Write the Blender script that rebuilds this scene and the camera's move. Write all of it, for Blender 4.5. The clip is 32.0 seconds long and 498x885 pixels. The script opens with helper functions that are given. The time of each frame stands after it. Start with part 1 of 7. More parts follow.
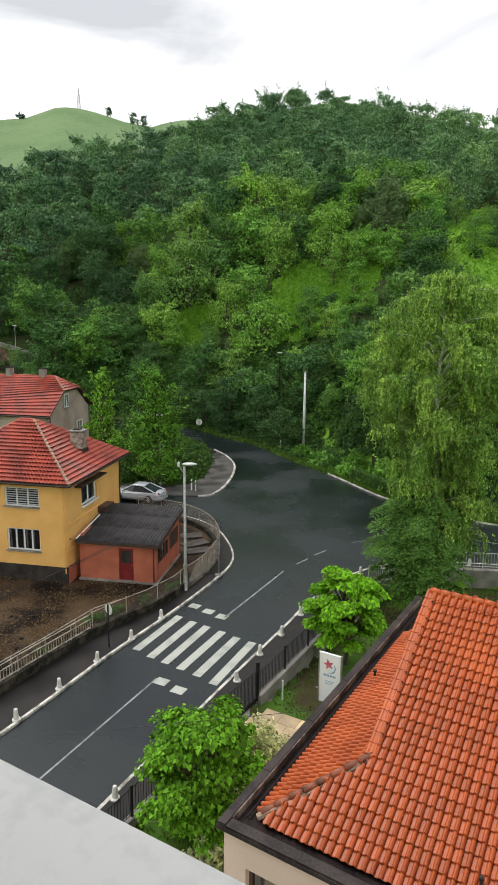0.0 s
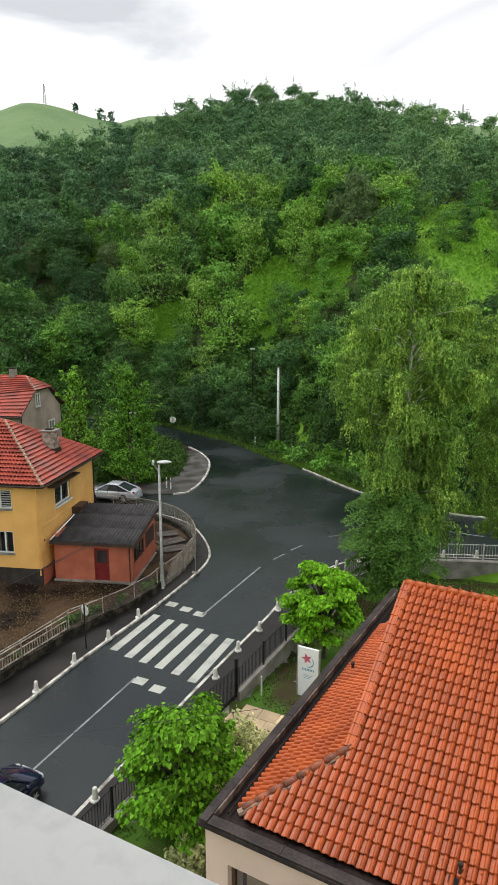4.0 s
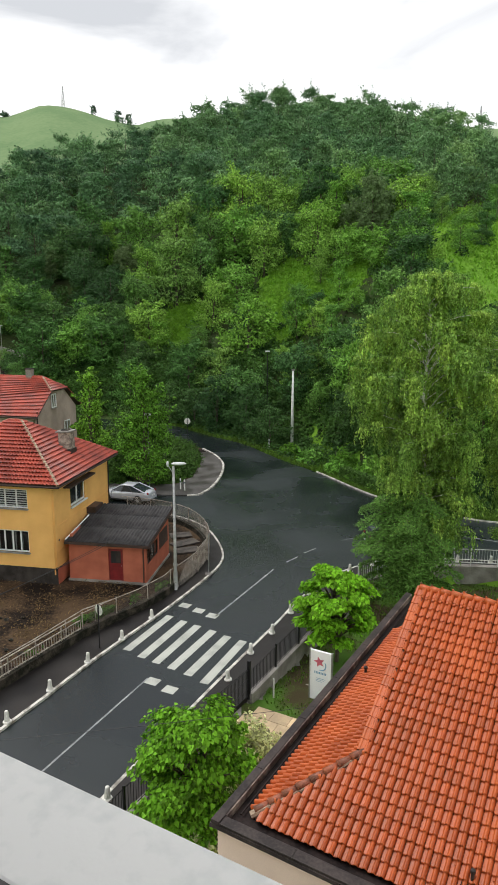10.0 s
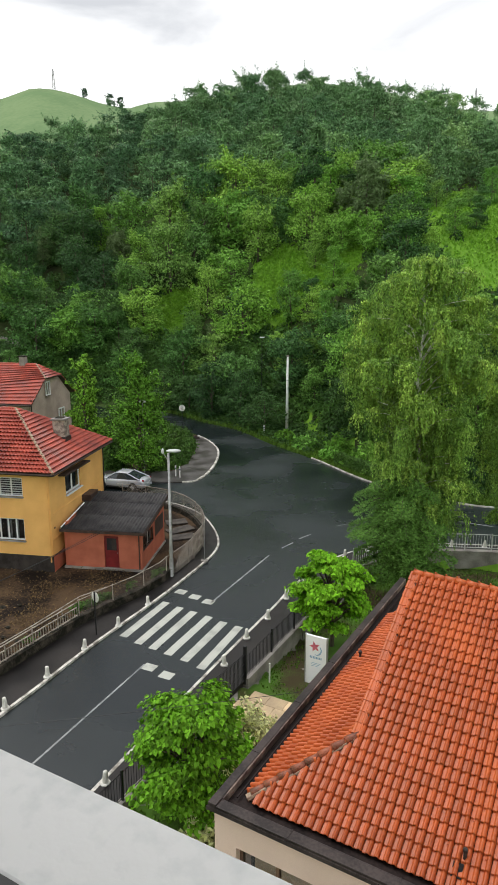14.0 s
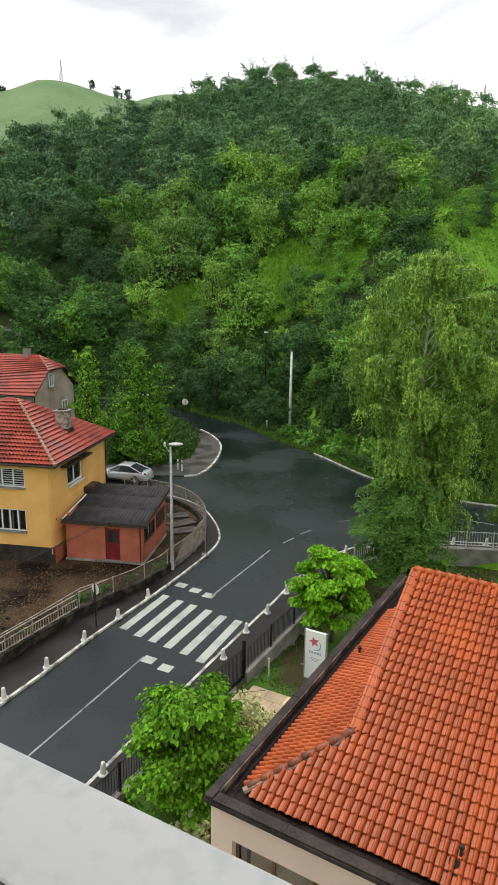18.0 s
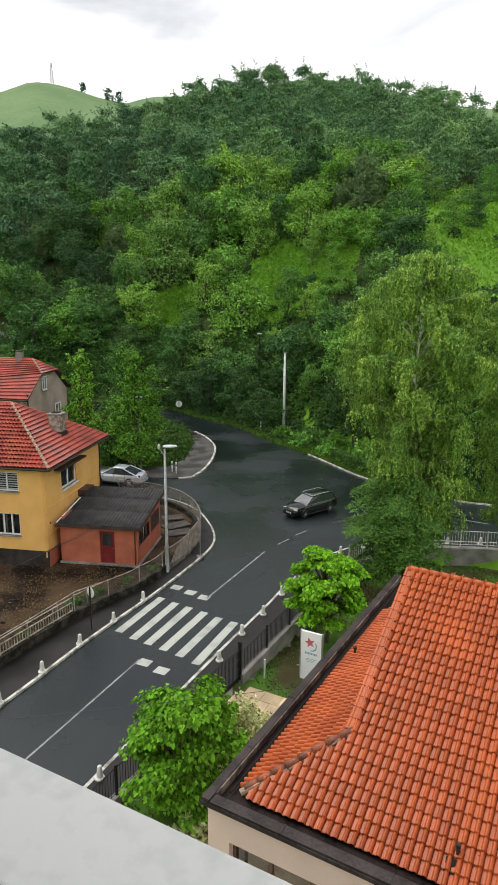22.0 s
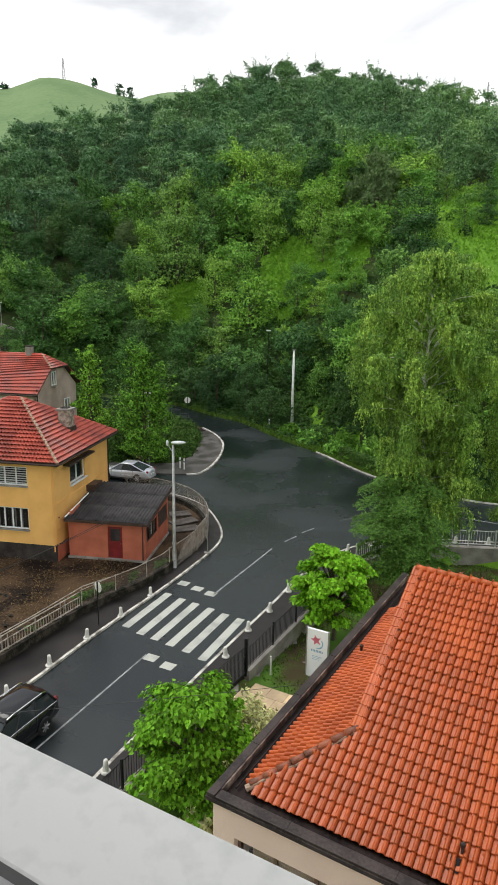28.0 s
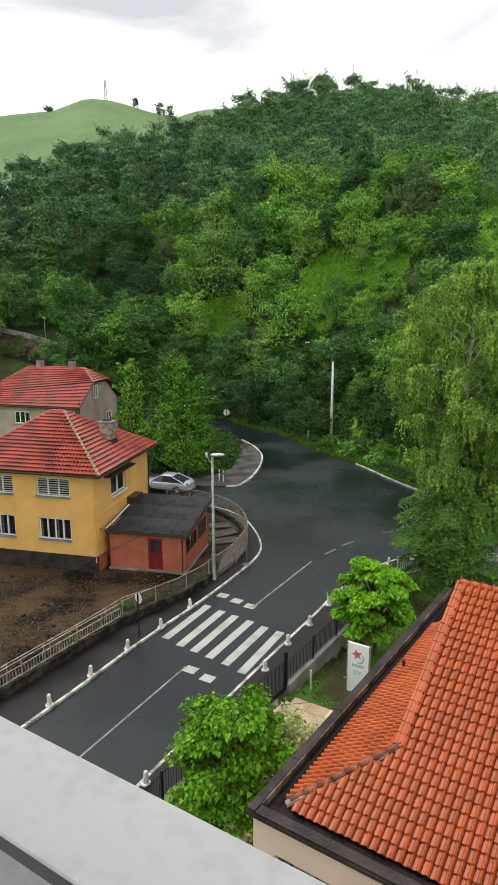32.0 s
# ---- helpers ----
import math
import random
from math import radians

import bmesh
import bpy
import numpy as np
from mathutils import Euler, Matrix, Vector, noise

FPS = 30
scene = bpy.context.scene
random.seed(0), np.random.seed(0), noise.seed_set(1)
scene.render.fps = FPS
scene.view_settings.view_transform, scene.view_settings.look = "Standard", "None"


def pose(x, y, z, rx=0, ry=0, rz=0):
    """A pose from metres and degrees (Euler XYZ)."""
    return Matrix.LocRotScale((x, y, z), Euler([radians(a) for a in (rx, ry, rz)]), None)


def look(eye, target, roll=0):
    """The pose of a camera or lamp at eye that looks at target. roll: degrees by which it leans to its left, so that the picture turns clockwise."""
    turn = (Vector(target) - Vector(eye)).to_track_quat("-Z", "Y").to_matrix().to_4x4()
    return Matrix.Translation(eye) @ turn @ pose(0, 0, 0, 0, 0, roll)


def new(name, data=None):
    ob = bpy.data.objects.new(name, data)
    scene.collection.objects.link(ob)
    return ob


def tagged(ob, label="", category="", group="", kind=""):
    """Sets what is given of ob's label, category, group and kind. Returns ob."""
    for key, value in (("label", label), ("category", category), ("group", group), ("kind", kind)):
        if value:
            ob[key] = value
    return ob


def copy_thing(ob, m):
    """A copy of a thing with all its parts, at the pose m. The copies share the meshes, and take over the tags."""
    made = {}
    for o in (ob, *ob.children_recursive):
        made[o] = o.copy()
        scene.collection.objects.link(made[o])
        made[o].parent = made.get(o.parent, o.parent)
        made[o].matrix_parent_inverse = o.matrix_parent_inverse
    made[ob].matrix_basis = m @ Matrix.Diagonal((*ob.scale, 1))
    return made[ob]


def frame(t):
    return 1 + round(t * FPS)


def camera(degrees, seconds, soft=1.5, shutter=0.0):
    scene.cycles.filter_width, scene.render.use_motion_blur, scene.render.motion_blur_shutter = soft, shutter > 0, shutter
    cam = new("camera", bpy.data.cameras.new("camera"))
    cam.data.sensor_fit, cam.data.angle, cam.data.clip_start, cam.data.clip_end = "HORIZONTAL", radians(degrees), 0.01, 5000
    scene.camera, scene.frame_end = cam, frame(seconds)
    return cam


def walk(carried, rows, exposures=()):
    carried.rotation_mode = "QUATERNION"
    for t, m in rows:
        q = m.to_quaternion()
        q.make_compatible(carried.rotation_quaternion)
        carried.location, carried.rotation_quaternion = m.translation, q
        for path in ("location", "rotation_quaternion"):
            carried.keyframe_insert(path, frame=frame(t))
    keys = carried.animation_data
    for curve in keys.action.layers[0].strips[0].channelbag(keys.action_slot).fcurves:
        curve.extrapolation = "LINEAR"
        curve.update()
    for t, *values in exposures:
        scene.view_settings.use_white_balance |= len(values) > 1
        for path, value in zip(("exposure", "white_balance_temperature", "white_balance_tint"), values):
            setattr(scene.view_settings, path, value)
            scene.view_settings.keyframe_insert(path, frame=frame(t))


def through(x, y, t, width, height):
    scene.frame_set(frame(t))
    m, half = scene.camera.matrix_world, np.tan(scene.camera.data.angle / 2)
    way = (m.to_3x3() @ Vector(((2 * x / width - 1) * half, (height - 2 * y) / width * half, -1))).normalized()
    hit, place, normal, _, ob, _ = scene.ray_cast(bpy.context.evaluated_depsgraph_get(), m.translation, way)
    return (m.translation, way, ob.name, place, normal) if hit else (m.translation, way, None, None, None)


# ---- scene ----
cam = camera(41.3, 32.0, soft=0.5)
PATH = [
    (0.0, pose(0.011, 0.049, 15.967, 78.664, -0.553, 0.411)),
    (0.5, pose(0.002, 0.062, 15.969, 78.053, -0.655, -0.262)),
    (1.0, pose(0.006, 0.052, 15.970, 78.386, -0.687, -0.292)),
    (1.5, pose(0.010, 0.067, 15.953, 78.137, -0.466, -0.287)),
    (2.0, pose(0.006, 0.069, 15.950, 78.389, -0.131, 0.174)),
    (2.5, pose(0.018, 0.076, 15.937, 78.033, -0.412, -0.889)),
    (3.0, pose(0.004, 0.067, 15.964, 77.891, -0.324, -1.385)),
    (3.5, pose(0.019, 0.080, 15.947, 78.121, -0.051, -1.731)),
    (5.5, pose(0.017, 0.016, 16.003, 78.643, -0.009, -2.263)),
    (6.0, pose(0.005, 0.051, 15.994, 78.301, -0.075, -1.716)),
    (6.5, pose(-0.007, 0.040, 15.991, 78.075, -0.395, -1.978)),
    (7.0, pose(0.000, 0.035, 16.003, 77.661, -0.457, -1.947)),
    (7.5, pose(0.018, 0.015, 15.989, 78.154, -0.423, -1.096)),
    (8.0, pose(0.004, -0.003, 16.003, 78.590, -0.793, -0.088)),
    (8.5, pose(0.009, 0.008, 16.014, 79.107, -0.154, 0.933)),
    (9.0, pose(-0.020, 0.006, 16.009, 79.591, -0.139, 0.351)),
    (9.5, pose(-0.019, -0.012, 16.016, 79.191, -0.294, -0.581)),
    (10.0, pose(-0.026, 0.002, 16.003, 78.542, -0.258, -0.693)),
    (10.5, pose(-0.003, 0.020, 15.999, 78.180, -0.291, -0.768)),
    (11.0, pose(-0.017, 0.015, 15.996, 77.850, -0.467, -0.372)),
    (11.5, pose(0.007, 0.018, 16.004, 77.620, -0.338, -0.240)),
    (12.0, pose(0.009, 0.016, 15.997, 77.404, -0.671, -0.409)),
    (12.5, pose(0.003, 0.016, 16.007, 77.384, -0.526, -0.541)),
    (13.0, pose(0.002, 0.003, 16.013, 77.176, -0.359, -0.280)),
    (13.5, pose(0.005, 0.004, 16.023, 77.473, -0.427, -0.820)),
    (14.0, pose(-0.005, -0.017, 16.034, 77.353, -0.011, -1.174)),
    (14.5, pose(-0.001, 0.010, 16.028, 77.144, 0.182, -0.801)),
    (16.5, pose(0.014, 0.067, 15.955, 77.171, -0.655, -1.027)),
    (17.0, pose(0.011, 0.041, 15.969, 77.334, -0.384, -0.808)),
    (17.5, pose(0.031, 0.029, 15.975, 77.148, -0.405, -0.839)),
    (18.0, pose(0.015, 0.036, 15.977, 76.931, -0.763, -0.752)),
    (18.5, pose(0.015, 0.030, 15.972, 76.648, -0.440, -0.233)),
    (19.0, pose(0.022, 0.029, 15.988, 76.776, -0.297, 0.102)),
    (19.5, pose(0.016, 0.027, 15.980, 76.668, -0.303, -0.105)),
    (20.0, pose(0.009, 0.027, 15.992, 76.745, -0.207, -0.364)),
    (20.5, pose(0.009, 0.026, 15.981, 76.862, -0.466, -0.216)),
    (21.0, pose(0.020, 0.031, 15.983, 76.727, -0.448, -0.586)),
    (21.5, pose(0.014, 0.040, 15.984, 76.732, -0.281, -0.904)),
    (22.0, pose(0.024, 0.021, 15.983, 77.063, -0.388, -1.355)),
    (22.5, pose(0.024, 0.016, 15.988, 76.817, -0.106, -1.206)),
    (23.0, pose(-0.001, 0.021, 15.993, 76.970, -0.308, -1.230)),
    (23.5, pose(0.001, 0.017, 15.996, 77.168, -0.209, -0.954)),
    (24.0, pose(0.002, 0.019, 15.996, 76.737, -0.270, -1.158)),
    (24.5, pose(0.032, -0.003, 16.012, 76.404, -0.454, -2.096)),
    (25.0, pose(0.006, 0.007, 15.990, 76.618, -0.322, -1.856)),
    (25.5, pose(0.014, 0.012, 15.991, 76.683, -0.132, -1.316)),
    (27.5, pose(0.021, 0.024, 15.979, 76.859, -0.784, -0.430)),
    (28.0, pose(0.009, 0.004, 15.999, 76.778, -0.774, -0.558)),
    (28.5, pose(0.005, 0.018, 15.981, 77.105, -0.713, 0.482)),
    (29.0, pose(-0.013, 0.009, 15.993, 76.082, -0.149, 0.791)),
    (29.5, pose(-0.001, 0.004, 16.000, 76.842, -0.126, 0.398)),
    (30.0, pose(0.020, 0.011, 15.979, 76.893, 0.250, 0.494)),
    (30.5, pose(0.024, 0.014, 15.985, 76.979, 0.350, 1.429)),
    (31.0, pose(0.011, 0.011, 15.999, 76.724, -0.225, 2.284)),
    (31.5, pose(0.026, 0.028, 15.956, 77.640, -0.458, 2.108)),
    (32.0, pose(0.000, 0.000, 16.000, 77.800, 0.100, 2.700)),
]
walk(cam, PATH)

# ---- world and light: bright rain clouds ----
world = bpy.data.worlds.new("overcast_sky")
scene.world = world
world.use_nodes = True
SUN_AZ, SUN_EL = radians(-52), radians(60)


def build_world():
    nt = world.node_tree
    nt.nodes.clear()
    n, l = nt.nodes.new, nt.links.new
    out, bg = n("ShaderNodeOutputWorld"), n("ShaderNodeBackground")
    sky = n("ShaderNodeTexSky")
    sky.sky_type, sky.sun_disc = "NISHITA", False
    sky.sun_elevation, sky.sun_rotation = SUN_EL, -SUN_AZ
    sky.air_density, sky.dust_density = 1.0, 4.0
    tc, mp = n("ShaderNodeTexCoord"), n("ShaderNodeMapping")
    mp.inputs["Scale"].default_value = (1.0, 1.0, 3.2)
    mp.inputs["Location"].default_value = (3.4, 0.9, 2.1)
    l(tc.outputs["Generated"], mp.inputs["Vector"])
    nz = n("ShaderNodeTexNoise")
    nz.inputs["Scale"].default_value, nz.inputs["Detail"].default_value = 2.3, 7
    nz.inputs["Roughness"].default_value, nz.inputs["Distortion"].default_value = 0.5, 0.5
    l(mp.outputs["Vector"], nz.inputs["Vector"])
    ramp = n("ShaderNodeValToRGB")
    e = ramp.color_ramp.elements
    e[0].position, e[0].color = 0.36, (0.56, 0.575, 0.6, 1)
    e[1].position, e[1].color = 0.56, (1.05, 1.05, 1.05, 1)
    # the cloud base is greyer a little above the horizon
    xyz, lift, df = n("ShaderNodeSeparateXYZ"), n("ShaderNodeMapRange"), n("ShaderNodeMath")
    l(tc.outputs["Generated"], xyz.inputs[0])
    l(xyz.outputs["Z"], lift.inputs[0])
    lift.inputs[1].default_value, lift.inputs[2].default_value = 0.27, 0.43
    lift.inputs[3].default_value, lift.inputs[4].default_value = -0.13, 0.12
    df.operation = "SUBTRACT"
    l(nz.outputs["Fac"], df.inputs[0])
    l(lift.outputs[0], df.inputs[1])
    l(df.outputs[0], ramp.inputs["Fac"])
    mul = n("ShaderNodeMix")
    mul.data_type, mul.blend_type = "RGBA", "MULTIPLY"
    mul.inputs[0].default_value = 1.0
    l(sky.outputs["Color"], mul.inputs[6])
    mul.inputs[7].default_value = (0.1, 0.1, 0.1, 1)
    # added gain: the unseen sky behind the camera is brighter, to fill walls facing it
    thin, cloud = n("ShaderNodeMapRange"), n("ShaderNodeVectorMath")
    thin.interpolation_type = "SMOOTHSTEP"
    thin.inputs[1].default_value, thin.inputs[2].default_value = 0.45, -0.9
    thin.inputs[3].default_value, thin.inputs[4].default_value = 1.0, 1.5
    l(xyz.outputs["Y"], thin.inputs[0])
    cloud.operation = "SCALE"
    l(ramp.outputs["Color"], cloud.inputs[0])
    l(thin.outputs[0], cloud.inputs["Scale"])
    mix = n("ShaderNodeMix")
    mix.data_type = "RGBA"
    mix.inputs[0].default_value = 0.93
    l(mul.outputs[2], mix.inputs[6])
    l(cloud.outputs[0], mix.inputs[7])
    bg.inputs["Strength"].default_value = 1.16
    l(mix.outputs[2], bg.inputs["Color"])
    l(bg.outputs["Background"], out.inputs["Surface"])


build_world()
scene.view_settings.exposure = 0.175
sun = new("sun", bpy.data.lights.new("sun", "SUN"))
sun.data.energy, sun.data.angle, sun.data.color = 1.5, radians(38), (1.0, 0.97, 0.92)
sun.matrix_world = look((0, 0, 0), (-math.sin(SUN_AZ) * math.cos(SUN_EL), -math.cos(SUN_AZ) * math.cos(SUN_EL), -math.sin(SUN_EL)))


# ---- materials ----
def mat(name, c1, c2=None, rough=0.7, metal=0.0, scale=3.0, fine=40.0, bump=0.15, rand=0.0, rough2=None, spread=(0.35, 0.65), stretch=(1, 1, 1), spec=0.5, coat=0.0, transmission=0.0):
    """Two tones mixed by a coarse and a fine noise, with fine relief."""
    m = bpy.data.materials.new(name)
    m.use_nodes = True
    nt = m.node_tree
    n, l = nt.nodes.new, nt.links.new
    b = nt.nodes["Principled BSDF"]
    c2 = c2 or tuple(v * 0.75 for v in c1)
    tc, mp = n("ShaderNodeTexCoord"), n("ShaderNodeMapping")
    mp.inputs["Scale"].default_value = stretch
    l(tc.outputs["Object"], mp.inputs["Vector"])
    na, nb = n("ShaderNodeTexNoise"), n("ShaderNodeTexNoise")
    na.inputs["Scale"].default_value, na.inputs["Detail"].default_value = scale, 5
    nb.inputs["Scale"].default_value, nb.inputs["Detail"].default_value = fine, 4
    for q in (na, nb):
        l(mp.outputs["Vector"], q.inputs["Vector"])
    ad = n("ShaderNodeMath")
    ad.operation = "MULTIPLY_ADD"
    l(nb.outputs["Fac"], ad.inputs[0])
    ad.inputs[1].default_value = 0.5
    l(na.outputs["Fac"], ad.inputs[2])
    sub = n("ShaderNodeMath")
    sub.operation = "SUBTRACT"
    l(ad.outputs[0], sub.inputs[0])
    sub.inputs[1].default_value = 0.25
    mr = n("ShaderNodeMapRange")
    mr.inputs[1].default_value, mr.inputs[2].default_value = spread
    l(sub.outputs[0], mr.inputs[0])
    mx = n("ShaderNodeMix")
    mx.data_type = "RGBA"
    l(mr.outputs[0], mx.inputs[0])
    mx.inputs[6].default_value, mx.inputs[7].default_value = (*c2, 1), (*c1, 1)
    col = mx.outputs[2]
    if rand:
        oi, hs = n("ShaderNodeObjectInfo"), n("ShaderNodeHueSaturation")
        k = n("ShaderNodeMapRange")
        k.inputs[3].default_value, k.inputs[4].default_value = 1 - rand, 1 + rand
        l(oi.outputs["Random"], k.inputs[0])
        l(k.outputs[0], hs.inputs["Value"])
        l(col, hs.inputs["Color"])
        col = hs.outputs["Color"]
    l(col, b.inputs["Base Color"])
    b.inputs["Metallic"].default_value = metal
    b.inputs["Specular IOR Level"].default_value = spec
    b.inputs["Coat Weight"].default_value = coat
    b.inputs["Transmission Weight"].default_value = transmission
    if rough2 is None:
        b.inputs["Roughness"].default_value = rough
    else:
        k = n("ShaderNodeMapRange")
        k.inputs[1].default_value, k.inputs[2].default_value = 0.38, 0.62
        k.inputs[3].default_value, k.inputs[4].default_value = rough, rough2
        l(na.outputs["Fac"], k.inputs[0])
        l(k.outputs[0], b.inputs["Roughness"])
    if bump:
        bp = n("ShaderNodeBump")
        bp.inputs["Strength"].default_value, bp.inputs["Distance"].default_value = bump, 0.02
        l(nb.outputs["Fac"], bp.inputs["Height"])
        l(bp.outputs["Normal"], b.inputs["Normal"])
    return m


def leafmat(name, tones, through=0.36, rough=0.55, rand=0.35, patch=0.0, tone=""):
    """Leaves: tone by the tree and by the leaf, some light passes through."""
    m = bpy.data.materials.new(name)
    m.use_nodes = True
    nt = m.node_tree
    n, l = nt.nodes.new, nt.links.new
    b, out = nt.nodes["Principled BSDF"], nt.nodes["Material Output"]
    oi, ge = n("ShaderNodeObjectInfo"), n("ShaderNodeNewGeometry")
    ramp = n("ShaderNodeValToRGB")
    e = ramp.color_ramp.elements
    while len(e) < len(tones):
        e.new(0.5)
    for i, c in enumerate(tones):
        e[i].position, e[i].color = i / (len(tones) - 1), (*c, 1)
    if tone:
        at = n("ShaderNodeAttribute")
        at.attribute_name = tone
        l(at.outputs["Fac"], ramp.inputs["Fac"])
    elif patch:
        tc, nz, st = n("ShaderNodeTexCoord"), n("ShaderNodeTexNoise"), n("ShaderNodeMapRange")
        nz.inputs["Scale"].default_value, nz.inputs["Detail"].default_value = patch, 1.0
        st.inputs[1].default_value, st.inputs[2].default_value = 0.3, 0.7
        l(tc.outputs["Object"], nz.inputs["Vector"])
        l(nz.outputs["Fac"], st.inputs[0])
        l(st.outputs[0], ramp.inputs["Fac"])
    else:
        l(oi.outputs["Random"], ramp.inputs["Fac"])
    k = n("ShaderNodeMapRange")
    k.inputs[3].default_value, k.inputs[4].default_value = 1 - rand, 1 + rand
    l(ge.outputs["Random Per Island"], k.inputs[0])
    hs = n("ShaderNodeHueSaturation")
    l(k.outputs[0], hs.inputs["Value"])
    l(ramp.outputs["Color"], hs.inputs["Color"])
    l(hs.outputs["Color"], b.inputs["Base Color"])
    b.inputs["Roughness"].default_value = rough
    b.inputs["Specular IOR Level"].default_value = 0.1
    tr, mx = n("ShaderNodeBsdfTranslucent"), n("ShaderNodeMixShader")
    l(hs.outputs["Color"], tr.inputs["Color"])
    mx.inputs[0].default_value = through
    l(b.outputs[0], mx.inputs[1])
    l(tr.outputs[0], mx.inputs[2])
    l(mx.outputs[0], out.inputs["Surface"])
    return m


def glassmat(name, tint, transmission=0.8):
    m = bpy.data.materials.new(name)
    m.use_nodes = True
    b = m.node_tree.nodes["Principled BSDF"]
    b.inputs["Base Color"].default_value = (*tint, 1)
    b.inputs["Roughness"].default_value = 0.03
    b.inputs["Transmission Weight"].default_value = transmission
    b.inputs["IOR"].default_value = 1.45
    return m


ASPHALT = mat("wet_asphalt", (0.018, 0.025, 0.027), (0.009, 0.012, 0.0135), rough=0.1, rough2=0.4, scale=0.13, fine=60, bump=0.25, spread=(0.3, 0.7), spec=0.42)
WALKWAY = mat("wet_pavement", (0.03, 0.026, 0.024), (0.011, 0.01, 0.01), spec=0.25, rough=0.3, rough2=0.6, scale=0.5, fine=30, bump=0.3)
PALE_PAVING = mat("pale_wet_paving", (0.115, 0.108, 0.1), (0.035, 0.03, 0.025), spec=0.3, rough=0.35, rough2=0.6, scale=0.7, fine=14, bump=0.3)
LINE_PAINT = mat("faded_line_paint", (0.34, 0.35, 0.35), (0.13, 0.14, 0.145), rough=0.45, scale=1.5, fine=18, bump=0.1)
PAINT_WHITE = mat("worn_road_paint", (0.47, 0.48, 0.43), (0.25, 0.26, 0.235), rough=0.45, scale=1.2, fine=50, bump=0.1, spread=(0.2, 0.5))
KERB = mat("painted_kerb", (0.66, 0.64, 0.58), (0.22, 0.2, 0.17), rough=0.55, scale=2, fine=9, bump=0.2, spread=(0.36, 0.58))
CONCRETE = mat("concrete", (0.33, 0.31, 0.28), (0.17, 0.155, 0.14), rough=0.8, scale=1.2, fine=25, bump=0.35)
OLD_SLAB = mat("old_grey_slab", (0.085, 0.072, 0.06), (0.025, 0.02, 0.017), rough=0.8, scale=1.6, fine=16, bump=0.5)
MOSSY = mat("mossy_concrete", (0.085, 0.07, 0.055), (0.012, 0.012, 0.008), rough=0.85, scale=2.4, fine=14, bump=0.7, spread=(0.42, 0.68), spec=0.2)
BOLLARD = mat("bollard_paint", (0.8, 0.79, 0.74), (0.6, 0.58, 0.52), rough=0.5, scale=5, fine=30, bump=0.1)
GRASS = mat("meadow_grass", (0.18, 0.35, 0.034), (0.1, 0.22, 0.022), rough=0.9, scale=0.09, fine=1.6, bump=0.6, spread=(0.3, 0.7), spec=0.08)
# paler and greyer than the near grass: distance haze is in its colour
FAR_GRASS = mat("pale_hazy_pasture", (0.19, 0.27, 0.13), (0.14, 0.22, 0.1), rough=0.95, scale=0.02, fine=0.3, bump=0.3, spec=0.05)
FOREST_FLOOR = mat("leafy_forest_floor", (0.045, 0.075, 0.02), (0.03, 0.035, 0.016), rough=0.95, scale=0.2, fine=2.5, bump=0.8, spec=0.05)
LAWN = mat("garden_lawn", (0.065, 0.14, 0.02), (0.05, 0.04, 0.02), rough=0.9, scale=0.55, fine=22, bump=0.6, spec=0.1, spread=(0.4, 0.58))
SOIL = mat("wet_soil", (0.085, 0.054, 0.03), (0.012, 0.008, 0.006), rough=0.8, scale=0.4, fine=7, bump=1.0, spread=(0.4, 0.6), spec=0.12)
STUCCO = mat("ochre_stucco", (0.88, 0.5, 0.155), (0.78, 0.42, 0.125), rough=0.8, scale=0.8, fine=60, bump=0.12)
PLINTH = mat("grey_plinth", (0.06, 0.05, 0.045), (0.025, 0.02, 0.018), rough=0.8, scale=1.5, fine=40, bump=0.25, spec=0.2)
RED_PLASTER = mat("brick_red_plaster", (0.5, 0.145, 0.08), (0.39, 0.105, 0.058), rough=0.75, scale=1.3, fine=50, bump=0.15)
RED_DOOR = mat("dark_red_paint", (0.22, 0.018, 0.02), (0.15, 0.012, 0.014), rough=0.45, scale=3, fine=50, bump=0.05)
TILE_OLD = mat("old_red_tile", (0.47, 0.085, 0.052), (0.22, 0.04, 0.027), rough=0.4, rough2=0.58, scale=0.9, fine=8, bump=0.2)
TILE_NEW = mat("orange_tile", (0.55, 0.119, 0.028), (0.39, 0.075, 0.019), rough=0.3, rough2=0.44, spec=0.36, scale=1.5, fine=35, bump=0.06, rand=0.16)
HIP_TILE = mat("old_hip_tile", (0.34, 0.09, 0.04), (0.13, 0.05, 0.03), rough=0.5, scale=5, fine=30, bump=0.25, rand=0.2)
MORTAR = mat("lime_mortar", (0.42, 0.33, 0.24), (0.24, 0.14, 0.09), rough=0.85, scale=6, fine=40, bump=0.5)
CREAM = mat("cream_render", (0.87, 0.665, 0.56), (0.79, 0.6, 0.5), rough=0.85, scale=0.8, fine=70, bump=0.1)
COPING = mat("dark_brown_sheet", (0.06, 0.046, 0.042), (0.022, 0.016, 0.015), rough=0.4, rough2=0.6, spec=0.3, scale=2, fine=16, bump=0.12)
WEATHERED = mat("streaked_brown_sheet", (0.32, 0.24, 0.19), (0.06, 0.04, 0.033), rough=0.6, scale=1.2, fine=7, bump=0.2, spread=(0.45, 0.7))
GUTTER = mat("wet_gutter", (0.03, 0.02, 0.018), (0.011, 0.008, 0.008), rough=0.3, rough2=0.55, spec=0.14, scale=2, fine=16, bump=0.2)
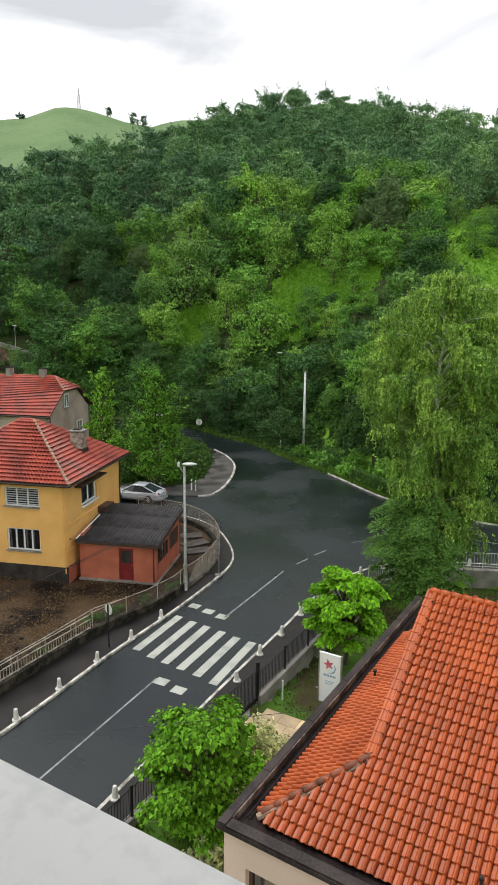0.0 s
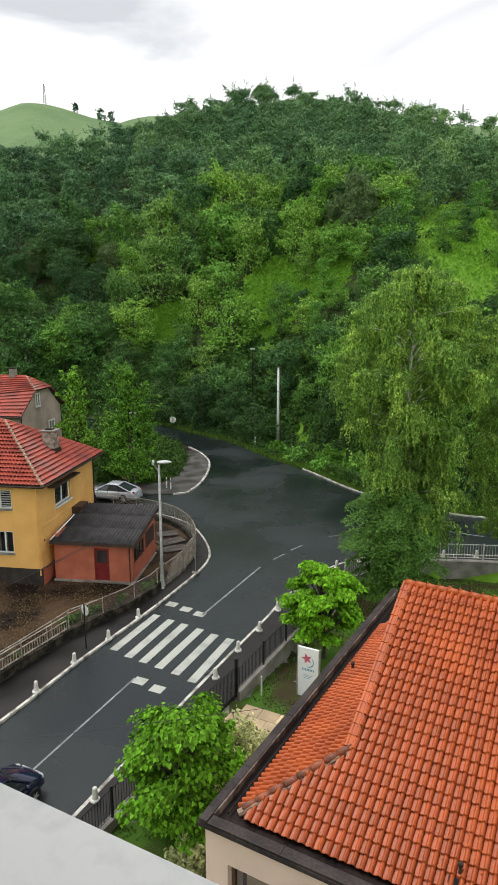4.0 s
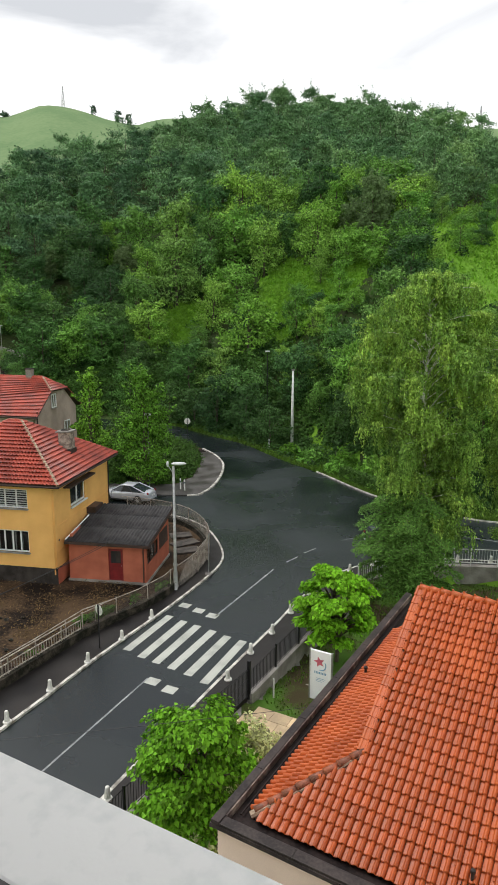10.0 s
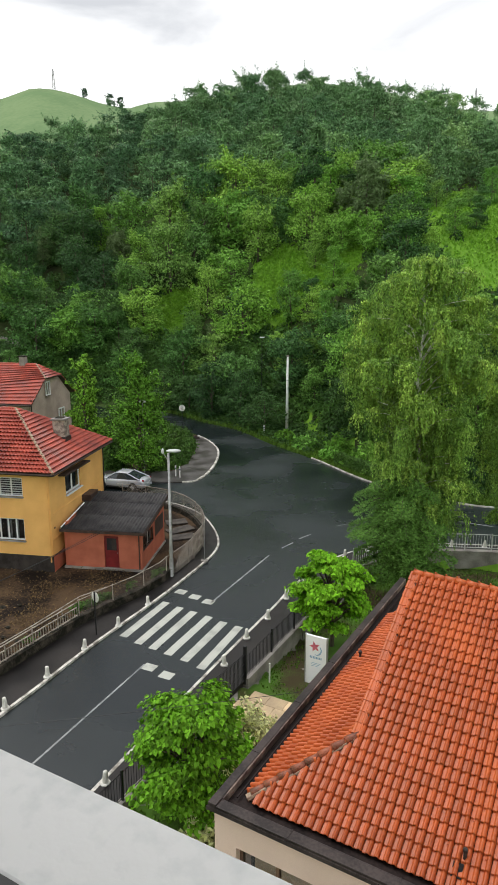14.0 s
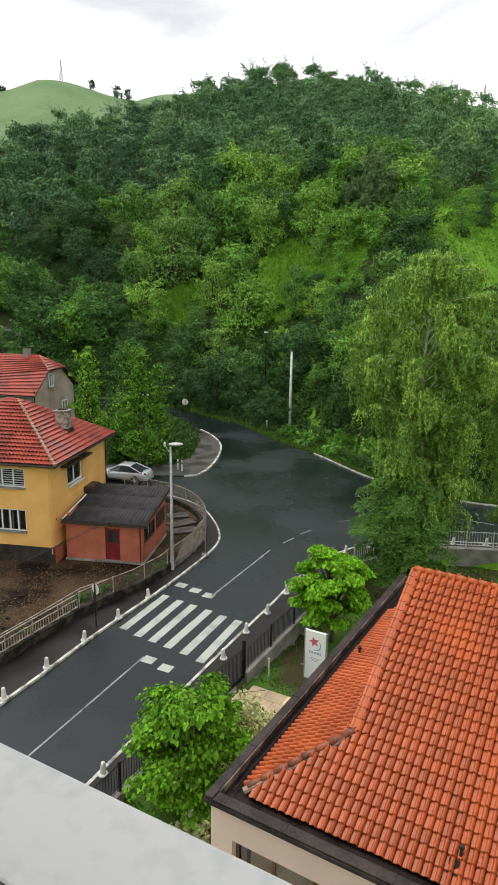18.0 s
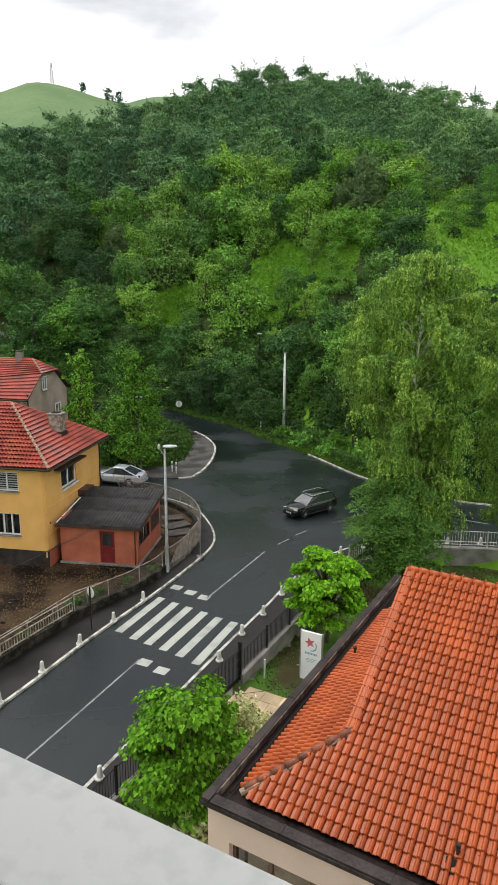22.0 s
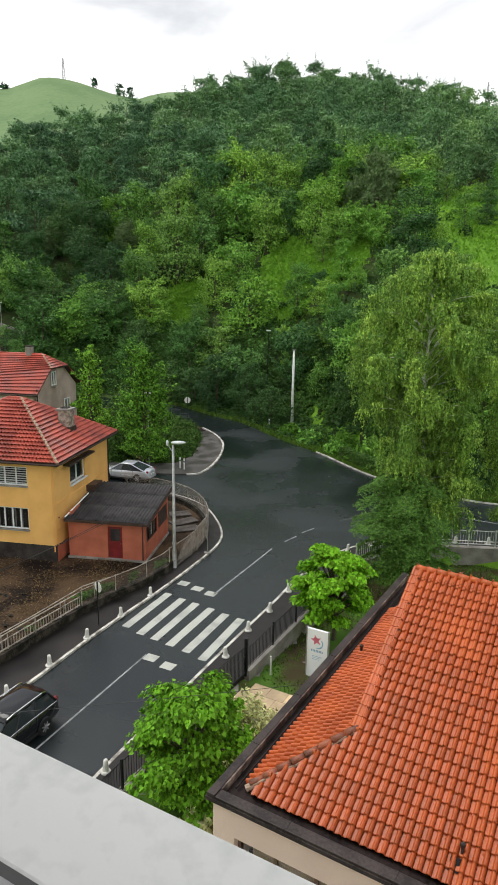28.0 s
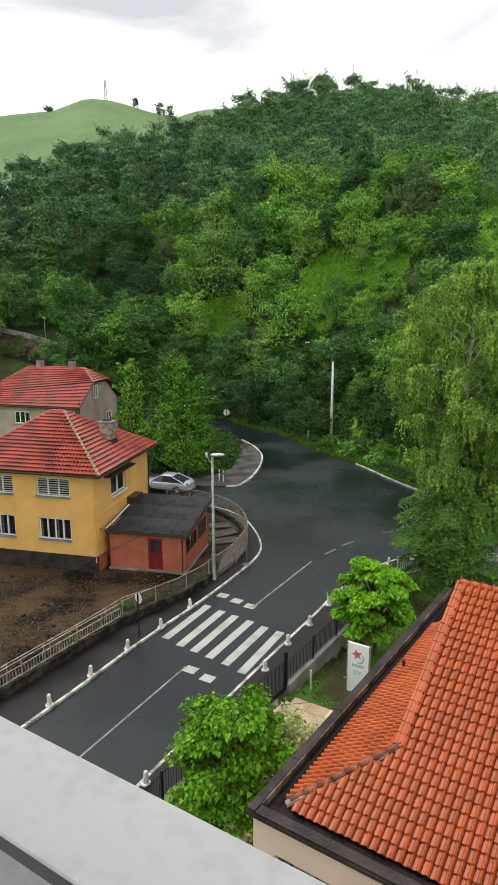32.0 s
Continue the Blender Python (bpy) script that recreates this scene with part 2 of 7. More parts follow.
CORRUGATED = mat("weathered_corrugated_sheet", (0.05, 0.046, 0.046), (0.01, 0.009, 0.01), rough=0.4, rough2=0.65, spec=0.26, scale=1.6, fine=14, bump=0.3)
DARKWOOD = mat("dark_brown_wood", (0.07, 0.04, 0.03), (0.04, 0.022, 0.018), rough=0.6, scale=3, fine=30, bump=0.2)
GREYWALL = mat("grey_render", (0.52, 0.42, 0.35), (0.38, 0.3, 0.25), rough=0.85, scale=0.7, fine=40, bump=0.2)
PVC = mat("white_pvc", (0.86, 0.86, 0.85), (0.78, 0.78, 0.77), rough=0.35, scale=4, fine=40, bump=0.02)
BLIND = mat("pale_blind_slat", (0.72, 0.72, 0.7), (0.62, 0.62, 0.6), rough=0.5, scale=6, fine=40, bump=0.03)
CURTAIN = mat("net_curtain", (0.3, 0.3, 0.29), (0.15, 0.15, 0.15), rough=0.85, scale=9, fine=60, bump=0.2, stretch=(1, 1, 0.15))
DARKROOM = mat("dark_interior", (0.02, 0.02, 0.022), (0.012, 0.012, 0.013), rough=0.8, scale=2, fine=20, bump=0)
GLASS = glassmat("window_glass", (0.92, 0.95, 0.95), 1.0)
CAR_GLASS = glassmat("tinted_car_glass", (0.03, 0.04, 0.044), 0.0)
CAR_GLASS.node_tree.nodes["Principled BSDF"].inputs["IOR"].default_value = 1.45
ROUGH_RENDER = mat("rough_grey_brown_render", (0.42, 0.36, 0.3), (0.16, 0.13, 0.11), rough=0.85, scale=3.5, fine=22, bump=0.6, spread=(0.4, 0.62))
RUSTY_WIRE = mat("rusty_wire", (0.16, 0.13, 0.11), (0.06, 0.045, 0.035), rough=0.7, metal=0.3, scale=5, fine=40, bump=0.1)
GALV = mat("galvanised_steel", (0.42, 0.42, 0.41), (0.28, 0.28, 0.28), rough=0.45, metal=0.6, scale=4, fine=40, bump=0.05)
RAIL_GREY = mat("pale_galvanised_rail", (0.74, 0.74, 0.73), (0.55, 0.55, 0.54), rough=0.45, metal=0.2, scale=4, fine=40, bump=0.05)
SHUTTER = mat("tan_blind_cloth", (0.5, 0.35, 0.23), (0.36, 0.24, 0.15), rough=0.8, scale=3, fine=40, bump=0.1)
BROWN_FRAME = mat("brown_window_frame", (0.2, 0.115, 0.065), (0.12, 0.065, 0.04), rough=0.5, scale=3, fine=40, bump=0.1)
OLD_RAIL = mat("old_grey_rail_paint", (0.5, 0.45, 0.39), (0.22, 0.18, 0.15), rough=0.6, metal=0.2, scale=4, fine=40, bump=0.15)
BLACK_IRON = mat("black_painted_iron", (0.018, 0.018, 0.02), (0.012, 0.012, 0.013), rough=0.4, metal=0.2, scale=5, fine=50, bump=0.05)
LAMP_HEAD = mat("lamp_housing", (0.62, 0.64, 0.64), (0.5, 0.52, 0.52), rough=0.35, scale=5, fine=30, bump=0.02)
POLE_CONCRETE = mat("pale_concrete_pole", (0.8, 0.8, 0.78), (0.6, 0.6, 0.58), rough=0.75, scale=1.4, fine=24, bump=0.2)
SIGN_WHITE = mat("white_sign_panel", (0.93, 0.95, 0.96), (0.9, 0.92, 0.94), rough=0.3, scale=1.5, fine=30, bump=0.0)
SIGN_RED = mat("red_print", (0.7, 0.16, 0.22), rough=0.35, bump=0)
SIGN_BLUE = mat("blue_print", (0.2, 0.4, 0.58), rough=0.35, bump=0)
SIGN_GREY = mat("grey_print", (0.12, 0.16, 0.18), rough=0.4, bump=0)
SANDSTONE = mat("sandstone_slab", (0.6, 0.45, 0.27), (0.42, 0.31, 0.19), rough=0.45, rough2=0.6, scale=1.5, fine=30, bump=0.12, rand=0.2)
SILL = mat("white_stone_sill", (0.7, 0.705, 0.7), (0.55, 0.575, 0.575), rough=0.35, rough2=0.5, scale=2.2, fine=26, bump=0.08, spread=(0.3, 0.52))
RUBBER = mat("black_rubber", (0.015, 0.015, 0.016), rough=0.5, scale=8, fine=60, bump=0.05)
GREY_PVC = mat("grey_window_frame", (0.34, 0.34, 0.35), (0.26, 0.26, 0.27), rough=0.45, scale=4, fine=50, bump=0.05)
PLASTER = mat("room_plaster", (0.7, 0.69, 0.66), (0.62, 0.61, 0.58), rough=0.9, scale=1, fine=50, bump=0.1)
BARK = mat("rough_bark", (0.12, 0.095, 0.07), (0.06, 0.048, 0.036), rough=0.9, scale=6, fine=30, bump=0.8, stretch=(1, 1, 0.25))
BIRCH_BARK = mat("birch_bark", (0.7, 0.68, 0.63), (0.2, 0.18, 0.16), rough=0.7, scale=5, fine=14, bump=0.4, stretch=(0.6, 0.6, 2.2), spread=(0.3, 0.5))
LEAF_WOOD = leafmat("woodland_leaves", [(0.045, 0.11, 0.034), (0.085, 0.2, 0.042), (0.165, 0.33, 0.057), (0.25, 0.44, 0.068), (0.058, 0.145, 0.047), (0.12, 0.255, 0.06), (0.19, 0.33, 0.07)], through=0.16, rand=0.68)
# bluish, lifted tones: distance haze put into the leaf colour
LEAF_FAR_HAZE = leafmat("hazy_far_woodland_leaves", [(0.045, 0.1, 0.05), (0.07, 0.15, 0.068), (0.095, 0.2, 0.082), (0.125, 0.235, 0.088), (0.14, 0.27, 0.11), (0.18, 0.32, 0.115), (0.22, 0.36, 0.125)], through=0.14, rand=0.62, tone="tree_tone")
LEAF_BRIGHT = leafmat("bright_young_leaves", [(0.15, 0.34, 0.05), (0.195, 0.385, 0.055), (0.135, 0.31, 0.057)], through=0.2, rand=0.6)
LEAF_LIME = leafmat("lime_street_tree_leaves", [(0.11, 0.255, 0.028), (0.19, 0.375, 0.038)], through=0.18, rand=0.8)
LEAF_CATALPA = leafmat("catalpa_leaves", [(0.17, 0.41, 0.02), (0.22, 0.48, 0.026)], through=0.3, rough=0.5, rand=0.55)
LEAF_CATALPA_DEEP = leafmat("deep_green_catalpa_leaves", [(0.13, 0.32, 0.02), (0.18, 0.39, 0.026)], through=0.26, rough=0.36, rand=0.65)
LEAF_BIRCH = leafmat("birch_leaves", [(0.145, 0.265, 0.055), (0.23, 0.385, 0.07), (0.34, 0.5, 0.09)], through=0.16, rand=0.55, tone="clump_tone")
LEAF_DARK = leafmat("dark_feathery_leaves", [(0.1, 0.22, 0.042), (0.125, 0.25, 0.046)], through=0.2, rand=0.6)
LEAF_VARIEGATED = leafmat("cream_variegated_leaves", [(0.6, 0.62, 0.32), (0.5, 0.55, 0.25)], rand=0.6)
LEAF_DULL = leafmat("dull_purple_leaves", [(0.14, 0.22, 0.085), (0.16, 0.22, 0.09)], rand=0.4)
LEAF_SCRUB = leafmat("scrub_leaves", [(0.028, 0.066, 0.018), (0.042, 0.098, 0.022), (0.075, 0.165, 0.03), (0.036, 0.085, 0.024)], through=0.25, rand=0.5, patch=0.14)
# dark trees; the tone also stands in for canopy shade at the wood's foot
LEAF_DARK_SHADED = leafmat("dark_shaded_tree_leaves", [(0.04, 0.095, 0.03), (0.055, 0.125, 0.035), (0.075, 0.15, 0.04)], through=0.14, rand=0.65)
LEAF_DEEP = leafmat("deep_hedge_leaves", [(0.06, 0.13, 0.025), (0.085, 0.17, 0.032)], through=0.2, rand=0.6)
LEAF_HEDGE = leafmat("hedge_leaves", [(0.11, 0.25, 0.03), (0.13, 0.28, 0.035)], rand=0.5)
GRASS_BLADE = leafmat("grass_tufts", [(0.16, 0.34, 0.032), (0.2, 0.39, 0.04)], rand=0.3)
VERGE_BLADE = leafmat("verge_grass_blades", [(0.075, 0.15, 0.022), (0.11, 0.2, 0.03)], rand=0.5)
DRY_GRASS = leafmat("dry_weeds", [(0.17, 0.115, 0.055), (0.11, 0.08, 0.036)], rand=0.6)


# ---- mesh helpers ----
def thing(name, label, category, m=None, group="", kind=""):
    ob = new(name)
    ob.empty_display_size = 0.2
    if m is not None:
        ob.matrix_world = m
    return tagged(ob, label, category, group, kind)


def part(name, bm, material, parent, label="", smooth=False, kind=""):
    """Links a bmesh as one mesh object under a thing or under a part."""
    me = bpy.data.meshes.new(name)
    bmesh.ops.recalc_face_normals(bm, faces=bm.faces[:])
    bm.to_mesh(me)
    bm.free()
    me.materials.append(material)
    if smooth:
        me.polygons.foreach_set("use_smooth", [True] * len(me.polygons))
    ob = new(name, me)
    ob.parent = parent
    return tagged(ob, label, kind=kind)


def solo(name, bm, material, label, category, kind="", smooth=False, group="", m=None):
    ob = tagged(part(name, bm, material, None, label, smooth), category=category, kind=kind, group=group)
    if m is not None:
        ob.matrix_world = m
    return ob


def quick(name, verts, faces, material, parent=None, smooth=False):
    me = bpy.data.meshes.new(name)
    me.from_pydata([tuple(v) for v in verts], [], faces)
    me.materials.append(material)
    if smooth:
        me.polygons.foreach_set("use_smooth", [True] * len(me.polygons))
    me.update()
    ob = new(name, me)
    ob.parent = parent
    return ob


def box(bm, x0, x1, y0, y1, z0, z1, m=None, bevel=0.0):
    vs = [bm.verts.new((x, y, z)) for z in (z0, z1) for y in (y0, y1) for x in (x0, x1)]
    fs = [bm.faces.new([vs[i] for i in f]) for f in ((0, 2, 3, 1), (4, 5, 7, 6), (0, 1, 5, 4), (2, 6, 7, 3), (0, 4, 6, 2), (1, 3, 7, 5))]
    if bevel:
        r = bmesh.ops.bevel(bm, geom=list({e for f in fs for e in f.edges}), offset=bevel, segments=2, affect="EDGES", profile=0.6)
        vs = list({v for f in r["faces"] for v in f.verts} | {v for v in vs if v.is_valid})
    if m is not None:
        for v in vs:
            v.co = m @ v.co
    return vs


def B(*a, **k):
    bm = bmesh.new()
    box(bm, *a, **k)
    return bm


def tube(bm, pts, radii, n=8, caps=True):
    """A tube along points; radii one number or one a point."""
    pts = [Vector(p) for p in pts]
    if isinstance(radii, (int, float)):
        radii = [radii] * len(pts)
    rings = []
    for i, p in enumerate(pts):
        d = (pts[min(i + 1, len(pts) - 1)] - pts[max(i - 1, 0)]).normalized()
        a = d.cross(Vector((0, 0, 1)) if abs(d.z) < 0.9 else Vector((1, 0, 0))).normalized()
        b = d.cross(a)
        rings.append([bm.verts.new(p + (a * math.cos(2 * math.pi * k / n) + b * math.sin(2 * math.pi * k / n)) * radii[i]) for k in range(n)])
    for r, q in zip(rings, rings[1:]):
        for k in range(n):
            bm.faces.new((r[k], r[(k + 1) % n], q[(k + 1) % n], q[k]))
    if caps:
        bm.faces.new(rings[0][::-1])
        bm.faces.new(rings[-1])


def T(pts, radii, n=8):
    bm = bmesh.new()
    tube(bm, pts, radii, n)
    return bm


def lathe(bm, profile, n=16, m=None):
    """Turned about z: profile of (radius, height)."""
    rings = []
    for r, z in profile:
        rings.append([bm.verts.new((r * math.cos(2 * math.pi * k / n), r * math.sin(2 * math.pi * k / n), z)) for k in range(n)])
    for a, b in zip(rings, rings[1:]):
        for k in range(n):
            bm.faces.new((a[k], a[(k + 1) % n], b[(k + 1) % n], b[k]))
    bm.faces.new(rings[0][::-1])
    bm.faces.new(rings[-1])
    if m is not None:
        for r in rings:
            for v in r:
                v.co = m @ v.co


def prism(bm, pts, z0, z1):
    lo = [bm.verts.new((x, y, z0)) for x, y in pts]
    hi = [bm.verts.new((x, y, z1)) for x, y in pts]
    bm.faces.new(lo[::-1])
    bm.faces.new(hi)
    for i in range(len(pts)):
        j = (i + 1) % len(pts)
        bm.faces.new((lo[i], lo[j], hi[j], hi[i]))


def strip(bm, pts, w0, w1, z0, z1):
    """A band along a line of points in plan, from w0 to w1 metres to its right."""
    pts = [Vector((x, y, 0)) for x, y in pts]
    ring = []
    for i, p in enumerate(pts):
        d = (pts[min(i + 1, len(pts) - 1)] - pts[max(i - 1, 0)]).normalized()
        r = Vector((d.y, -d.x, 0))
        a, b = p + r * w0, p + r * w1
        ring.append([bm.verts.new(v) for v in ((a.x, a.y, z0), (b.x, b.y, z0), (b.x, b.y, z1), (a.x, a.y, z1))])
    for r, q in zip(ring, ring[1:]):
        for k in range(4):
            bm.faces.new((r[k], r[(k + 1) % 4], q[(k + 1) % 4], q[k]))
    bm.faces.new(ring[0])
    bm.faces.new(ring[-1][::-1])


def along(pts, step, start=0.0):
    """Points and headings at even steps along a line in plan."""
    out, left = [], start
    for (x0, y0), (x1, y1) in zip(pts, pts[1:]):
        d = math.hypot(x1 - x0, y1 - y0)
        while left <= d:
            out.append((x0 + (x1 - x0) * left / d, y0 + (y1 - y0) * left / d, math.atan2(y1 - y0, x1 - x0)))
            left += step
        left -= d
    return out


def smoothed(pts, n=4):
    """A Catmull-Rom line through points in plan."""
    out = []
    P = [Vector((*p, 0)) for p in pts]
    for i in range(len(P) - 1):
        a, b, c, d = P[max(i - 1, 0)], P[i], P[i + 1], P[min(i + 2, len(P) - 1)]
        for k in range(n):
            t = k / n
            v = 0.5 * (2 * b + (c - a) * t + (2 * a - 5 * b + 4 * c - d) * t * t + (3 * b - a - 3 * c + d) * t ** 3)
            out.append((v.x, v.y))
    return out + [tuple(pts[-1])]


def put(x, y, z=0, deg=0):
    return pose(x, y, z, 0, 0, deg)


# ---- the plan: road edges ----
KERB_LEFT = smoothed([(-27.0, -11.7), (-17.4, 7.1), (-9.5, 22.19), (-6.78, 27.92), (-4.45, 32.3), (-2.9, 35.5), (-1.8, 38.02), (-1.25, 39.7), (-1.12, 41.4), (-1.54, 43.85), (-2.6, 46.9), (-4.6, 49.3), (-7.5, 50.7), (-14, 52.0), (-32, 54.0)], 3)
ISLAND = smoothed([(-32, 59.0), (-12, 56.3), (-4.67, 55.42), (-3.1, 56.7), (-2.13, 60.34), (-1.68, 65.53), (-2.1, 69.4), (-3.56, 73.61), (-6.2, 78.0), (-10.5, 82.5), (-20, 88.5), (-42, 96)], 3)
FAR_EDGE = smoothed([(-42, 102), (-20, 96), (-10, 90.8), (-7.31, 87.9), (-4.02, 83.16), (0.31, 78.0), (3.96, 70.3), (7.55, 64.01), (9.63, 59.39), (11.4, 55.73), (14.2, 51.8), (17.48, 49.1), (19.6, 48.0), (25, 46.2), (42, 42), (75, 36)], 3)
KERB_RIGHT = smoothed([(75, 29.5), (42, 35.5), (25, 38.5), (18.5, 39.9), (16, 40.25), (13, 40.6), (10.7, 40.7), (8.5, 40.0), (6.4, 38.6), (4.7, 36.7), (3.02, 34.1), (1.98, 31.97), (-0.06, 28.12), (-1.49, 25.36), (-9.5, 9.6), (-20.3, -11.7)], 3)
FENCE_RIGHT = [(-9.0, 9.2), (-1.15, 22.75), (0.27, 24.95), (3.0, 29.7), (5.2, 33.6), (6.95, 36.9)]
RAILING = smoothed([(6.95, 36.9), (7.9, 37.55), (9.2, 38.5), (10.9, 39.15), (12.7, 39.5), (14.57, 39.4), (16.1, 39.2), (20, 38.5), (25, 37.4), (42, 34), (60, 30.5)], 3)
WALL_LEFT = [(-18.7, 8.6), (-11.1, 23.7), (-9.46, 26.8), (-7.72, 29.95), (-6.6, 31.45), (-5.35, 32.85), (-4.2, 34.65), (-3.78, 35.75)]
FENCE_CURVE = smoothed([(-3.78, 35.75), (-2.9, 37.7), (-2.25, 40.0), (-2.1, 42.0), (-2.6, 44.6), (-3.9, 47.2), (-6.2, 49.2), (-9.5, 50.4)], 3)

FOOT = [(-95, 108), (-42, 104), (-20, 98), (-10, 95), (-4, 90), (3, 85), (8, 78.5), (11.5, 69), (14.5, 60), (16.5, 55.5), (19, 52.5), (25, 48.6), (42, 44.5), (75, 38.5), (140, 26)]


def lerp_table(table, x):
    for (x0, v0), (x1, v1) in zip(table, table[1:]):
        if x <= x1:
            t = min(max((x - x0) / (x1 - x0), 0), 1)
            return v0 + (v1 - v0) * t
    return table[-1][1]


def foot_distance(deg):
    """How far off the hill begins in a direction, in degrees from +y to the right."""
    t = math.tan(radians(min(max(deg, -38), 55)))
    for (x0, y0), (x1, y1) in zip(FOOT, FOOT[1:]):
        a, b = x0 - t * y0, x1 - t * y1
        if a <= 0 <= b:
            k = a / (a - b)
            return math.hypot(x0 + (x1 - x0) * k, y0 + (y1 - y0) * k)
    return 110.0


RIDGE_D = [(-40, 190), (-23, 200), (-9, 232), (0, 250), (40, 250)]
RIDGE_Z = [(-40, 30), (-30, 33), (-23, 40), (-16, 50), (-9.6, 62), (-5, 70), (2.6, 80), (10, 76), (16, 70), (20, 65), (28, 54), (40, 46)]
FAR_Z = [(-40, 140), (-30, 152), (-25, 160), (-21, 170), (-18.8, 174), (-18, 175), (-17, 180), (-15.5, 187), (-13.9, 187), (-12.6, 184.5), (-10.5, 178.5), (-9.2, 176.5), (-8.4, 175), (-7.2, 179.5), (-6, 182), (-4.3, 182.5), (-1.6, 187), (5.5, 197.5), (9.5, 194.5), (11.7, 189), (18, 168.5), (30, 160), (50, 140)]


def inside(poly, x, y):
    r, j = False, len(poly) - 1
    for i in range(len(poly)):
        (xi, yi), (xj, yj) = poly[i], poly[j]
        if (yi > y) != (yj > y) and x < (xj - xi) * (y - yi) / (yj - yi) + xi:
            r = not r
        j = i
    return r


GARDEN = FENCE_RIGHT + RAILING[1:] + [(60, 5), (-6, 5)]


def ground_z(x, y):
    d, deg = math.hypot(x, y), math.degrees(math.atan2(x, y))
    if abs(deg) < 60:
        f = foot_distance(deg)
        if d > f:
            rd, rz = lerp_table(RIDGE_D, deg), lerp_table(RIDGE_Z, deg)
            n1 = noise.noise(Vector((x * 0.02, y * 0.02, 3))) * 5 + noise.noise(Vector((x * 0.07, y * 0.07, 7))) * 1.4
            if d < rd:
                u = (d - f) / (rd - f)
                return rz * (0.8 * u + 0.2 * u ** 0.6) + n1 * min(u * 4, 1) * (1 - u * 0.6) - 0.12 * (1 - min(u * 20, 1))
            fz = lerp_table(FAR_Z, deg)
            u = min((d - rd) / (640 - rd), 1.0)
            if d < 640:
                dip = math.sin(math.pi * min(u * 1.1, 1)) * 16
                return rz + (fz - rz) * u ** 1.25 - dip + n1 * 0.4
            return max(fz - (d - 640) * 0.22, 40 + n1)
    elif d > 90:
        return min((d - 90) * 0.3, 60)
    if inside(GARDEN, x, y):
        # the garden falls away towards the far bank
        t = min(max((y - 24.0) / 10.0, 0), 1)
        return -0.12 - 0.95 * t
    return -0.1


# grassy openings in the wood: bearing, distance, half widths
CLEARINGS = [(3.9, 113.0, 2.7, 14.0), (8.2, 111.0, 2.4, 7.0), (-5.4, 117.0, 2.6, 7.0), (19.6, 128.0, 4.6, 34.0), (26.0, 126.0, 5.6, 38.0), (-22.5, 121.0, 5.0, 8.5)]


def in_clearing(deg, d, grow=1.0):
    return any(((deg - a) / wa) ** 2 + ((d - r) / wr) ** 2 < grow for a, r, wa, wr in CLEARINGS)


def build_ground():
    angles = [-180 + 6 * i for i in range(22)] + [-48 + 0.75 * i for i in range(129)] + [54 + 6 * i for i in range(21)]
    dist = [0.5] + [4 + 0.9 * i for i in range(62)] + [60 + 2.5 * i for i in range(80)] + [262 + 14 * i for i in range(30)] + [700, 760, 850, 1000, 1300, 1800, 2600]
    verts, faces = [], []
    for d in dist:
        for a in angles:
            x, y = d * math.sin(radians(a)), d * math.cos(radians(a))
            verts.append((x, y, ground_z(x, y)))
    n = len(angles)
    for i in range(len(dist) - 1):
        for j in range(n):
            k = (j + 1) % n
            faces.append((i * n + j, i * n + k, (i + 1) * n + k, (i + 1) * n + j))
    faces.append(tuple(range(n))[::-1])
    ob = quick("ground", verts, faces, GRASS, None, True)
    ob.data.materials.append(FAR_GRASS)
    ob.data.materials.append(FOREST_FLOOR)
    ob.data.materials.append(CONCRETE)

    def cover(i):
        # beyond the near ridge, the haze-toned grass
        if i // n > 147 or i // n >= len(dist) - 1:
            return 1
        # near ground out of view, made concrete to cut green bounce light
        if dist[i // n] < 30:
            return 3
        d, a = dist[i // n] + 1.2, angles[i % n] + 0.4
        if abs(a) < 47 and d > foot_distance(a) + (-9 if a < 6 else 1.5) and (a < -15 or not in_clearing(a, d, 0.92)):
            return 2
        return 0
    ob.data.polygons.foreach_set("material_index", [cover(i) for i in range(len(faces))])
    tagged(ob, "green grassy ground rising into wooded hills", "ground", kind="structure")


build_ground()


def flat(name, pts, z, material, label, category):
    bm = bmesh.new()
    bmesh.ops.triangulate(bm, faces=[bm.faces.new([bm.verts.new((x, y, z)) for x, y in pts])])
    ob = solo(name, bm, material, label, category, kind="structure")
    return ob


flat("road", KERB_LEFT + ISLAND + FAR_EDGE + KERB_RIGHT, 0.0, ASPHALT, "dark rain-wet asphalt road at a street junction", "road")


def pavement(name, kerb, other, label, material=WALKWAY):
    bm = bmesh.new()
    prism(bm, kerb + other, -0.15, 0.1)
    return solo(name, bm, material, label, "pavement", kind="structure")


def kerb(name, pts, side, label, width=0.13, top=0.11):
    bm = bmesh.new()
    strip(bm, pts, 0 if side > 0 else -width, width if side > 0 else 0, -0.15, top)
    return solo(name, bm, KERB, label, "kerb", kind="structure")


cut = len(KERB_LEFT) - 5
pavement("pavement_1", [(x - 0.1, y + 0.04) for x, y in KERB_LEFT[:cut]], FENCE_CURVE[-3::-1] + WALL_LEFT[-2::-1], "dark wet asphalt pavement beside the low wall")
R_NEAR = [p for p in KERB_RIGHT if p[0] < 26]
pavement("pavement_2", [(x + 0.08, y - 0.08) for x, y in R_NEAR], FENCE_RIGHT + [p for p in RAILING[1:] if p[0] < 25.1], "wet grey pavement along the fence and railing")
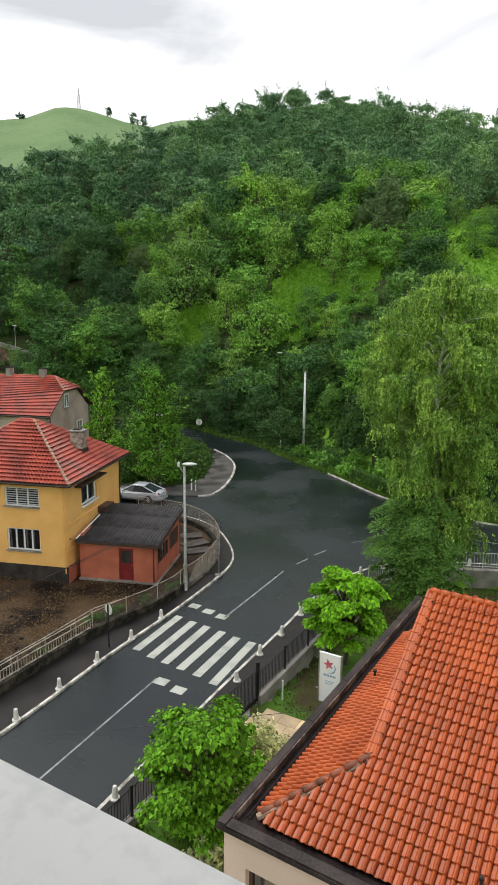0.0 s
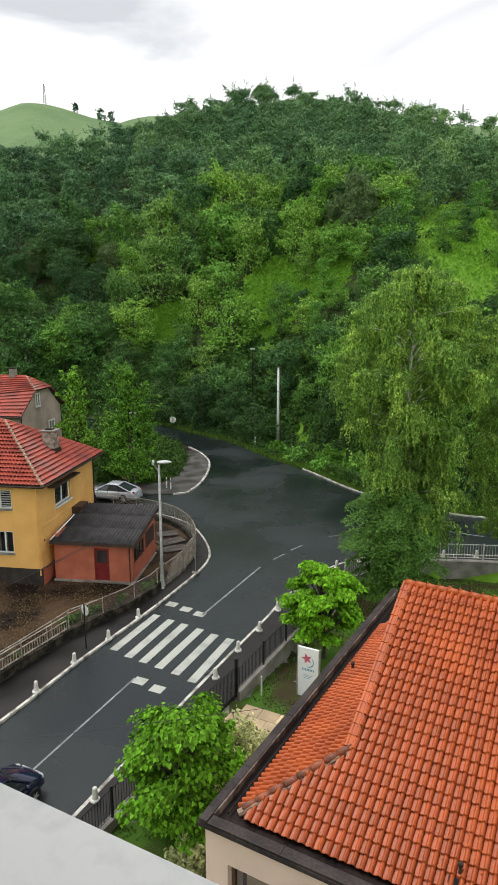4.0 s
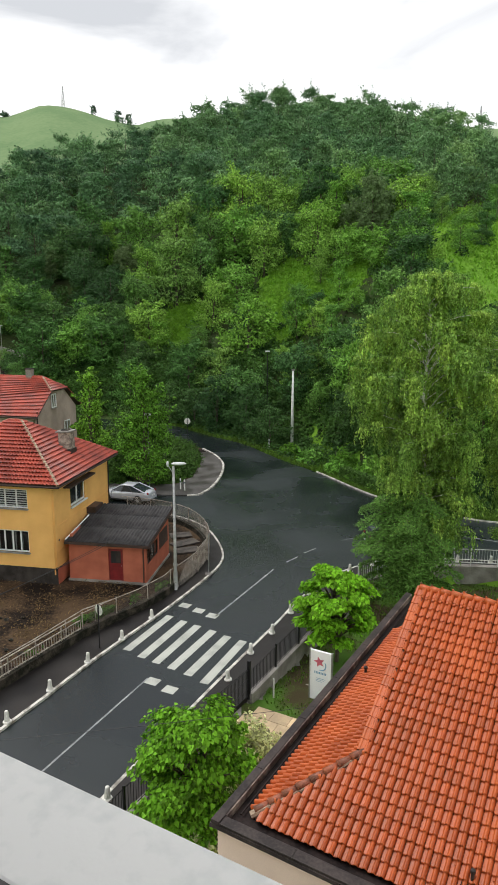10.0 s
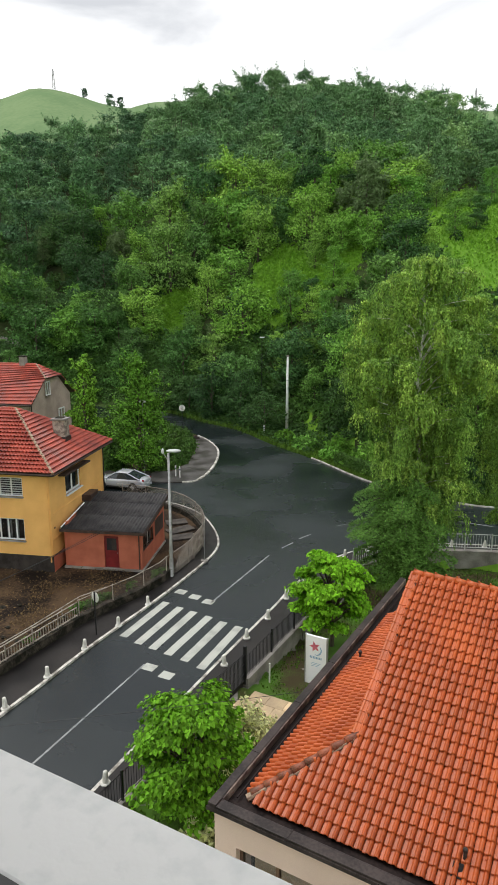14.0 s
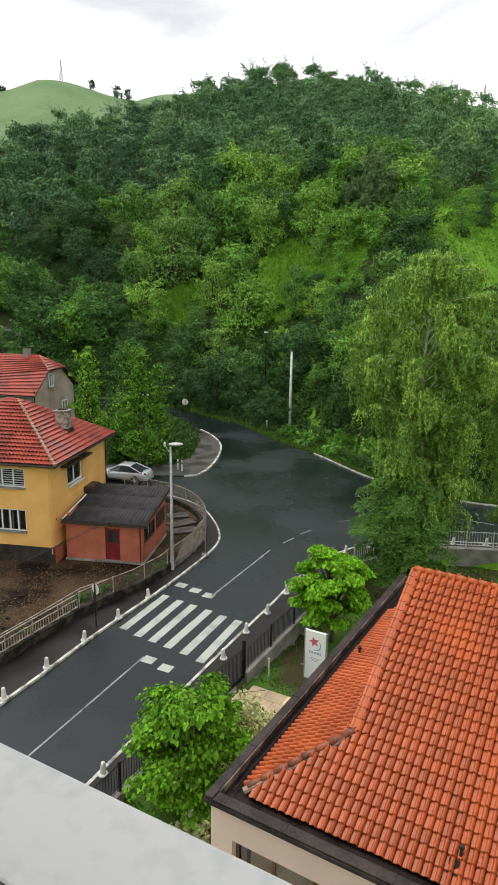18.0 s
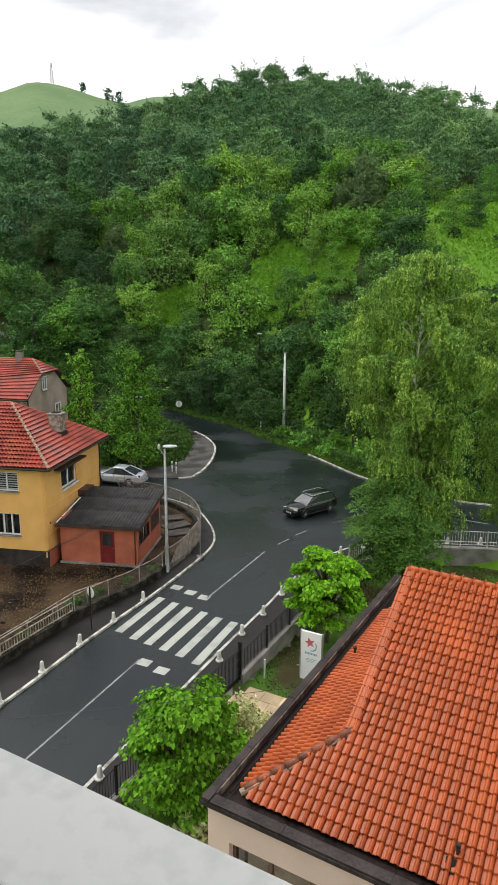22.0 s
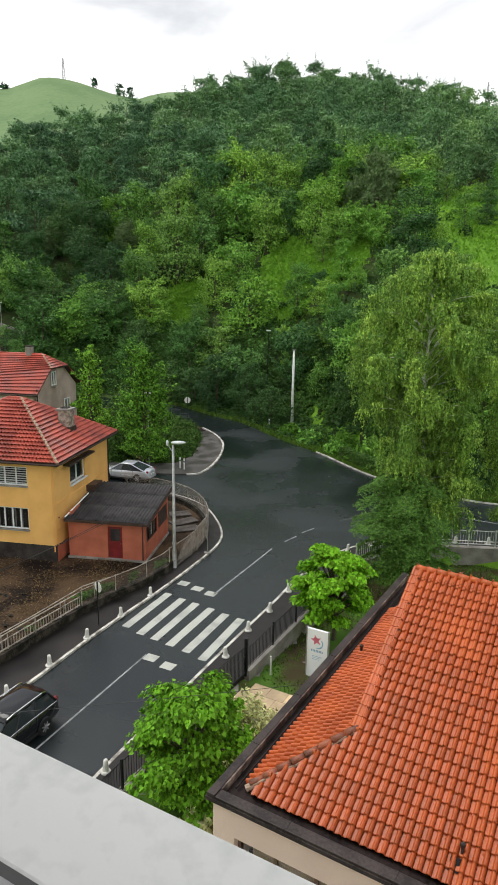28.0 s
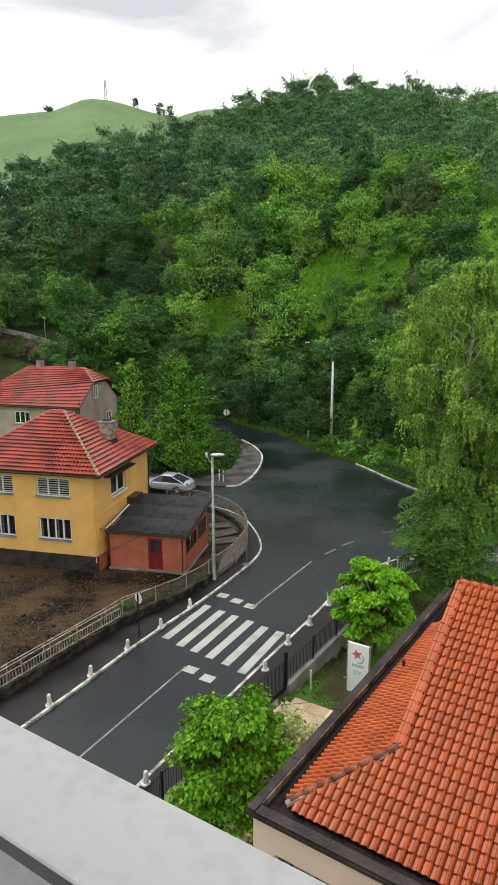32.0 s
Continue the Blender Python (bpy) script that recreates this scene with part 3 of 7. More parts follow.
kerb("kerb_1", KERB_LEFT, -1, "white-painted concrete kerb with gaps and dirt")
kerb("kerb_2", [p for p in ISLAND if p[0] > -6 and p[1] < 76], -1, "white-painted kerb round the corner", 0.2)
kerb("kerb_3", [p for p in FAR_EDGE if 6.6 < p[0] < 40], -1, "white-painted kerb below the grassy bank")
kerb("kerb_4", KERB_RIGHT, -1, "white-painted kerb beside the bollards")
# corner pavement of the side street
pavement("pavement_3", [(x - 0.05, y) for x, y in ISLAND if x > -20 and y < 75], [(-4.6, 72.5), (-4.2, 68), (-4.6, 62), (-6.0, 59.0), (-20, 60.6)], "pale grey wet corner pavement by the hedge", PALE_PAVING)


def markings():
    ux, uy = Vector((0.441, 0.897)).normalized()
    # zebra: six bars along the road
    near = [(-5.45, 28.99), (-4.67, 28.31), (-3.93, 27.82), (-3.17, 27.31), (-2.38, 26.77), (-1.61, 26.12)]
    far = [(-3.74, 32.6), (-2.94, 32.0), (-2.2, 31.5), (-1.39, 30.95), (-0.64, 30.36), (0.13, 29.88)]
    z = thing("zebra_crossing", "worn white zebra crossing painted on wet asphalt", "crossing", kind="structure")
    for (a, b), (c, d) in zip(near, far):
        v = Vector((c - a, d - b)).normalized()
        r = Vector((v.y, -v.x)) * 0.21
        bm = bmesh.new()
        prism(bm, [(a - r.x, b - r.y), (a + r.x, b + r.y), (c + r.x, d + r.y), (c - r.x, d - r.y)], 0.002, 0.006)
        part("stripe", bm, PAINT_WHITE, z)
    lines = thing("lane_markings", "thin white lane lines and dashes on the road", "markings", kind="structure")

    def dash(a, b, w):
        v = Vector((b[0] - a[0], b[1] - a[1])).normalized()
        r = Vector((v.y, -v.x)) * w / 2
        bm = bmesh.new()
        prism(bm, [(a[0] - r.x, a[1] - r.y), (a[0] + r.x, a[1] + r.y), (b[0] + r.x, b[1] + r.y), (b[0] - r.x, b[1] - r.y)], 0.002, 0.006)
        part("line", bm, LINE_PAINT if w < 0.2 else PAINT_WHITE, lines)
    dash((-12.2, 9.8), (-4.1, 26.55), 0.08)
    dash((-1.35, 32.5), (2.05, 38.95), 0.1)
    for a, b in (((2.94, 40.16), (3.75, 41.1)), ((4.2, 41.75), (5.1, 42.65))):
        dash(a, b, 0.09)
    dash((7.1, 44.25), (8.0, 44.67), 0.06)
    dash((14.6, 45.9), (18.2, 43.85), 0.12)
    dash((20, 43.2), (25, 41.9), 0.12)
    for c in ((-3.85, 26.3), (-3.03, 25.65), (-3.06, 33.84), (-2.26, 33.2), (-1.5, 32.6)):
        dash((c[0] - ux * 0.26, c[1] - uy * 0.26), (c[0] + ux * 0.26, c[1] + uy * 0.26), 0.6)


markings()


# ---- trees ----
def leaf_quads(c, nrm, size, rng, aspect=1.5, up=None):
    """Quads at centres c that face about nrm; returns vertices and faces."""
    n = len(c)
    nrm = nrm / (np.linalg.norm(nrm, axis=1, keepdims=True) + 1e-9)
    ref = rng.normal(size=(n, 3)) if up is None else np.tile(up, (n, 1)) + rng.normal(size=(n, 3)) * 0.25
    a = np.cross(nrm, ref)
    a /= np.linalg.norm(a, axis=1, keepdims=True) + 1e-9
    b = np.cross(nrm, a)
    s = (size * rng.uniform(0.6, 1.3, n))[:, None]
    a, b = a * s * 0.5, b * s * 0.5 * aspect
    v = np.stack([c - b, c + a * 0.9 - b * 0.1 + nrm * s * 0.12, c + b, c - a * 0.9 - b * 0.1 + nrm * s * 0.12], 1).reshape(-1, 3)
    return v


def leaf_tris(c, nrm, size, rng, aspect=1.5):
    """Three-cornered leaves at centres c that face about nrm."""
    v = leaf_quads(c, nrm, size, rng, aspect).reshape(-1, 4, 3)
    mid = (v[:, 0] + v[:, 2]) / 2
    side = (v[:, 1] - v[:, 3]) / 2
    tip = v[:, 2] - mid
    return np.stack([mid - tip + side * 1.1, mid - tip * 0.6 - side * 1.1, v[:, 2]], 1).reshape(-1, 3)


def quad_mesh(name, v, material, k=4):
    """One face for every k vertices."""
    me = bpy.data.meshes.new(name)
    n = len(v) // k
    me.vertices.add(len(v))
    me.vertices.foreach_set("co", np.asarray(v, np.float32).ravel())
    me.loops.add(len(v))
    me.loops.foreach_set("vertex_index", np.arange(len(v), dtype=np.int32))
    me.polygons.add(n)
    me.polygons.foreach_set("loop_start", np.arange(0, len(v), k, dtype=np.int32))
    me.materials.append(material)
    me.update(calc_edges=True)
    return me


def crown_radius(t, radius, shape):
    if shape == "cone":
        return radius * (1 - t) ** 0.8 + 0.15
    if shape == "spire":
        return radius * min(1.0, 0.5 + 2.0 * t) * max(1 - t, 0) ** 0.7 + 0.12
    if shape == "column":
        return radius * (0.4 + 0.6 * math.sin(math.pi * min(0.12 + t * 0.93, 1)) ** 0.7)
    return radius * math.sqrt(max(1 - (2 * t - 0.8) ** 2 / 1.5, 0.03))


def crown_points(n, rng, height, radius, low, shape, puffs, wild=0.34):
    """Leaf places on heaped tufts, on sprays that stick out of them and on an inner core; shape: round, cone or column."""
    cen, rad = [], []
    for i in range(puffs):
        t = rng.uniform(0.0, 0.97) ** 0.9
        r = crown_radius(t, radius, shape)
        a, q = rng.uniform(0, 2 * math.pi), r * rng.uniform(0.45, 0.88)
        cen.append((q * math.cos(a), q * math.sin(a), low + (height - low) * t))
        rad.append(radius * rng.uniform(0.18, 0.42) * (1 - 0.6 * t if shape in ("cone", "spire") else 1.0))
    for i in range(3):
        a = rng.normal(size=2) * radius * 0.2
        cen.append((a[0], a[1], height * rng.uniform(0.9, 0.98)))
        rad.append(radius * (0.1 if shape == "spire" else 0.24))
    cen, rad = np.array(cen), np.array(rad)
    n1, n2 = int(n * (0.84 - wild)), int(n * wild)
    n3 = n - n1 - n2
    # tufts, leafy on their upper side
    k = rng.choice(len(rad), n1, p=rad ** 2 / (rad ** 2).sum())
    d = rng.normal(size=(n1, 3))
    d[:, 2] += 0.6
    d /= np.linalg.norm(d, axis=1, keepdims=True)
    p1 = cen[k] + d * (rad[k] * rng.uniform(0.7, 1.1, n1))[:, None] * np.array([1.15, 1.15, 0.62])
    m1 = d + rng.normal(size=(n1, 3)) * 0.35 + np.array([0, 0, 0.35])
    # sprays
    g = len(rad) * 2
    b0 = rng.integers(0, len(rad), g)
    out = cen[b0] * np.array([1, 1, 0]) + rng.normal(size=(g, 3)) * radius * 0.3
    out /= np.linalg.norm(out, axis=1, keepdims=True) + 1e-6
    out[:, 2] = rng.uniform(0.1, 1.1, g) if shape != "cone" else rng.uniform(-0.2, 0.3, g)
    ln = radius * rng.uniform(0.3, 0.6, g)
    k = rng.integers(0, g, n2)
    u = rng.uniform(0, 1, n2)
    d = rng.normal(size=(n2, 3))
    d /= np.linalg.norm(d, axis=1, keepdims=True)
    p2 = cen[b0[k]] + out[k] * (u * ln[k])[:, None] + d * (radius * 0.13 * (1.1 - 0.85 * u))[:, None]
    m2 = d * 0.7 + out[k] * 0.2 + rng.normal(size=(n2, 3)) * 0.4 + np.array([0, 0, 0.6])
    # core
    t = rng.uniform(0.02, 0.92, n3)
    r = np.array([crown_radius(x, radius, shape) for x in t]) * rng.uniform(0.4, 0.72, n3)
    a = rng.uniform(0, 2 * math.pi, n3)
    p3 = np.stack([r * np.cos(a), r * np.sin(a), low + (height - low) * t], 1)
    m3 = np.stack([np.cos(a), np.sin(a), 0 * a + 0.4], 1) + rng.normal(size=(n3, 3)) * 0.4
    return np.concatenate([p1, p2, p3]), np.concatenate([m1, m2, m3]), cen


def trunk_mesh(bm, rng, height, r0, tips):
    pts = [(0, 0, -0.4), (0, 0, height * 0.2), (rng.normal() * 0.1, rng.normal() * 0.1, height * 0.55), (0, 0, height * 0.85)]
    tube(bm, pts, [r0 * 1.15, r0, r0 * 0.6, r0 * 0.2], 7)
    for t in tips:
        z = max(min(t[2] * 0.6, height * 0.7), height * 0.12)
        tube(bm, [(0, 0, z), (t[0] * 0.5, t[1] * 0.5, (z + t[2]) / 2 + 0.1), tuple(t)], [r0 * 0.4, r0 * 0.25, r0 * 0.08], 5)


def tree(name, label, seed, height, radius, low, shape, leaves, leaf, material, bark=BARK, puffs=36, r0=None, category="tree", group="", fine=False):
    rng = np.random.default_rng(seed)
    p, nr, pc = crown_points(leaves, rng, height * 0.93, radius, low, shape, puffs)
    ob = thing(name, label, category, group=group)
    bm = bmesh.new()
    trunk_mesh(bm, rng, height, r0 or height * 0.016, pc[:9])
    part("trunk", bm, bark, ob, smooth=True)
    crown = new("crown", quad_mesh("crown", leaf_tris(p, nr, leaf, rng), material, 3) if fine else quad_mesh("crown", leaf_quads(p, nr, leaf, rng), material))
    crown.parent = ob
    return ob


# ---- the wooded hill ----
# single trees that stand out on the slope: bearing, distance, kind, size
# the first five, dark-leaved at the foot, carry the overhang's shade in their colour
MARKED = [(-6.2, 94.0, 8, 0.72), (-4.1, 91.2, 8, 0.66), (-2.1, 87.4, 8, 0.72), (0.3, 83.0, 8, 0.62), (2.6, 78.0, 8, 0.58), (-0.5, 131.6, 5, 1.3), (-0.3, 116.0, 5, 1.1), (-5.4, 123.0, 1, 1.05), (-3.4, 127.0, 2, 1.0), (-5.2, 136.0, 1, 1.1), (7.6, 132.0, 6, 0.95), (4.5, 132.0, 4, 0.62),
          (2.3, 133.0, 5, 0.45), (10.8, 125.0, 7, 1.25), (8.9, 115.0, 5, 0.8), (11.6, 110.0, 5, 0.7), (14.2, 108.0, 5, 0.7), (0.6, 100.4, 5, 1.05), (5.2, 109.0, 5, 0.38),
          (8.2, 104.0, 6, 0.6), (-11.0, 148.0, 6, 0.95), (-16.6, 113.0, 2, 1.05), (-14.0, 112.5, 5, 1.0), (-11.7, 111.5, 2, 1.0), (-7.2, 110.0, 6, 0.6), (0.2, 88.5, 2, 0.85),
          (4.8, 85.5, 0, 0.75), (-4.5, 97.0, 2, 0.85), (-1.6, 104.0, 7, 0.4), (-15.6, 146.0, 7, 0.85)]
KIND_R = (4.1, 4.5, 4.2, 3.7, 3.4, 4.0, 3.5, 3.8, 4.3)


def near_marked(deg, d):
    for a, r, k, s in MARKED:
        side, room = abs(deg - a) * radians(1) * d, KIND_R[k] * s
        if side < room * 0.85 and -room * 0.7 < r - d < room + 8:
            return True
    return False


def woodland():
    rng = random.Random(5)
    kinds = []
    for i, (h, r, low, shape, lf) in enumerate([(10, 4.1, 0.6, "round", LEAF_WOOD), (11.5, 4.5, 0.8, "round", LEAF_WOOD), (9, 4.2, 0.3, "round", LEAF_WOOD), (12.5, 3.7, 0.6, "column", LEAF_WOOD),
                                              (11, 3.4, 0.4, "cone", LEAF_WOOD), (8.5, 4.0, 0.3, "round", LEAF_BRIGHT), (11.5, 3.5, 0.4, "column", LEAF_BRIGHT), (8.5, 3.8, 0.4, "round", LEAF_DULL), (10.5, 4.3, 0.5, "round", LEAF_DARK_SHADED)]):
        label = {LEAF_WOOD: "leafy green deciduous tree on the hillside", LEAF_BRIGHT: "light green young tree on the hillside", LEAF_DULL: "dull brownish-green tree on the hillside", LEAF_DARK_SHADED: "dark green hillside tree, shade put into its leaf colour"}[lf]
        kinds.append(tree("hill_tree", label, 40 + i, h, r, low, shape, 6200, 0.265, lf, puffs=24, group="trees of the hillside", fine=True))
    spots, far = [], []
    tries = 0
    while tries < 60000 and len(spots) + len(far) < 950:
        tries += 1
        deg = rng.uniform(-29, 29)
        f, rd = foot_distance(deg), lerp_table(RIDGE_D, deg)
        d = math.sqrt(rng.uniform((f + 3) ** 2, (rd + 5) ** 2))
        if in_clearing(deg, d) and rng.random() < 0.98:
            continue
        if near_marked(deg, d) or in_clearing(deg, d + 9) and rng.random() < 0.5:
            continue
        x, y = d * math.sin(radians(deg)), d * math.cos(radians(deg))
        gap = 3.6 if d < f + 22 else 5.2 if d < 150 else 7.0
        if any((x - a) ** 2 + (y - b) ** 2 < gap * gap for a, b in spots) or any((x - a) ** 2 + (y - b) ** 2 < gap * gap for a, b in far):
            continue
        (spots if d < 150 else far).append((x, y))
    first = set()
    plan = [(x, y, None, 1.0) for x, y in spots] + [(r * math.sin(radians(a)), r * math.cos(radians(a)), k, s) for a, r, k, s in MARKED]
    for x, y, kind, size in plan:
        # dark-leaved kind weighted to the left slope and to the shaded foot
        k = rng.choices(range(9), [5, 5, 5, 3, 1.5, 1.6, 1.2, 0.3, 20 if math.degrees(math.atan2(x, y)) < -8 and math.hypot(x, y) > 108 else 7 if math.hypot(x, y) < foot_distance(math.degrees(math.atan2(x, y))) + 14 else 1.5])[0] if kind is None else kind
        d, deg = math.hypot(x, y), math.degrees(math.atan2(x, y))
        f = foot_distance(deg)
        s = rng.uniform(0.68, 1.25) * (0.62 if d < f + 14 else 0.78 if d < f + 40 else 1.0)
        if in_clearing(deg, d):
            s *= 0.5
        elif in_clearing(deg, d + 10) or in_clearing(deg, d + 18):
            s *= 0.6
        if kind is not None:
            s = size
        m = pose(x, y, ground_z(x, y) - 0.2, rng.uniform(-4, 4), rng.uniform(-4, 4), rng.uniform(0, 360))
        if k in first:
            o = copy_thing(kinds[k], m)
        else:
            first.add(k)
            o = kinds[k]
            o.matrix_world = m
        o.scale = (s, s, s * rng.uniform(0.85, 1.15))
    for k in set(range(9)) - first:
        kinds[k].matrix_world = pose(-60 + 8 * k, 120, ground_z(-60 + 8 * k, 120) - 0.2)
    # the upper wood, one mass
    nr = np.random.default_rng(9)
    vs, tones, bm = [], [], bmesh.new()
    for x, y in far:
        z = ground_z(x, y)
        h = rng.uniform(7.5, 14.5)
        r = h * rng.uniform(0.34, 0.48)
        n = int(56 * h * (4 * r) ** 0.5)
        p, q, pc = crown_points(n, nr, h * 0.95, r, 0.4, rng.choice(["round", "round", "round", "column", "column"]), 15, 0.2)
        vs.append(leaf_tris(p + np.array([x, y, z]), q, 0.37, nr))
        # tones lighten from left to right, putting haze and cloud light into the colour
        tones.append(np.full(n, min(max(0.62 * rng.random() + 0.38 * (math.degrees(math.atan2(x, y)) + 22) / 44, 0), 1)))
        tube(bm, [(x, y, z - 0.5), (x, y, z + h * 0.7)], [0.18, 0.06], 5)
    wood = tagged(new("woodland", quad_mesh("woodland", np.concatenate(vs), LEAF_FAR_HAZE, 3)), "dense green wood on the upper hillside", "woods", kind="stuff")
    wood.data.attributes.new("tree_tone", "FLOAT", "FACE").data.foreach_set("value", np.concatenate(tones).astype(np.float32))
    tagged(part("trunks", bm, BARK, wood), kind="stuff")
    # scrub that fills the gaps between the trees and thickens towards the road
    cs = []
    for i in range(3000):
        deg = rng.uniform(-29, 29)
        f, rd = foot_distance(deg), lerp_table(RIDGE_D, deg)
        edge = i < 1500
        d = f + rng.uniform(-0.8, 15) if edge else math.sqrt(rng.uniform((f + 1.5) ** 2, 158 ** 2))
        if in_clearing(deg, d) and rng.random() < 0.93:
            continue
        x, y = d * math.sin(radians(deg)), d * math.cos(radians(deg))
        r = rng.uniform(0.8, 1.9) * min(1.0, 0.55 + max(d - f, 0) * 0.08) if edge else rng.uniform(0.6, 1.6)
        n = 150 if edge else 75
        v = nr.normal(size=(n, 3))
        v /= np.linalg.norm(v, axis=1, keepdims=True)
        v[:, 2] = np.abs(v[:, 2])
        c = v * r * nr.uniform(0.7, 1.15, (n, 1)) * np.array([1, 1, 1.25]) + np.array([x, y, ground_z(x, y) - 0.1])
        cs.append(leaf_tris(c, v + nr.normal(size=(n, 3)) * 0.5, 0.26 if edge else 0.34, nr))
    tagged(new("undergrowth", quad_mesh("undergrowth", np.concatenate(cs), LEAF_SCRUB, 3)), "green scrub and brambles under the trees", "undergrowth", kind="stuff")


woodland()


# ---- the neighbouring building with the orange tile roof ----
PITCH = 29.5
SLOPE = math.tan(radians(PITCH))


def wave_tile(w, l):
    """One interlocking tile: a flat pan and a narrow roll, thick at its lower edge. x across, y up the slope."""
    prof = [(0.0, -0.03), (0.03 * w, -0.03), (0.06 * w, 0.0), (0.3 * w, 0.003), (0.42 * w, 0.006), (0.5 * w, 0.03), (0.6 * w, 0.052), (0.7 * w, 0.059), (0.8 * w, 0.052), (0.9 * w, 0.034), (0.99 * w, -0.012)]
    v, f = [], []
    n = len(prof)
    for y, up in ((0.0, 0.036), (0.012, 0.043), (l, 0.0)):
        v += [(x, y, z + up) for x, z in prof]
    v += [(x, 0.03, z + 0.008) for x, z in prof]
    for i in range(n - 1):
        f.append((i, i + 1, n + i + 1, n + i))
        f.append((n + i, n + i + 1, 2 * n + i + 1, 2 * n + i))
        f.append((3 * n + i, 3 * n + i + 1, i + 1, i))
    return v, f


def orange_building():
    b = thing("neighbouring_building", "cream rendered building with orange tiled roof and dark coping", "building", pose(-0.47, 10.74, 0, 0, 0, -31.4))
    X1, Y1, Z = 12.0, 11.65, 6.56
    # walls below the parapet, with a window opening in the near wall
    bm = bmesh.new()
    box(bm, 0.02, 0.28, 0.02, Y1, -1.3, Z - 0.12)
    part("wall", bm, CREAM, b)
    bm = bmesh.new()
    wx0, wx1, wz0, wz1 = 0.5, 2.6, 4.3, 5.82
    box(bm, 0.02, wx0, 0.021, 0.3, -1.3, Z - 0.12)
    box(bm, wx1, X1, 0.021, 0.3, -1.3, Z - 0.12)
    box(bm, wx0, wx1, 0.021, 0.3, -1.3, wz0)
    box(bm, wx0, wx1, 0.021, 0.3, wz1, Z - 0.12)
    part("wall", bm, CREAM, b)
    part("wall", B(0.28, X1, Y1 - 0.3, Y1, -1.3, Z - 0.12), CREAM, b)
    part("wall", B(X1 - 0.3, X1, 0.3, Y1 - 0.3, -1.3, Z - 0.12), CREAM, b)
    w = part("window", B(wx0 + 0.02, wx1 - 0.02, 0.2, 0.21, wz0 + 0.05, wz1 - 0.05), GLASS, b)
    bm = bmesh.new()
    for x in (wx0, wx0 + 0.78, wx0 + 1.62, wx1 - 0.07):
        box(bm, x, x + 0.07, 0.16, 0.26, wz0, wz1)
    box(bm, wx0, wx1, 0.165, 0.255, wz0, wz0 + 0.07)
    box(bm, wx0, wx1, 0.165, 0.255, wz1 - 0.07, wz1)
    part("window_frame", bm, BROWN_FRAME, w, "brown wooden window frame")
    part("dark_room", B(wx0, wx0 + 0.75, 0.6, 0.62, wz0, wz1), DARKROOM, w)
    part("blind", B(wx0 + 0.3, wx1, 0.222, 0.24, wz0 + 0.07, wz1 - 0.07), SHUTTER, w, "drawn tan cloth blind")
    # coping along the road side and the near side
    bm = bmesh.new()
    box(bm, -0.07, 0.11, -0.07, Y1 + 0.05, Z - 0.03, Z + 0.1, bevel=0.012)
    part("coping", bm, COPING, b, "dark brown folded metal coping")
    bm = bmesh.new()
    box(bm, 0.11, X1, -0.07, 0.16, Z - 0.04, Z + 0.07, bevel=0.012)
    part("coping", bm, COPING, b, "dark brown folded metal coping")
    for y in (1.6, 3.6, 5.6, 7.6, 9.6):
        part("coping_seam", B(-0.075, 0.114, y, y + 0.02, Z - 0.03, Z + 0.108), COPING, b)
    for x in (1.6, 3.6, 5.6):
        part("coping_seam", B(x, x + 0.02, -0.075, 0.165, Z - 0.04, Z + 0.078), COPING, b)
    bm = bmesh.new()
    box(bm, -0.09, -0.07, -0.09, Y1, Z - 0.08, Z + 0.02)
    box(bm, -0.07, X1, -0.09, -0.07, Z - 0.06, Z + 0.02)
    part("fascia", bm, COPING, b)
    # sunk gutter between coping and tiles
    bm = bmesh.new()
    box(bm, 0.14, 0.5, 0.16, Y1, Z - 0.16, Z - 0.075)
    part("gutter", bm, GUTTER, b, "dark wet sheet-metal box gutter")
    part("gutter_edge", B(0.11, 0.14, 0.16, Y1, Z - 0.16, Z + 0.085), WEATHERED, b, "streaked brown inner edge of the coping")
    part("gutter", B(0.5, X1, 0.16, 0.5, Z - 0.14, Z - 0.06), GUTTER, b)
    bm = bmesh.new()
    tube(bm, [(0.3, 0.4, Z + 0.0), (0.31, Y1 - 0.4, Z + 0.0)], 0.022, 6)
    part("gutter_rod", bm, GUTTER, b)
    # boards under the tiles
    KX, RY = 2.02, 5.75
    RZ = Z + (RY - 0.5) * SLOPE
    bm = bmesh.new()
    a = [bm.verts.new(p) for p in ((0.48, 0.5, Z - 0.03), (X1, 0.5, Z - 0.03), (X1, RY, RZ - 0.03), (KX, RY, RZ - 0.03), (KX, 2.1, Z + 1.6 * SLOPE - 0.03))]
    bm.faces.new(a)
    c = [bm.verts.new(p) for p in ((KX, 2 * RY - 0.5, Z - 0.03), (X1, 2 * RY - 0.5, Z - 0.03))]
    bm.faces.new((a[3], a[2], c[1], c[0]))
    part("roof_deck", bm, HIP_TILE, b)
    bm = bmesh.new()
    k = Z + (KX - 0.48) * SLOPE - 0.03
    bm.faces.new([bm.verts.new(p) for p in ((0.48, 0.5, Z - 0.03), (KX, 2.07, k), (KX, Y1 - 0.5, k), (0.48, Y1 - 0.5, Z - 0.03))])
    part("skirt_deck", bm, HIP_TILE, b)
    bm = bmesh.new()
    bm.faces.new([bm.verts.new(p) for p in ((KX + 0.05, 2.1, k - 0.2), (KX + 0.05, RY, RZ - 0.05), (KX + 0.05, 2 * RY - 2.1, k - 0.2))])
    part("gable_wall", bm, CREAM, b)
    # tiles
    w, l = 0.158, 0.2415
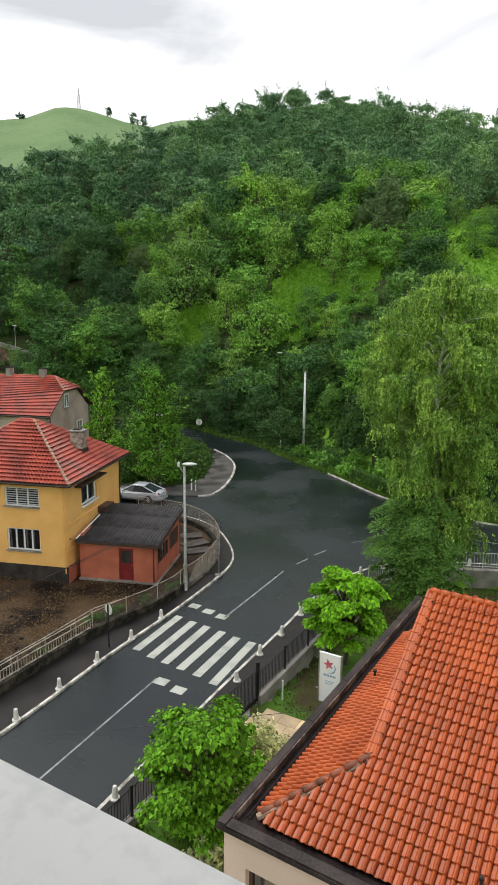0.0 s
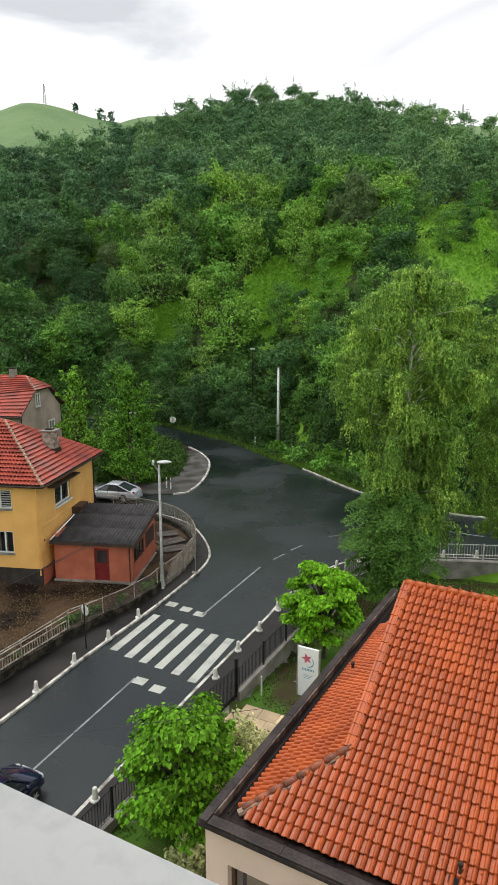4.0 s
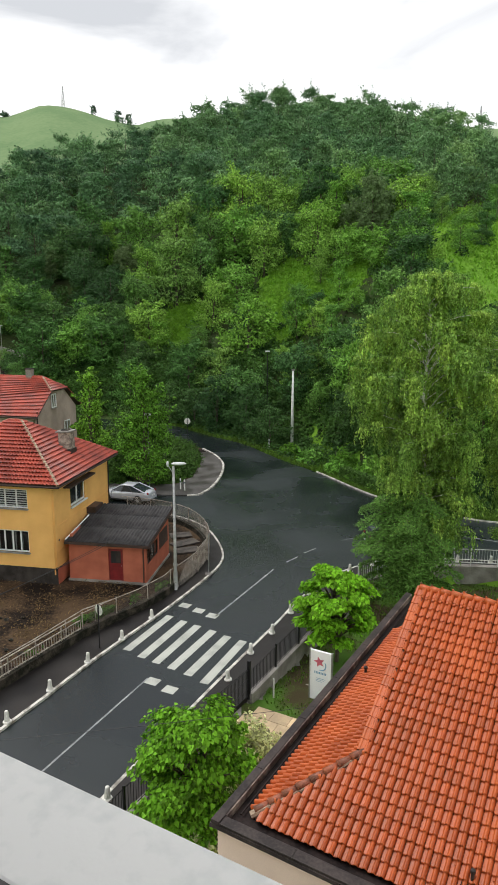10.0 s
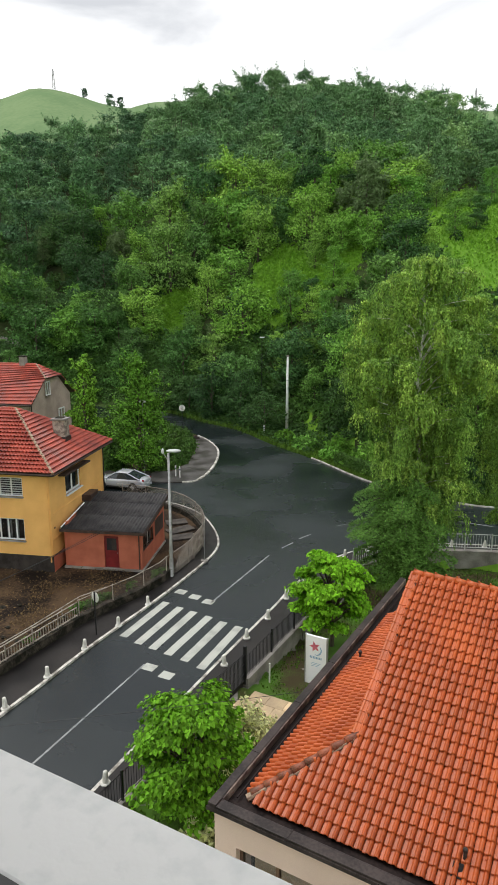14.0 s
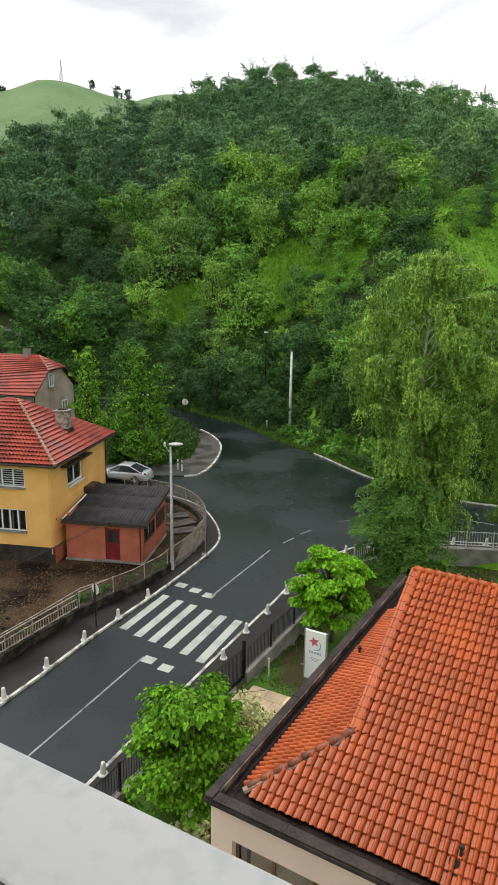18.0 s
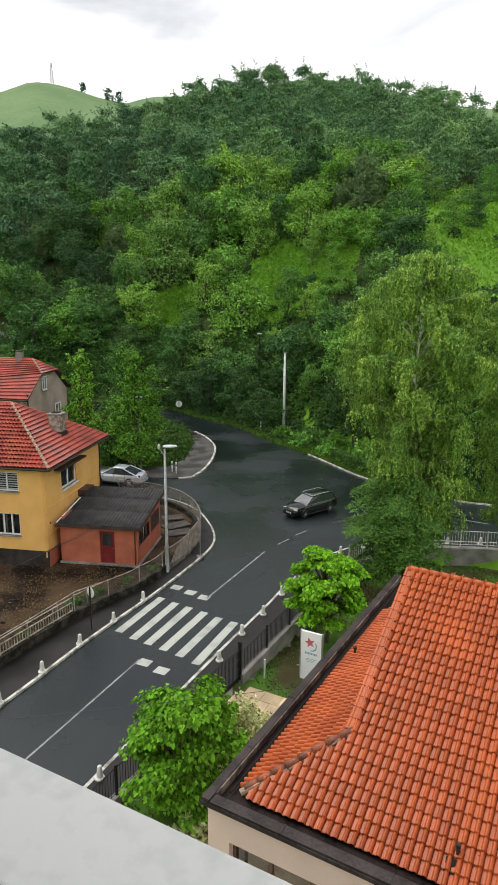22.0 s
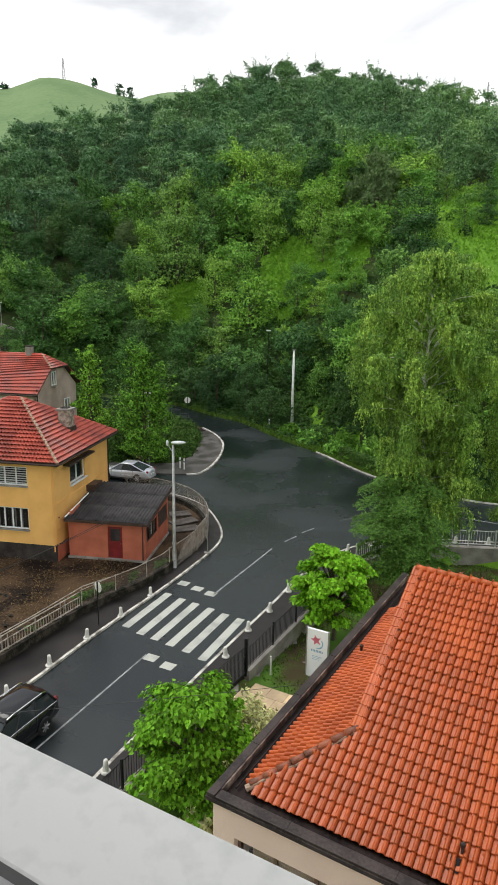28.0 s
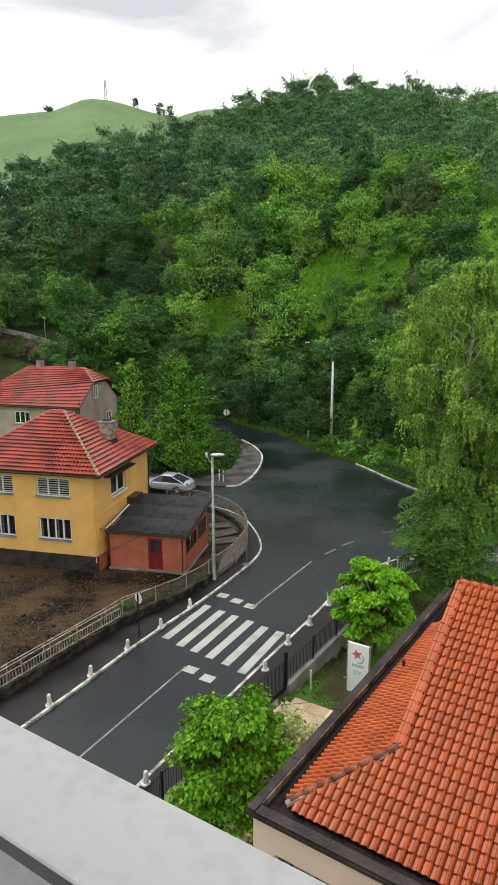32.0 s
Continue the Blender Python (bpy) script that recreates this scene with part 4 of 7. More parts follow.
    tv, tf = wave_tile(w, l + 0.05)
    me = bpy.data.meshes.new("roof_tile")
    me.from_pydata(tv, [], tf)
    me.materials.append(TILE_NEW)
    rng = random.Random(2)
    rest_v, rest_f = [], []
    count = [0]

    def lay(m, single):
        m = m @ pose(rng.uniform(-0.003, 0.003), rng.uniform(-0.006, 0.006), rng.uniform(0, 0.004), rng.uniform(-0.5, 0.5), rng.uniform(-0.6, 0.6), rng.uniform(-0.5, 0.5))
        if single and count[0] < 300:
            count[0] += 1
            o = new("roof_tile", me)
            o.parent, o.matrix_basis = b, m
        else:
            base = len(rest_v)
            rest_v.extend(tuple(m @ Vector(p)) for p in tv)
            rest_f.extend(tuple(base + i for i in f) for f in tf)
    tilt = pose(0, 0, 0, PITCH)
    rows = int((RY - 0.42) / math.cos(radians(PITCH)) / l)
    top = (RY - 0.44) / math.cos(radians(PITCH)) - l
    for r in range(rows + 1):
        s = min(r * l, top)
        y, z = 0.42 + s * math.cos(radians(PITCH)), Z - (0.035 if s < top else 0.028) + s * math.sin(radians(PITCH))
        x_min = max(0.5, 0.6 + (y - 0.5)) if y < 2.0 else KX
        for c in range(int((7.2 - x_min) / w) + 1):
            x = math.ceil(x_min / w) * w + c * w - 0.02
            lay(Matrix.Translation((x, y, z)) @ tilt, x < 4.4 and r < 22)
    # far slope, one layer
    side = Matrix.Rotation(radians(-90), 4, "Z") @ tilt
    rows = int((KX - 0.4) / math.cos(radians(PITCH)) / l) + 1
    for r in range(rows):
        s = r * l
        x, z = 0.4 + s * math.cos(radians(PITCH)), Z - 0.035 + s * math.sin(radians(PITCH))
        y0 = 0.56 + (x - 0.48)
        for c in range(int((Y1 - 0.6 - y0) / w) + 1):
            y = Y1 - 0.6 - c * w
            if y0 + 0.24 < y < 9.2:
                lay(Matrix.Translation((x, y, z)) @ side, False)
    o = quick("roof_tiles", rest_v, rest_f, TILE_NEW, b, False)
    tagged(o, "orange interlocking roof tiles", kind="stuff")
    # ridge caps on the hip, the verge and the ridge
    def caps(p, q, n, r, name, material, lift=0.03):
        p, q = Vector(p), Vector(q)
        for i in range(n):
            a0, a1 = p.lerp(q, i / n), p.lerp(q, (i + 1.12) / n)
            bm = bmesh.new()
            tube(bm, [a0 + Vector((0, 0, lift)), a1 + Vector((0, 0, lift - 0.02))], [r * 1.12, r * 0.92], 10)
            part(name, bm, material, b, smooth=True)
    caps((0.5, 0.58, Z + 0.0), (KX + 0.05, 2.15, Z + 1.6 * SLOPE), 8, 0.076, "hip_cap", HIP_TILE, 0.04)
    bm = bmesh.new()
    tube(bm, [(0.46, 0.5, Z - 0.02), (1.2, 1.2, Z + 0.65 * SLOPE), (KX, 2.05, Z + 1.55 * SLOPE)], [0.075, 0.05, 0.05], 8)
    part("mortar_bed", bm, MORTAR, b, "crumbling pale mortar under the hip caps")
    caps((KX - 0.02, RY, RZ + 0.0), (7.2, RY, RZ + 0.0), 21, 0.08, "ridge_cap", TILE_NEW, 0.03)
    for i in range(22):
        bm = bmesh.new()
        lathe(bm, [(0.018, 0.0), (0.024, 0.025), (0.016, 0.045), (0.0, 0.05)], 8, Matrix.Translation((KX + (7.2 - KX) * i / 21, RY, RZ + 0.1)))
        part("ridge_knob", bm, HIP_TILE if i < 2 else TILE_NEW, b, "small clay knob on the ridge")
    # verge: flat capping tiles stepped with the courses, dark strips beside them for the gap's shadow and dirt
    n = 17
    for i in range(n):
        y0 = 2.12 + (RY - 2.12) * i / n
        ln = (RY - 2.12) / n * 1.12 / math.cos(radians(PITCH))
        z0 = Z + (y0 - 0.5) * SLOPE
        bm = bmesh.new()
        prof = [(-0.09, -0.12), (-0.09, 0.025), (-0.07, 0.04), (-0.04, 0.044), (-0.015, 0.03), (0.05, 0.03), (0.07, 0.05), (0.095, 0.05), (0.11, 0.03), (0.11, -0.03), (-0.08, -0.12)]
        m = Matrix.Translation((KX, y0, z0)) @ tilt
        lo, hi = [bm.verts.new(m @ Vector((x, 0, z + 0.03))) for x, z in prof], [bm.verts.new(m @ Vector((x * 0.97, ln, z + 0.014))) for x, z in prof]
        for k in range(len(prof)):
            q = (k + 1) % len(prof)
            bm.faces.new((lo[k], lo[q], hi[q], hi[k]))
        bm.faces.new(lo[::-1])
        bm.faces.new(hi)
        part("verge_tile", bm, TILE_NEW, b)
        if i in (1, 2, 4, 6, 7, 9, 10, 12, 13, 15):
            bm = bmesh.new()
            box(bm, 0.122, 0.14, 0.0, ln * 1.0, 0.07, 0.082, m=m)
            part("shadow_gap_strip", bm, GUTTER, b, "dark strip for the shadow and dirt in the verge gap")
    # vent pipe on the skirt roof
    bm = bmesh.new()
    lathe(bm, [(0.035, 0), (0.035, 0.3), (0.055, 0.3), (0.055, 0.34), (0.02, 0.37)], 10, Matrix.Translation((0.62, 6.1, Z)))
    part("vent_pipe", bm, COPING, b)
    bm = bmesh.new()
    lathe(bm, [(0.03, -0.05), (0.03, 0.2), (0.045, 0.2), (0.045, 0.25), (0.015, 0.28)], 10, Matrix.Translation((4.46, 0.88, Z + 0.2)))
    part("vent_pipe", bm, COPING, b)
    bm = bmesh.new()
    box(bm, 0.0, 0.17, 0.0, 0.24, 0.045, 0.06, m=Matrix.Translation((4.3, 0.62, Z + 0.05)) @ tilt)
    part("skylight_tile", bm, GUTTER, b, "dark clear tile below the vent pipe")
    # snow hooks on the lower rows
    for i in range(14):
        x = 2.0 + (i % 7) * 0.62 + (i // 7) * 0.3
        y = 1.45 - (i // 7) * 0.45
        bm = bmesh.new()
        box(bm, -0.016, 0.016, -0.02, 0.02, 0.0, 0.045)
        o = part("snow_hook", bm, TILE_NEW, b)
        o.matrix_basis = Matrix.Translation((x, y, Z + (y - 0.5) * SLOPE + 0.02)) @ tilt


# ---- the window from which one looks ----
def own_window():
    h = thing("apartment_house", "pale apartment house wall with an open window", "house", pose(0, 0, 0, 0, 0, -30))
    bm = bmesh.new()
    box(bm, -6, 8, 0.36, 0.67, -0.2, 15.14)
    part("wall", bm, PLASTER, h)
    for x0, x1 in ((-6, -2.2), (2.6, 8)):
        part("wall", B(x0, x1, 0.36, 0.67, 15.14, 19), PLASTER, h)
    part("wall", B(-2.2, 2.6, 0.36, 0.67, 17.3, 19), PLASTER, h)
    for nm, a in (("wall", (-6, 8, -4.3, -4, 14, 19)), ("wall", (-6.3, -6, -4, 0.36, 14, 19)), ("wall", (8, 8.3, -4, 0.36, 14, 19)), ("room_ceiling", (-6, 8, -4, 0.36, 17.6, 17.8)), ("room_floor", (-6, 8, -4, 0.36, 14.0, 14.2))):
        part(nm, B(*a), PLASTER, h)
    bm = bmesh.new()
    box(bm, -2.19, 2.59, 0.517, 0.711, 15.15, 15.2, bevel=0.006)
    part("window_sill", bm, SILL, h, "white stone outer sill")
    f = part("window_frame", B(-2.19, 2.59, 0.42, 0.495, 15.14, 15.215, bevel=0.01), GREY_PVC, h, "grey window frame rail")
    part("gasket", B(-2.19, 2.59, 0.497, 0.516, 15.14, 15.202), RUBBER, f, "black rubber gasket")


own_window()
orange_building()


# ---- house parts ----
def tiled_slope(p0, p1, p2, p3, row, col, rng, lift=0.11):
    """Courses of tiles on a slope: p0-p1 the eave, p3-p2 the top (may shrink to a point). One mesh of stepped, waved strips."""
    p0, p1, p2, p3 = (Vector(p) for p in (p0, p1, p2, p3))
    n = (p1 - p0).cross(p3 - p0 if (p3 - p0).length > 0.1 else p2 - p0).normalized()
    if n.z < 0:
        n = -n
    h = ((p3 + p2) / 2 - (p0 + p1) / 2).length
    rows = max(int(h / row), 1)
    v, f = [], []
    for r in range(rows):
        t0, t1 = r / rows, min((r + 1.12) / rows, 1.0)
        a0, b0, a1, b1 = p0.lerp(p3, t0), p1.lerp(p2, t0), p0.lerp(p3, t1), p1.lerp(p2, t1)
        k = max(int((b0 - a0).length / col), 1)
        base = len(v)
        for i in range(k * 3 + 1):
            u = i / (k * 3)
            wave = (0.0, 0.065, 0.02)[i % 3]
            j = rng.uniform(-0.004, 0.004)
            lo, hi = a0.lerp(b0, u), a1.lerp(b1, u)
            v += [lo + n * (lift + 0.012 + wave + j), hi + n * (0.02 + wave), lo.lerp(hi, 0.2) + n * 0.0]
        for i in range(k * 3):
            q = base + 3 * i
            f += [(q, q + 3, q + 4, q + 1), (q + 2, q + 5, q + 3, q)]
    return v, f


def roof_caps(parent, p, q, material, r=0.1, step=0.36):
    p, q = Vector(p), Vector(q)
    n = max(int((q - p).length / step), 1)
    for i in range(n):
        bm = bmesh.new()
        tube(bm, [p.lerp(q, i / n) + Vector((0, 0, 0.05)), p.lerp(q, (i + 1.1) / n) + Vector((0, 0, 0.03))], [r * 1.1, r * 0.9], 7)
        part("ridge_tile", bm, material, parent)


def window_unit(parent, m, w, h, panes, cover, frame_mat=PVC, sill_mat=CONCRETE, depth=0.12):
    """A window in a wall opening; local x along the wall, y into the room, z up from the sill."""
    win = part("window", B(0.04, w - 0.04, depth, depth + 0.012, 0.04, h - 0.04), GLASS, parent)
    win.matrix_basis = m
    win.visible_shadow = False
    bm = bmesh.new()
    t = 0.075 if cover else 0.11
    for i in range(panes + 1):
        x = (w - t) * i / panes
        box(bm, x, x + t, depth - 0.03, depth + 0.04, 0, h)
    box(bm, t, w - t, depth - 0.028, depth + 0.038, 0, t)
    box(bm, t, w - t, depth - 0.028, depth + 0.038, h - t, h)
    part("window_frame", bm, frame_mat, win)
    part("sill", B(-0.06, w + 0.06, -0.14, depth - 0.03, -0.06, 0.0), sill_mat, win)
    if cover == "blind":
        for i in range(int(h / 0.14)):
            z = 0.09 + i * 0.14
            if z + 0.09 < h:
                part("blind_slat", B(t, w - t, depth + 0.06, depth + 0.075, z, z + 0.06), BLIND, win)
    elif cover == "curtain":
        bm = bmesh.new()
        k = 6
        for s0, s1 in ((0.03, 0.09), (0.2, 0.27), (0.42, 0.48), (0.52, 0.58), (0.72, 0.78), (0.92, 0.97)):
            pts = [(w * (s0 + (s1 - s0) * i / k), depth + 0.12 + 0.03 * math.sin(i * 1.9)) for i in range(k + 1)]
            ring = [(bm.verts.new((x, y, 0.06)), bm.verts.new((x, y, h - 0.06))) for x, y in pts]
            for a, c in zip(ring, ring[1:]):
                bm.faces.new((a[0], c[0], c[1], a[1]))
        part("curtain", bm, CURTAIN, win)
    part("dark_room", B(-0.1, w + 0.1, depth + 0.3, depth + 0.32, -0.1, h + 0.1), DARKROOM, win)
    return win


def holed_wall(bm, x0, x1, z0, z1, y0, y1, holes):
    """A wall along x with rectangular openings (xa, xb, za, zb)."""
    xs = sorted({x0, x1, *[v for h in holes for v in h[:2]]})
    zs = sorted({z0, z1, *[v for h in holes for v in h[2:]]})
    for xa, xb in zip(xs, xs[1:]):
        for za, zb in zip(zs, zs[1:]):
            if not any(h[0] <= xa and xb <= h[1] and h[2] <= za and zb <= h[3] for h in holes):
                box(bm, xa, xb, y0, y1, za, zb)
    bmesh.ops.remove_doubles(bm, verts=bm.verts[:], dist=0.0005)
    seen = {}
    for f in bm.faces:
        seen.setdefault(tuple(round(c, 3) for c in f.calc_center_median()), []).append(f)
    bmesh.ops.delete(bm, geom=[f for v in seen.values() if len(v) > 1 for f in v], context="FACES")


def yellow_house():
    h = thing("yellow_house", "two-storey ochre stucco house with red tiled hip roof", "house", pose(-10.77, 36.73, 0, 0, 0, -10.7))
    W2, D, E = 8.8, 8.1, 6.0
    front = [(-3.85, -1.65, 4.53, 5.68), (-3.83, -1.7, 1.83, 3.18), (-7.6, -5.4, 4.53, 5.68), (-7.6, -5.45, 1.83, 3.18)]
    bm = bmesh.new()
    holed_wall(bm, -W2, 0, 0.95, E, 0, 0.3, front)
    part("wall", bm, STUCCO, h)
    side = [(2.15, 4.35, 4.07, 5.3)]
    bm = bmesh.new()
    holed_wall(bm, 0.3, D, 0.95, E, 0, 0.3, side)
    bmesh.ops.transform(bm, matrix=Matrix(((0, -1, 0, 0), (1, 0, 0, 0), (0, 0, 1, 0), (0, 0, 0, 1))), verts=bm.verts[:])
    part("wall", bm, STUCCO, h)
    part("wall", B(-W2, -W2 + 0.3, 0.3, D, 0.95, E), STUCCO, h)
    part("wall", B(-W2 + 0.3, -0.3, D - 0.3, D, 0.95, E), STUCCO, h)
    part("plinth", B(-W2 - 0.03, 0.03, -0.03, D + 0.03, -0.3, 0.95), PLINTH, h, "grey rendered plinth")
    part("plinth", B(0.03, 0.06, 0.0, 2.2, -0.3, 0.93), RED_PLASTER, h, "brick-red side of the plinth")
    for i, (xa, xb, za, zb) in enumerate(front):
        window_unit(h, Matrix.Translation((xa, 0, za)), xb - xa, zb - za, 3 if za > 3 else 4, "blind" if za > 3 else "curtain")
    window_unit(h, pose(0, 2.15, 4.07, 0, 0, 90), 2.2, 1.23, 2, "", sill_mat=PVC)
    # roof
    rng = random.Random(4)
    o = 0.5
    ya, yb, xl, xr, rz = D / 2, D / 2, -W2 / 2 - 0.45, -W2 / 2 + 0.45, 8.97
    e0, e1, e2, e3 = (-W2 - o, -o, E + 0.1), (o + 0.05, -o, E + 0.1), (o + 0.05, D + o, E + 0.1), (-W2 - o, D + o, E + 0.1)
    r0, r1 = (xl, ya, rz), (xr, ya, rz)
    for q in ((e0, e1, r1, r0), (e1, e2, r1, r1), (e2, e3, r0, r1), (e3, e0, r0, r0)):
        v, f = tiled_slope(*q, 0.31, 0.23, rng)
        tagged(quick("roof_tiles", v, f, TILE_OLD, h), "wet red clay roof tiles", kind="stuff")
    bm = bmesh.new()
    vs = [bm.verts.new(Vector(p) - Vector((0, 0, 0.03))) for p in (e0, e1, e2, e3, r0, r1)]
    for q in ((0, 1, 5, 4), (1, 2, 5), (2, 3, 4, 5), (3, 0, 4)):
        bm.faces.new([vs[i] for i in q])
    part("roof_deck", bm, DARKWOOD, h)
    bm = bmesh.new()
    box(bm, -W2 - o, o, -o + 0.02, D + o - 0.02, E - 0.04, E + 0.04)
    part("eave_soffit", bm, DARKWOOD, h)
    bm = bmesh.new()
    for a, b in ((e0, e1), (e1, e2)):
        tube(bm, [Vector(a) - Vector((0, 0, 0.06)), Vector(b) - Vector((0, 0, 0.06))], 0.07, 6)
    part("eave_gutter", bm, DARKWOOD, h)
    for a, b in ((e1, r1), (e0, r0), (e2, r1), (r0, r1)):
        roof_caps(h, a, b, MORTAR if a == e1 else TILE_OLD, 0.09)
    bm = bmesh.new()
    tube(bm, [(-0.12, -0.08, E), (-0.1, -0.08, 0.6)], 0.04, 8)
    part("downpipe", bm, STUCCO, h)
    # chimney on the right-hand slope, leaning a little
    ch = part("chimney", B(-0.4, 0.4, -0.34, 0.34, 6.5, 8.3, bevel=0.03), ROUGH_RENDER, h, "rough weathered rendered chimney")
    ch.matrix_basis = pose(-1.12, 4.45, 0, 0, 0, 0) @ pose(0, 0, 6.5, 0, -2.0, 0) @ pose(0, 0, -6.5)
    part("chimney_cap", B(-0.5, 0.5, -0.43, 0.43, 8.3, 8.4, bevel=0.02), CONCRETE, ch)
    part("flue", B(-0.25, 0.25, -0.2, 0.2, 8.4, 8.47, bevel=0.02), MOSSY, ch)
    part("chimney_flashing", B(-0.44, 0.47, -0.4, 0.38, 6.6, 7.25), COPING, ch, "dark flashing at the chimney foot")
    # downpipe at the back corner and under the front eave
    part("downpipe", T([(0.1, D - 0.12, E), (0.08, D - 0.12, 2.6)], 0.045, 8), BLACK_IRON, h)
    part("lintel_band", B(0.0, 0.03, 0.3, D - 0.3, 3.42, 3.5), STUCCO, h)
    part("lintel_band", B(0.0, 0.03, 0.0, 2.0, 1.92, 1.99), STUCCO, h)
    part("canopy", B(0.02, 0.5, 1.2, 4.9, 5.52, 5.62, bevel=0.015), DARKWOOD, h, "dark board canopy over the side window")
    part("vent", T([(0.0, 0.4, 2.6), (0.03, 0.4, 2.6)], 0.06, 10), BLACK_IRON, h)


def shed():
    s = thing("red_shed", "brick-red plastered lean-to with corrugated roof and dark red door", "shed", pose(-10.25, 37.45, 0, 0, 0, -9.5))
    W2, D = 4.75, 4.9
    bm = bmesh.new()
    holed_wall(bm, 0, W2, 0.1, 2.42, 0, 0.18, [(2.45, 3.35, 0.1, 2.1)])
    part("wall", bm, RED_PLASTER, s)
    bm = bmesh.new()
    holed_wall(bm, 0.18, D, 0.1, 2.55, 0, 0.16, [(0.3, 2.5, 1.05, 2.05)])
    bmesh.ops.transform(bm, matrix=Matrix(((0, -1, 0, W2), (1, 0, 0, 0), (0, 0, 1, 0), (0, 0, 0, 1))), verts=bm.verts[:])
    part("wall", bm, RED_PLASTER, s)
    part("wall", B(0, W2 - 0.16, D - 0.18, D, 0.1, 3.0), RED_PLASTER, s)
    part("wall", B(0, 0.18, 0.18, D - 0.18, 0.1, 2.8), RED_PLASTER, s)
    part("footing", B(-0.05, W2 + 0.08, -0.12, D, -0.3, 0.1), CONCRETE, s, "pale concrete footing")
    d = part("door", B(2.47, 3.33, 0.05, 0.1, 0.12, 2.08), RED_DOOR, s, "dark red wooden door")
    part("door_pane", B(2.6, 3.2, 0.04, 0.052, 1.2, 1.95), PLINTH, d, "small grey door pane")
    bm = bmesh.new()
    box(bm, 2.62, 2.9, 0.03, 0.042, 1.22, 1.93)
    part("door_pane", bm, DARKROOM, d)
    part("door_handle", T([(3.24, 0.0, 1.05), (3.24, 0.05, 1.05)], 0.025, 8), GALV, d)
    w = part("window", B(W2 - 0.1, W2 - 0.09, 0.32, 2.48, 1.07, 2.03), GLASS, s)
    bm = bmesh.new()
    for y in (0.3, 1.0, 1.72, 2.44):
        box(bm, W2 - 0.13, W2 - 0.05, y, y + 0.06, 1.05, 2.05)
    box(bm, W2 - 0.125, W2 - 0.055, 0.3, 2.5, 1.05, 1.11)
    box(bm, W2 - 0.125, W2 - 0.055, 0.3, 2.5, 1.99, 2.05)
    part("window_frame", bm, DARKWOOD, w)
    part("curtain", B(W2 - 0.2, W2 - 0.19, 1.75, 2.05, 1.1, 2.0), PVC, w, "white strip of curtain")
    part("dark_room", B(W2 - 0.5, W2 - 0.48, 0.2, 2.6, 0.9, 2.2), DARKROOM, w)
    part("panel", B(W2, W2 + 0.02, 2.75, 4.6, 1.15, 2.2), DARKWOOD, s)
    bm = bmesh.new()
    tube(bm, [(W2 - 0.14, -0.05, 2.4), (W2 - 0.14, -0.05, 0.1)], 0.035, 8)
    part("downpipe", bm, DARKWOOD, s)
    # corrugated sheets in three rows
    def sheet(y0, y1, z0, z1, x0, x1, lift):
        v, f = [], []
        n = int((x1 - x0) / 0.05)
        for i in range(n + 1):
            x = x0 + (x1 - x0) * i / n
            w2 = 0.035 * math.sin(i * math.pi / 2)
            for y, z in ((y0, z0), (y1, z1)):
                v += [(x, y, z + w2 + lift), (x, y, z + w2 + lift - 0.012)]
        for i in range(n):
            q = 4 * i
            f += [(q, q + 4, q + 6, q + 2), (q + 1, q + 3, q + 7, q + 5), (q, q + 1, q + 5, q + 4)]
        return quick("roof_sheet", v, f, CORRUGATED, s, True)
    za, zb = 2.5, 3.22
    for r in range(3):
        y0, y1 = -0.35 + r * 1.85, -0.35 + (r + 1) * 1.85 + 0.12
        for c in range(5):
            x0 = -0.12 + c * 1.02
            sheet(y0, min(y1, D + 0.25), za + (zb - za) * (y0 + 0.35) / 5.5, za + (zb - za) * (min(y1, D + 0.25) + 0.35) / 5.5, x0, x0 + 1.07, 0.05 - 0.012 * r + 0.006 * (c % 2))
    bm = bmesh.new()
    bm.faces.new([bm.verts.new(p) for p in ((-0.1, -0.33, za - 0.0), (W2 + 0.3, -0.33, za - 0.0), (W2 + 0.3, D + 0.2, zb - 0.02), (-0.1, D + 0.2, zb - 0.02))])
    part("roof_boards", bm, DARKWOOD, s)
    bm = bmesh.new()
    box(bm, -0.12, W2 + 0.32, -0.37, -0.33, za - 0.14, za + 0.02)
    part("fascia", bm, DARKWOOD, s)
    bm = bmesh.new()
    vs = [bm.verts.new(p) for p in ((W2 + 0.29, -0.36, za - 0.14), (W2 + 0.29, D + 0.25, zb - 0.16), (W2 + 0.29, D + 0.25, zb), (W2 + 0.29, -0.36, za + 0.02))]
    r = bmesh.ops.extrude_face_region(bm, geom=[bm.faces.new(vs)])
    for g in r["geom"]:
        if isinstance(g, bmesh.types.BMVert):
            g.co.x += 0.03
    part("fascia", bm, DARKWOOD, s)
    # little porch hood against the house
    bm = bmesh.new()
    box(bm, -0.35, 0.3, 3.6, 4.9, 3.0, 3.42)
    part("flashing", bm, DARKWOOD, s, "dark brown boarded flashing against the house")
    part("lean_bar", T([(-0.05, -0.3, 2.62), (0.35, 2.4, 3.3)], 0.04, 6), PVC, s)


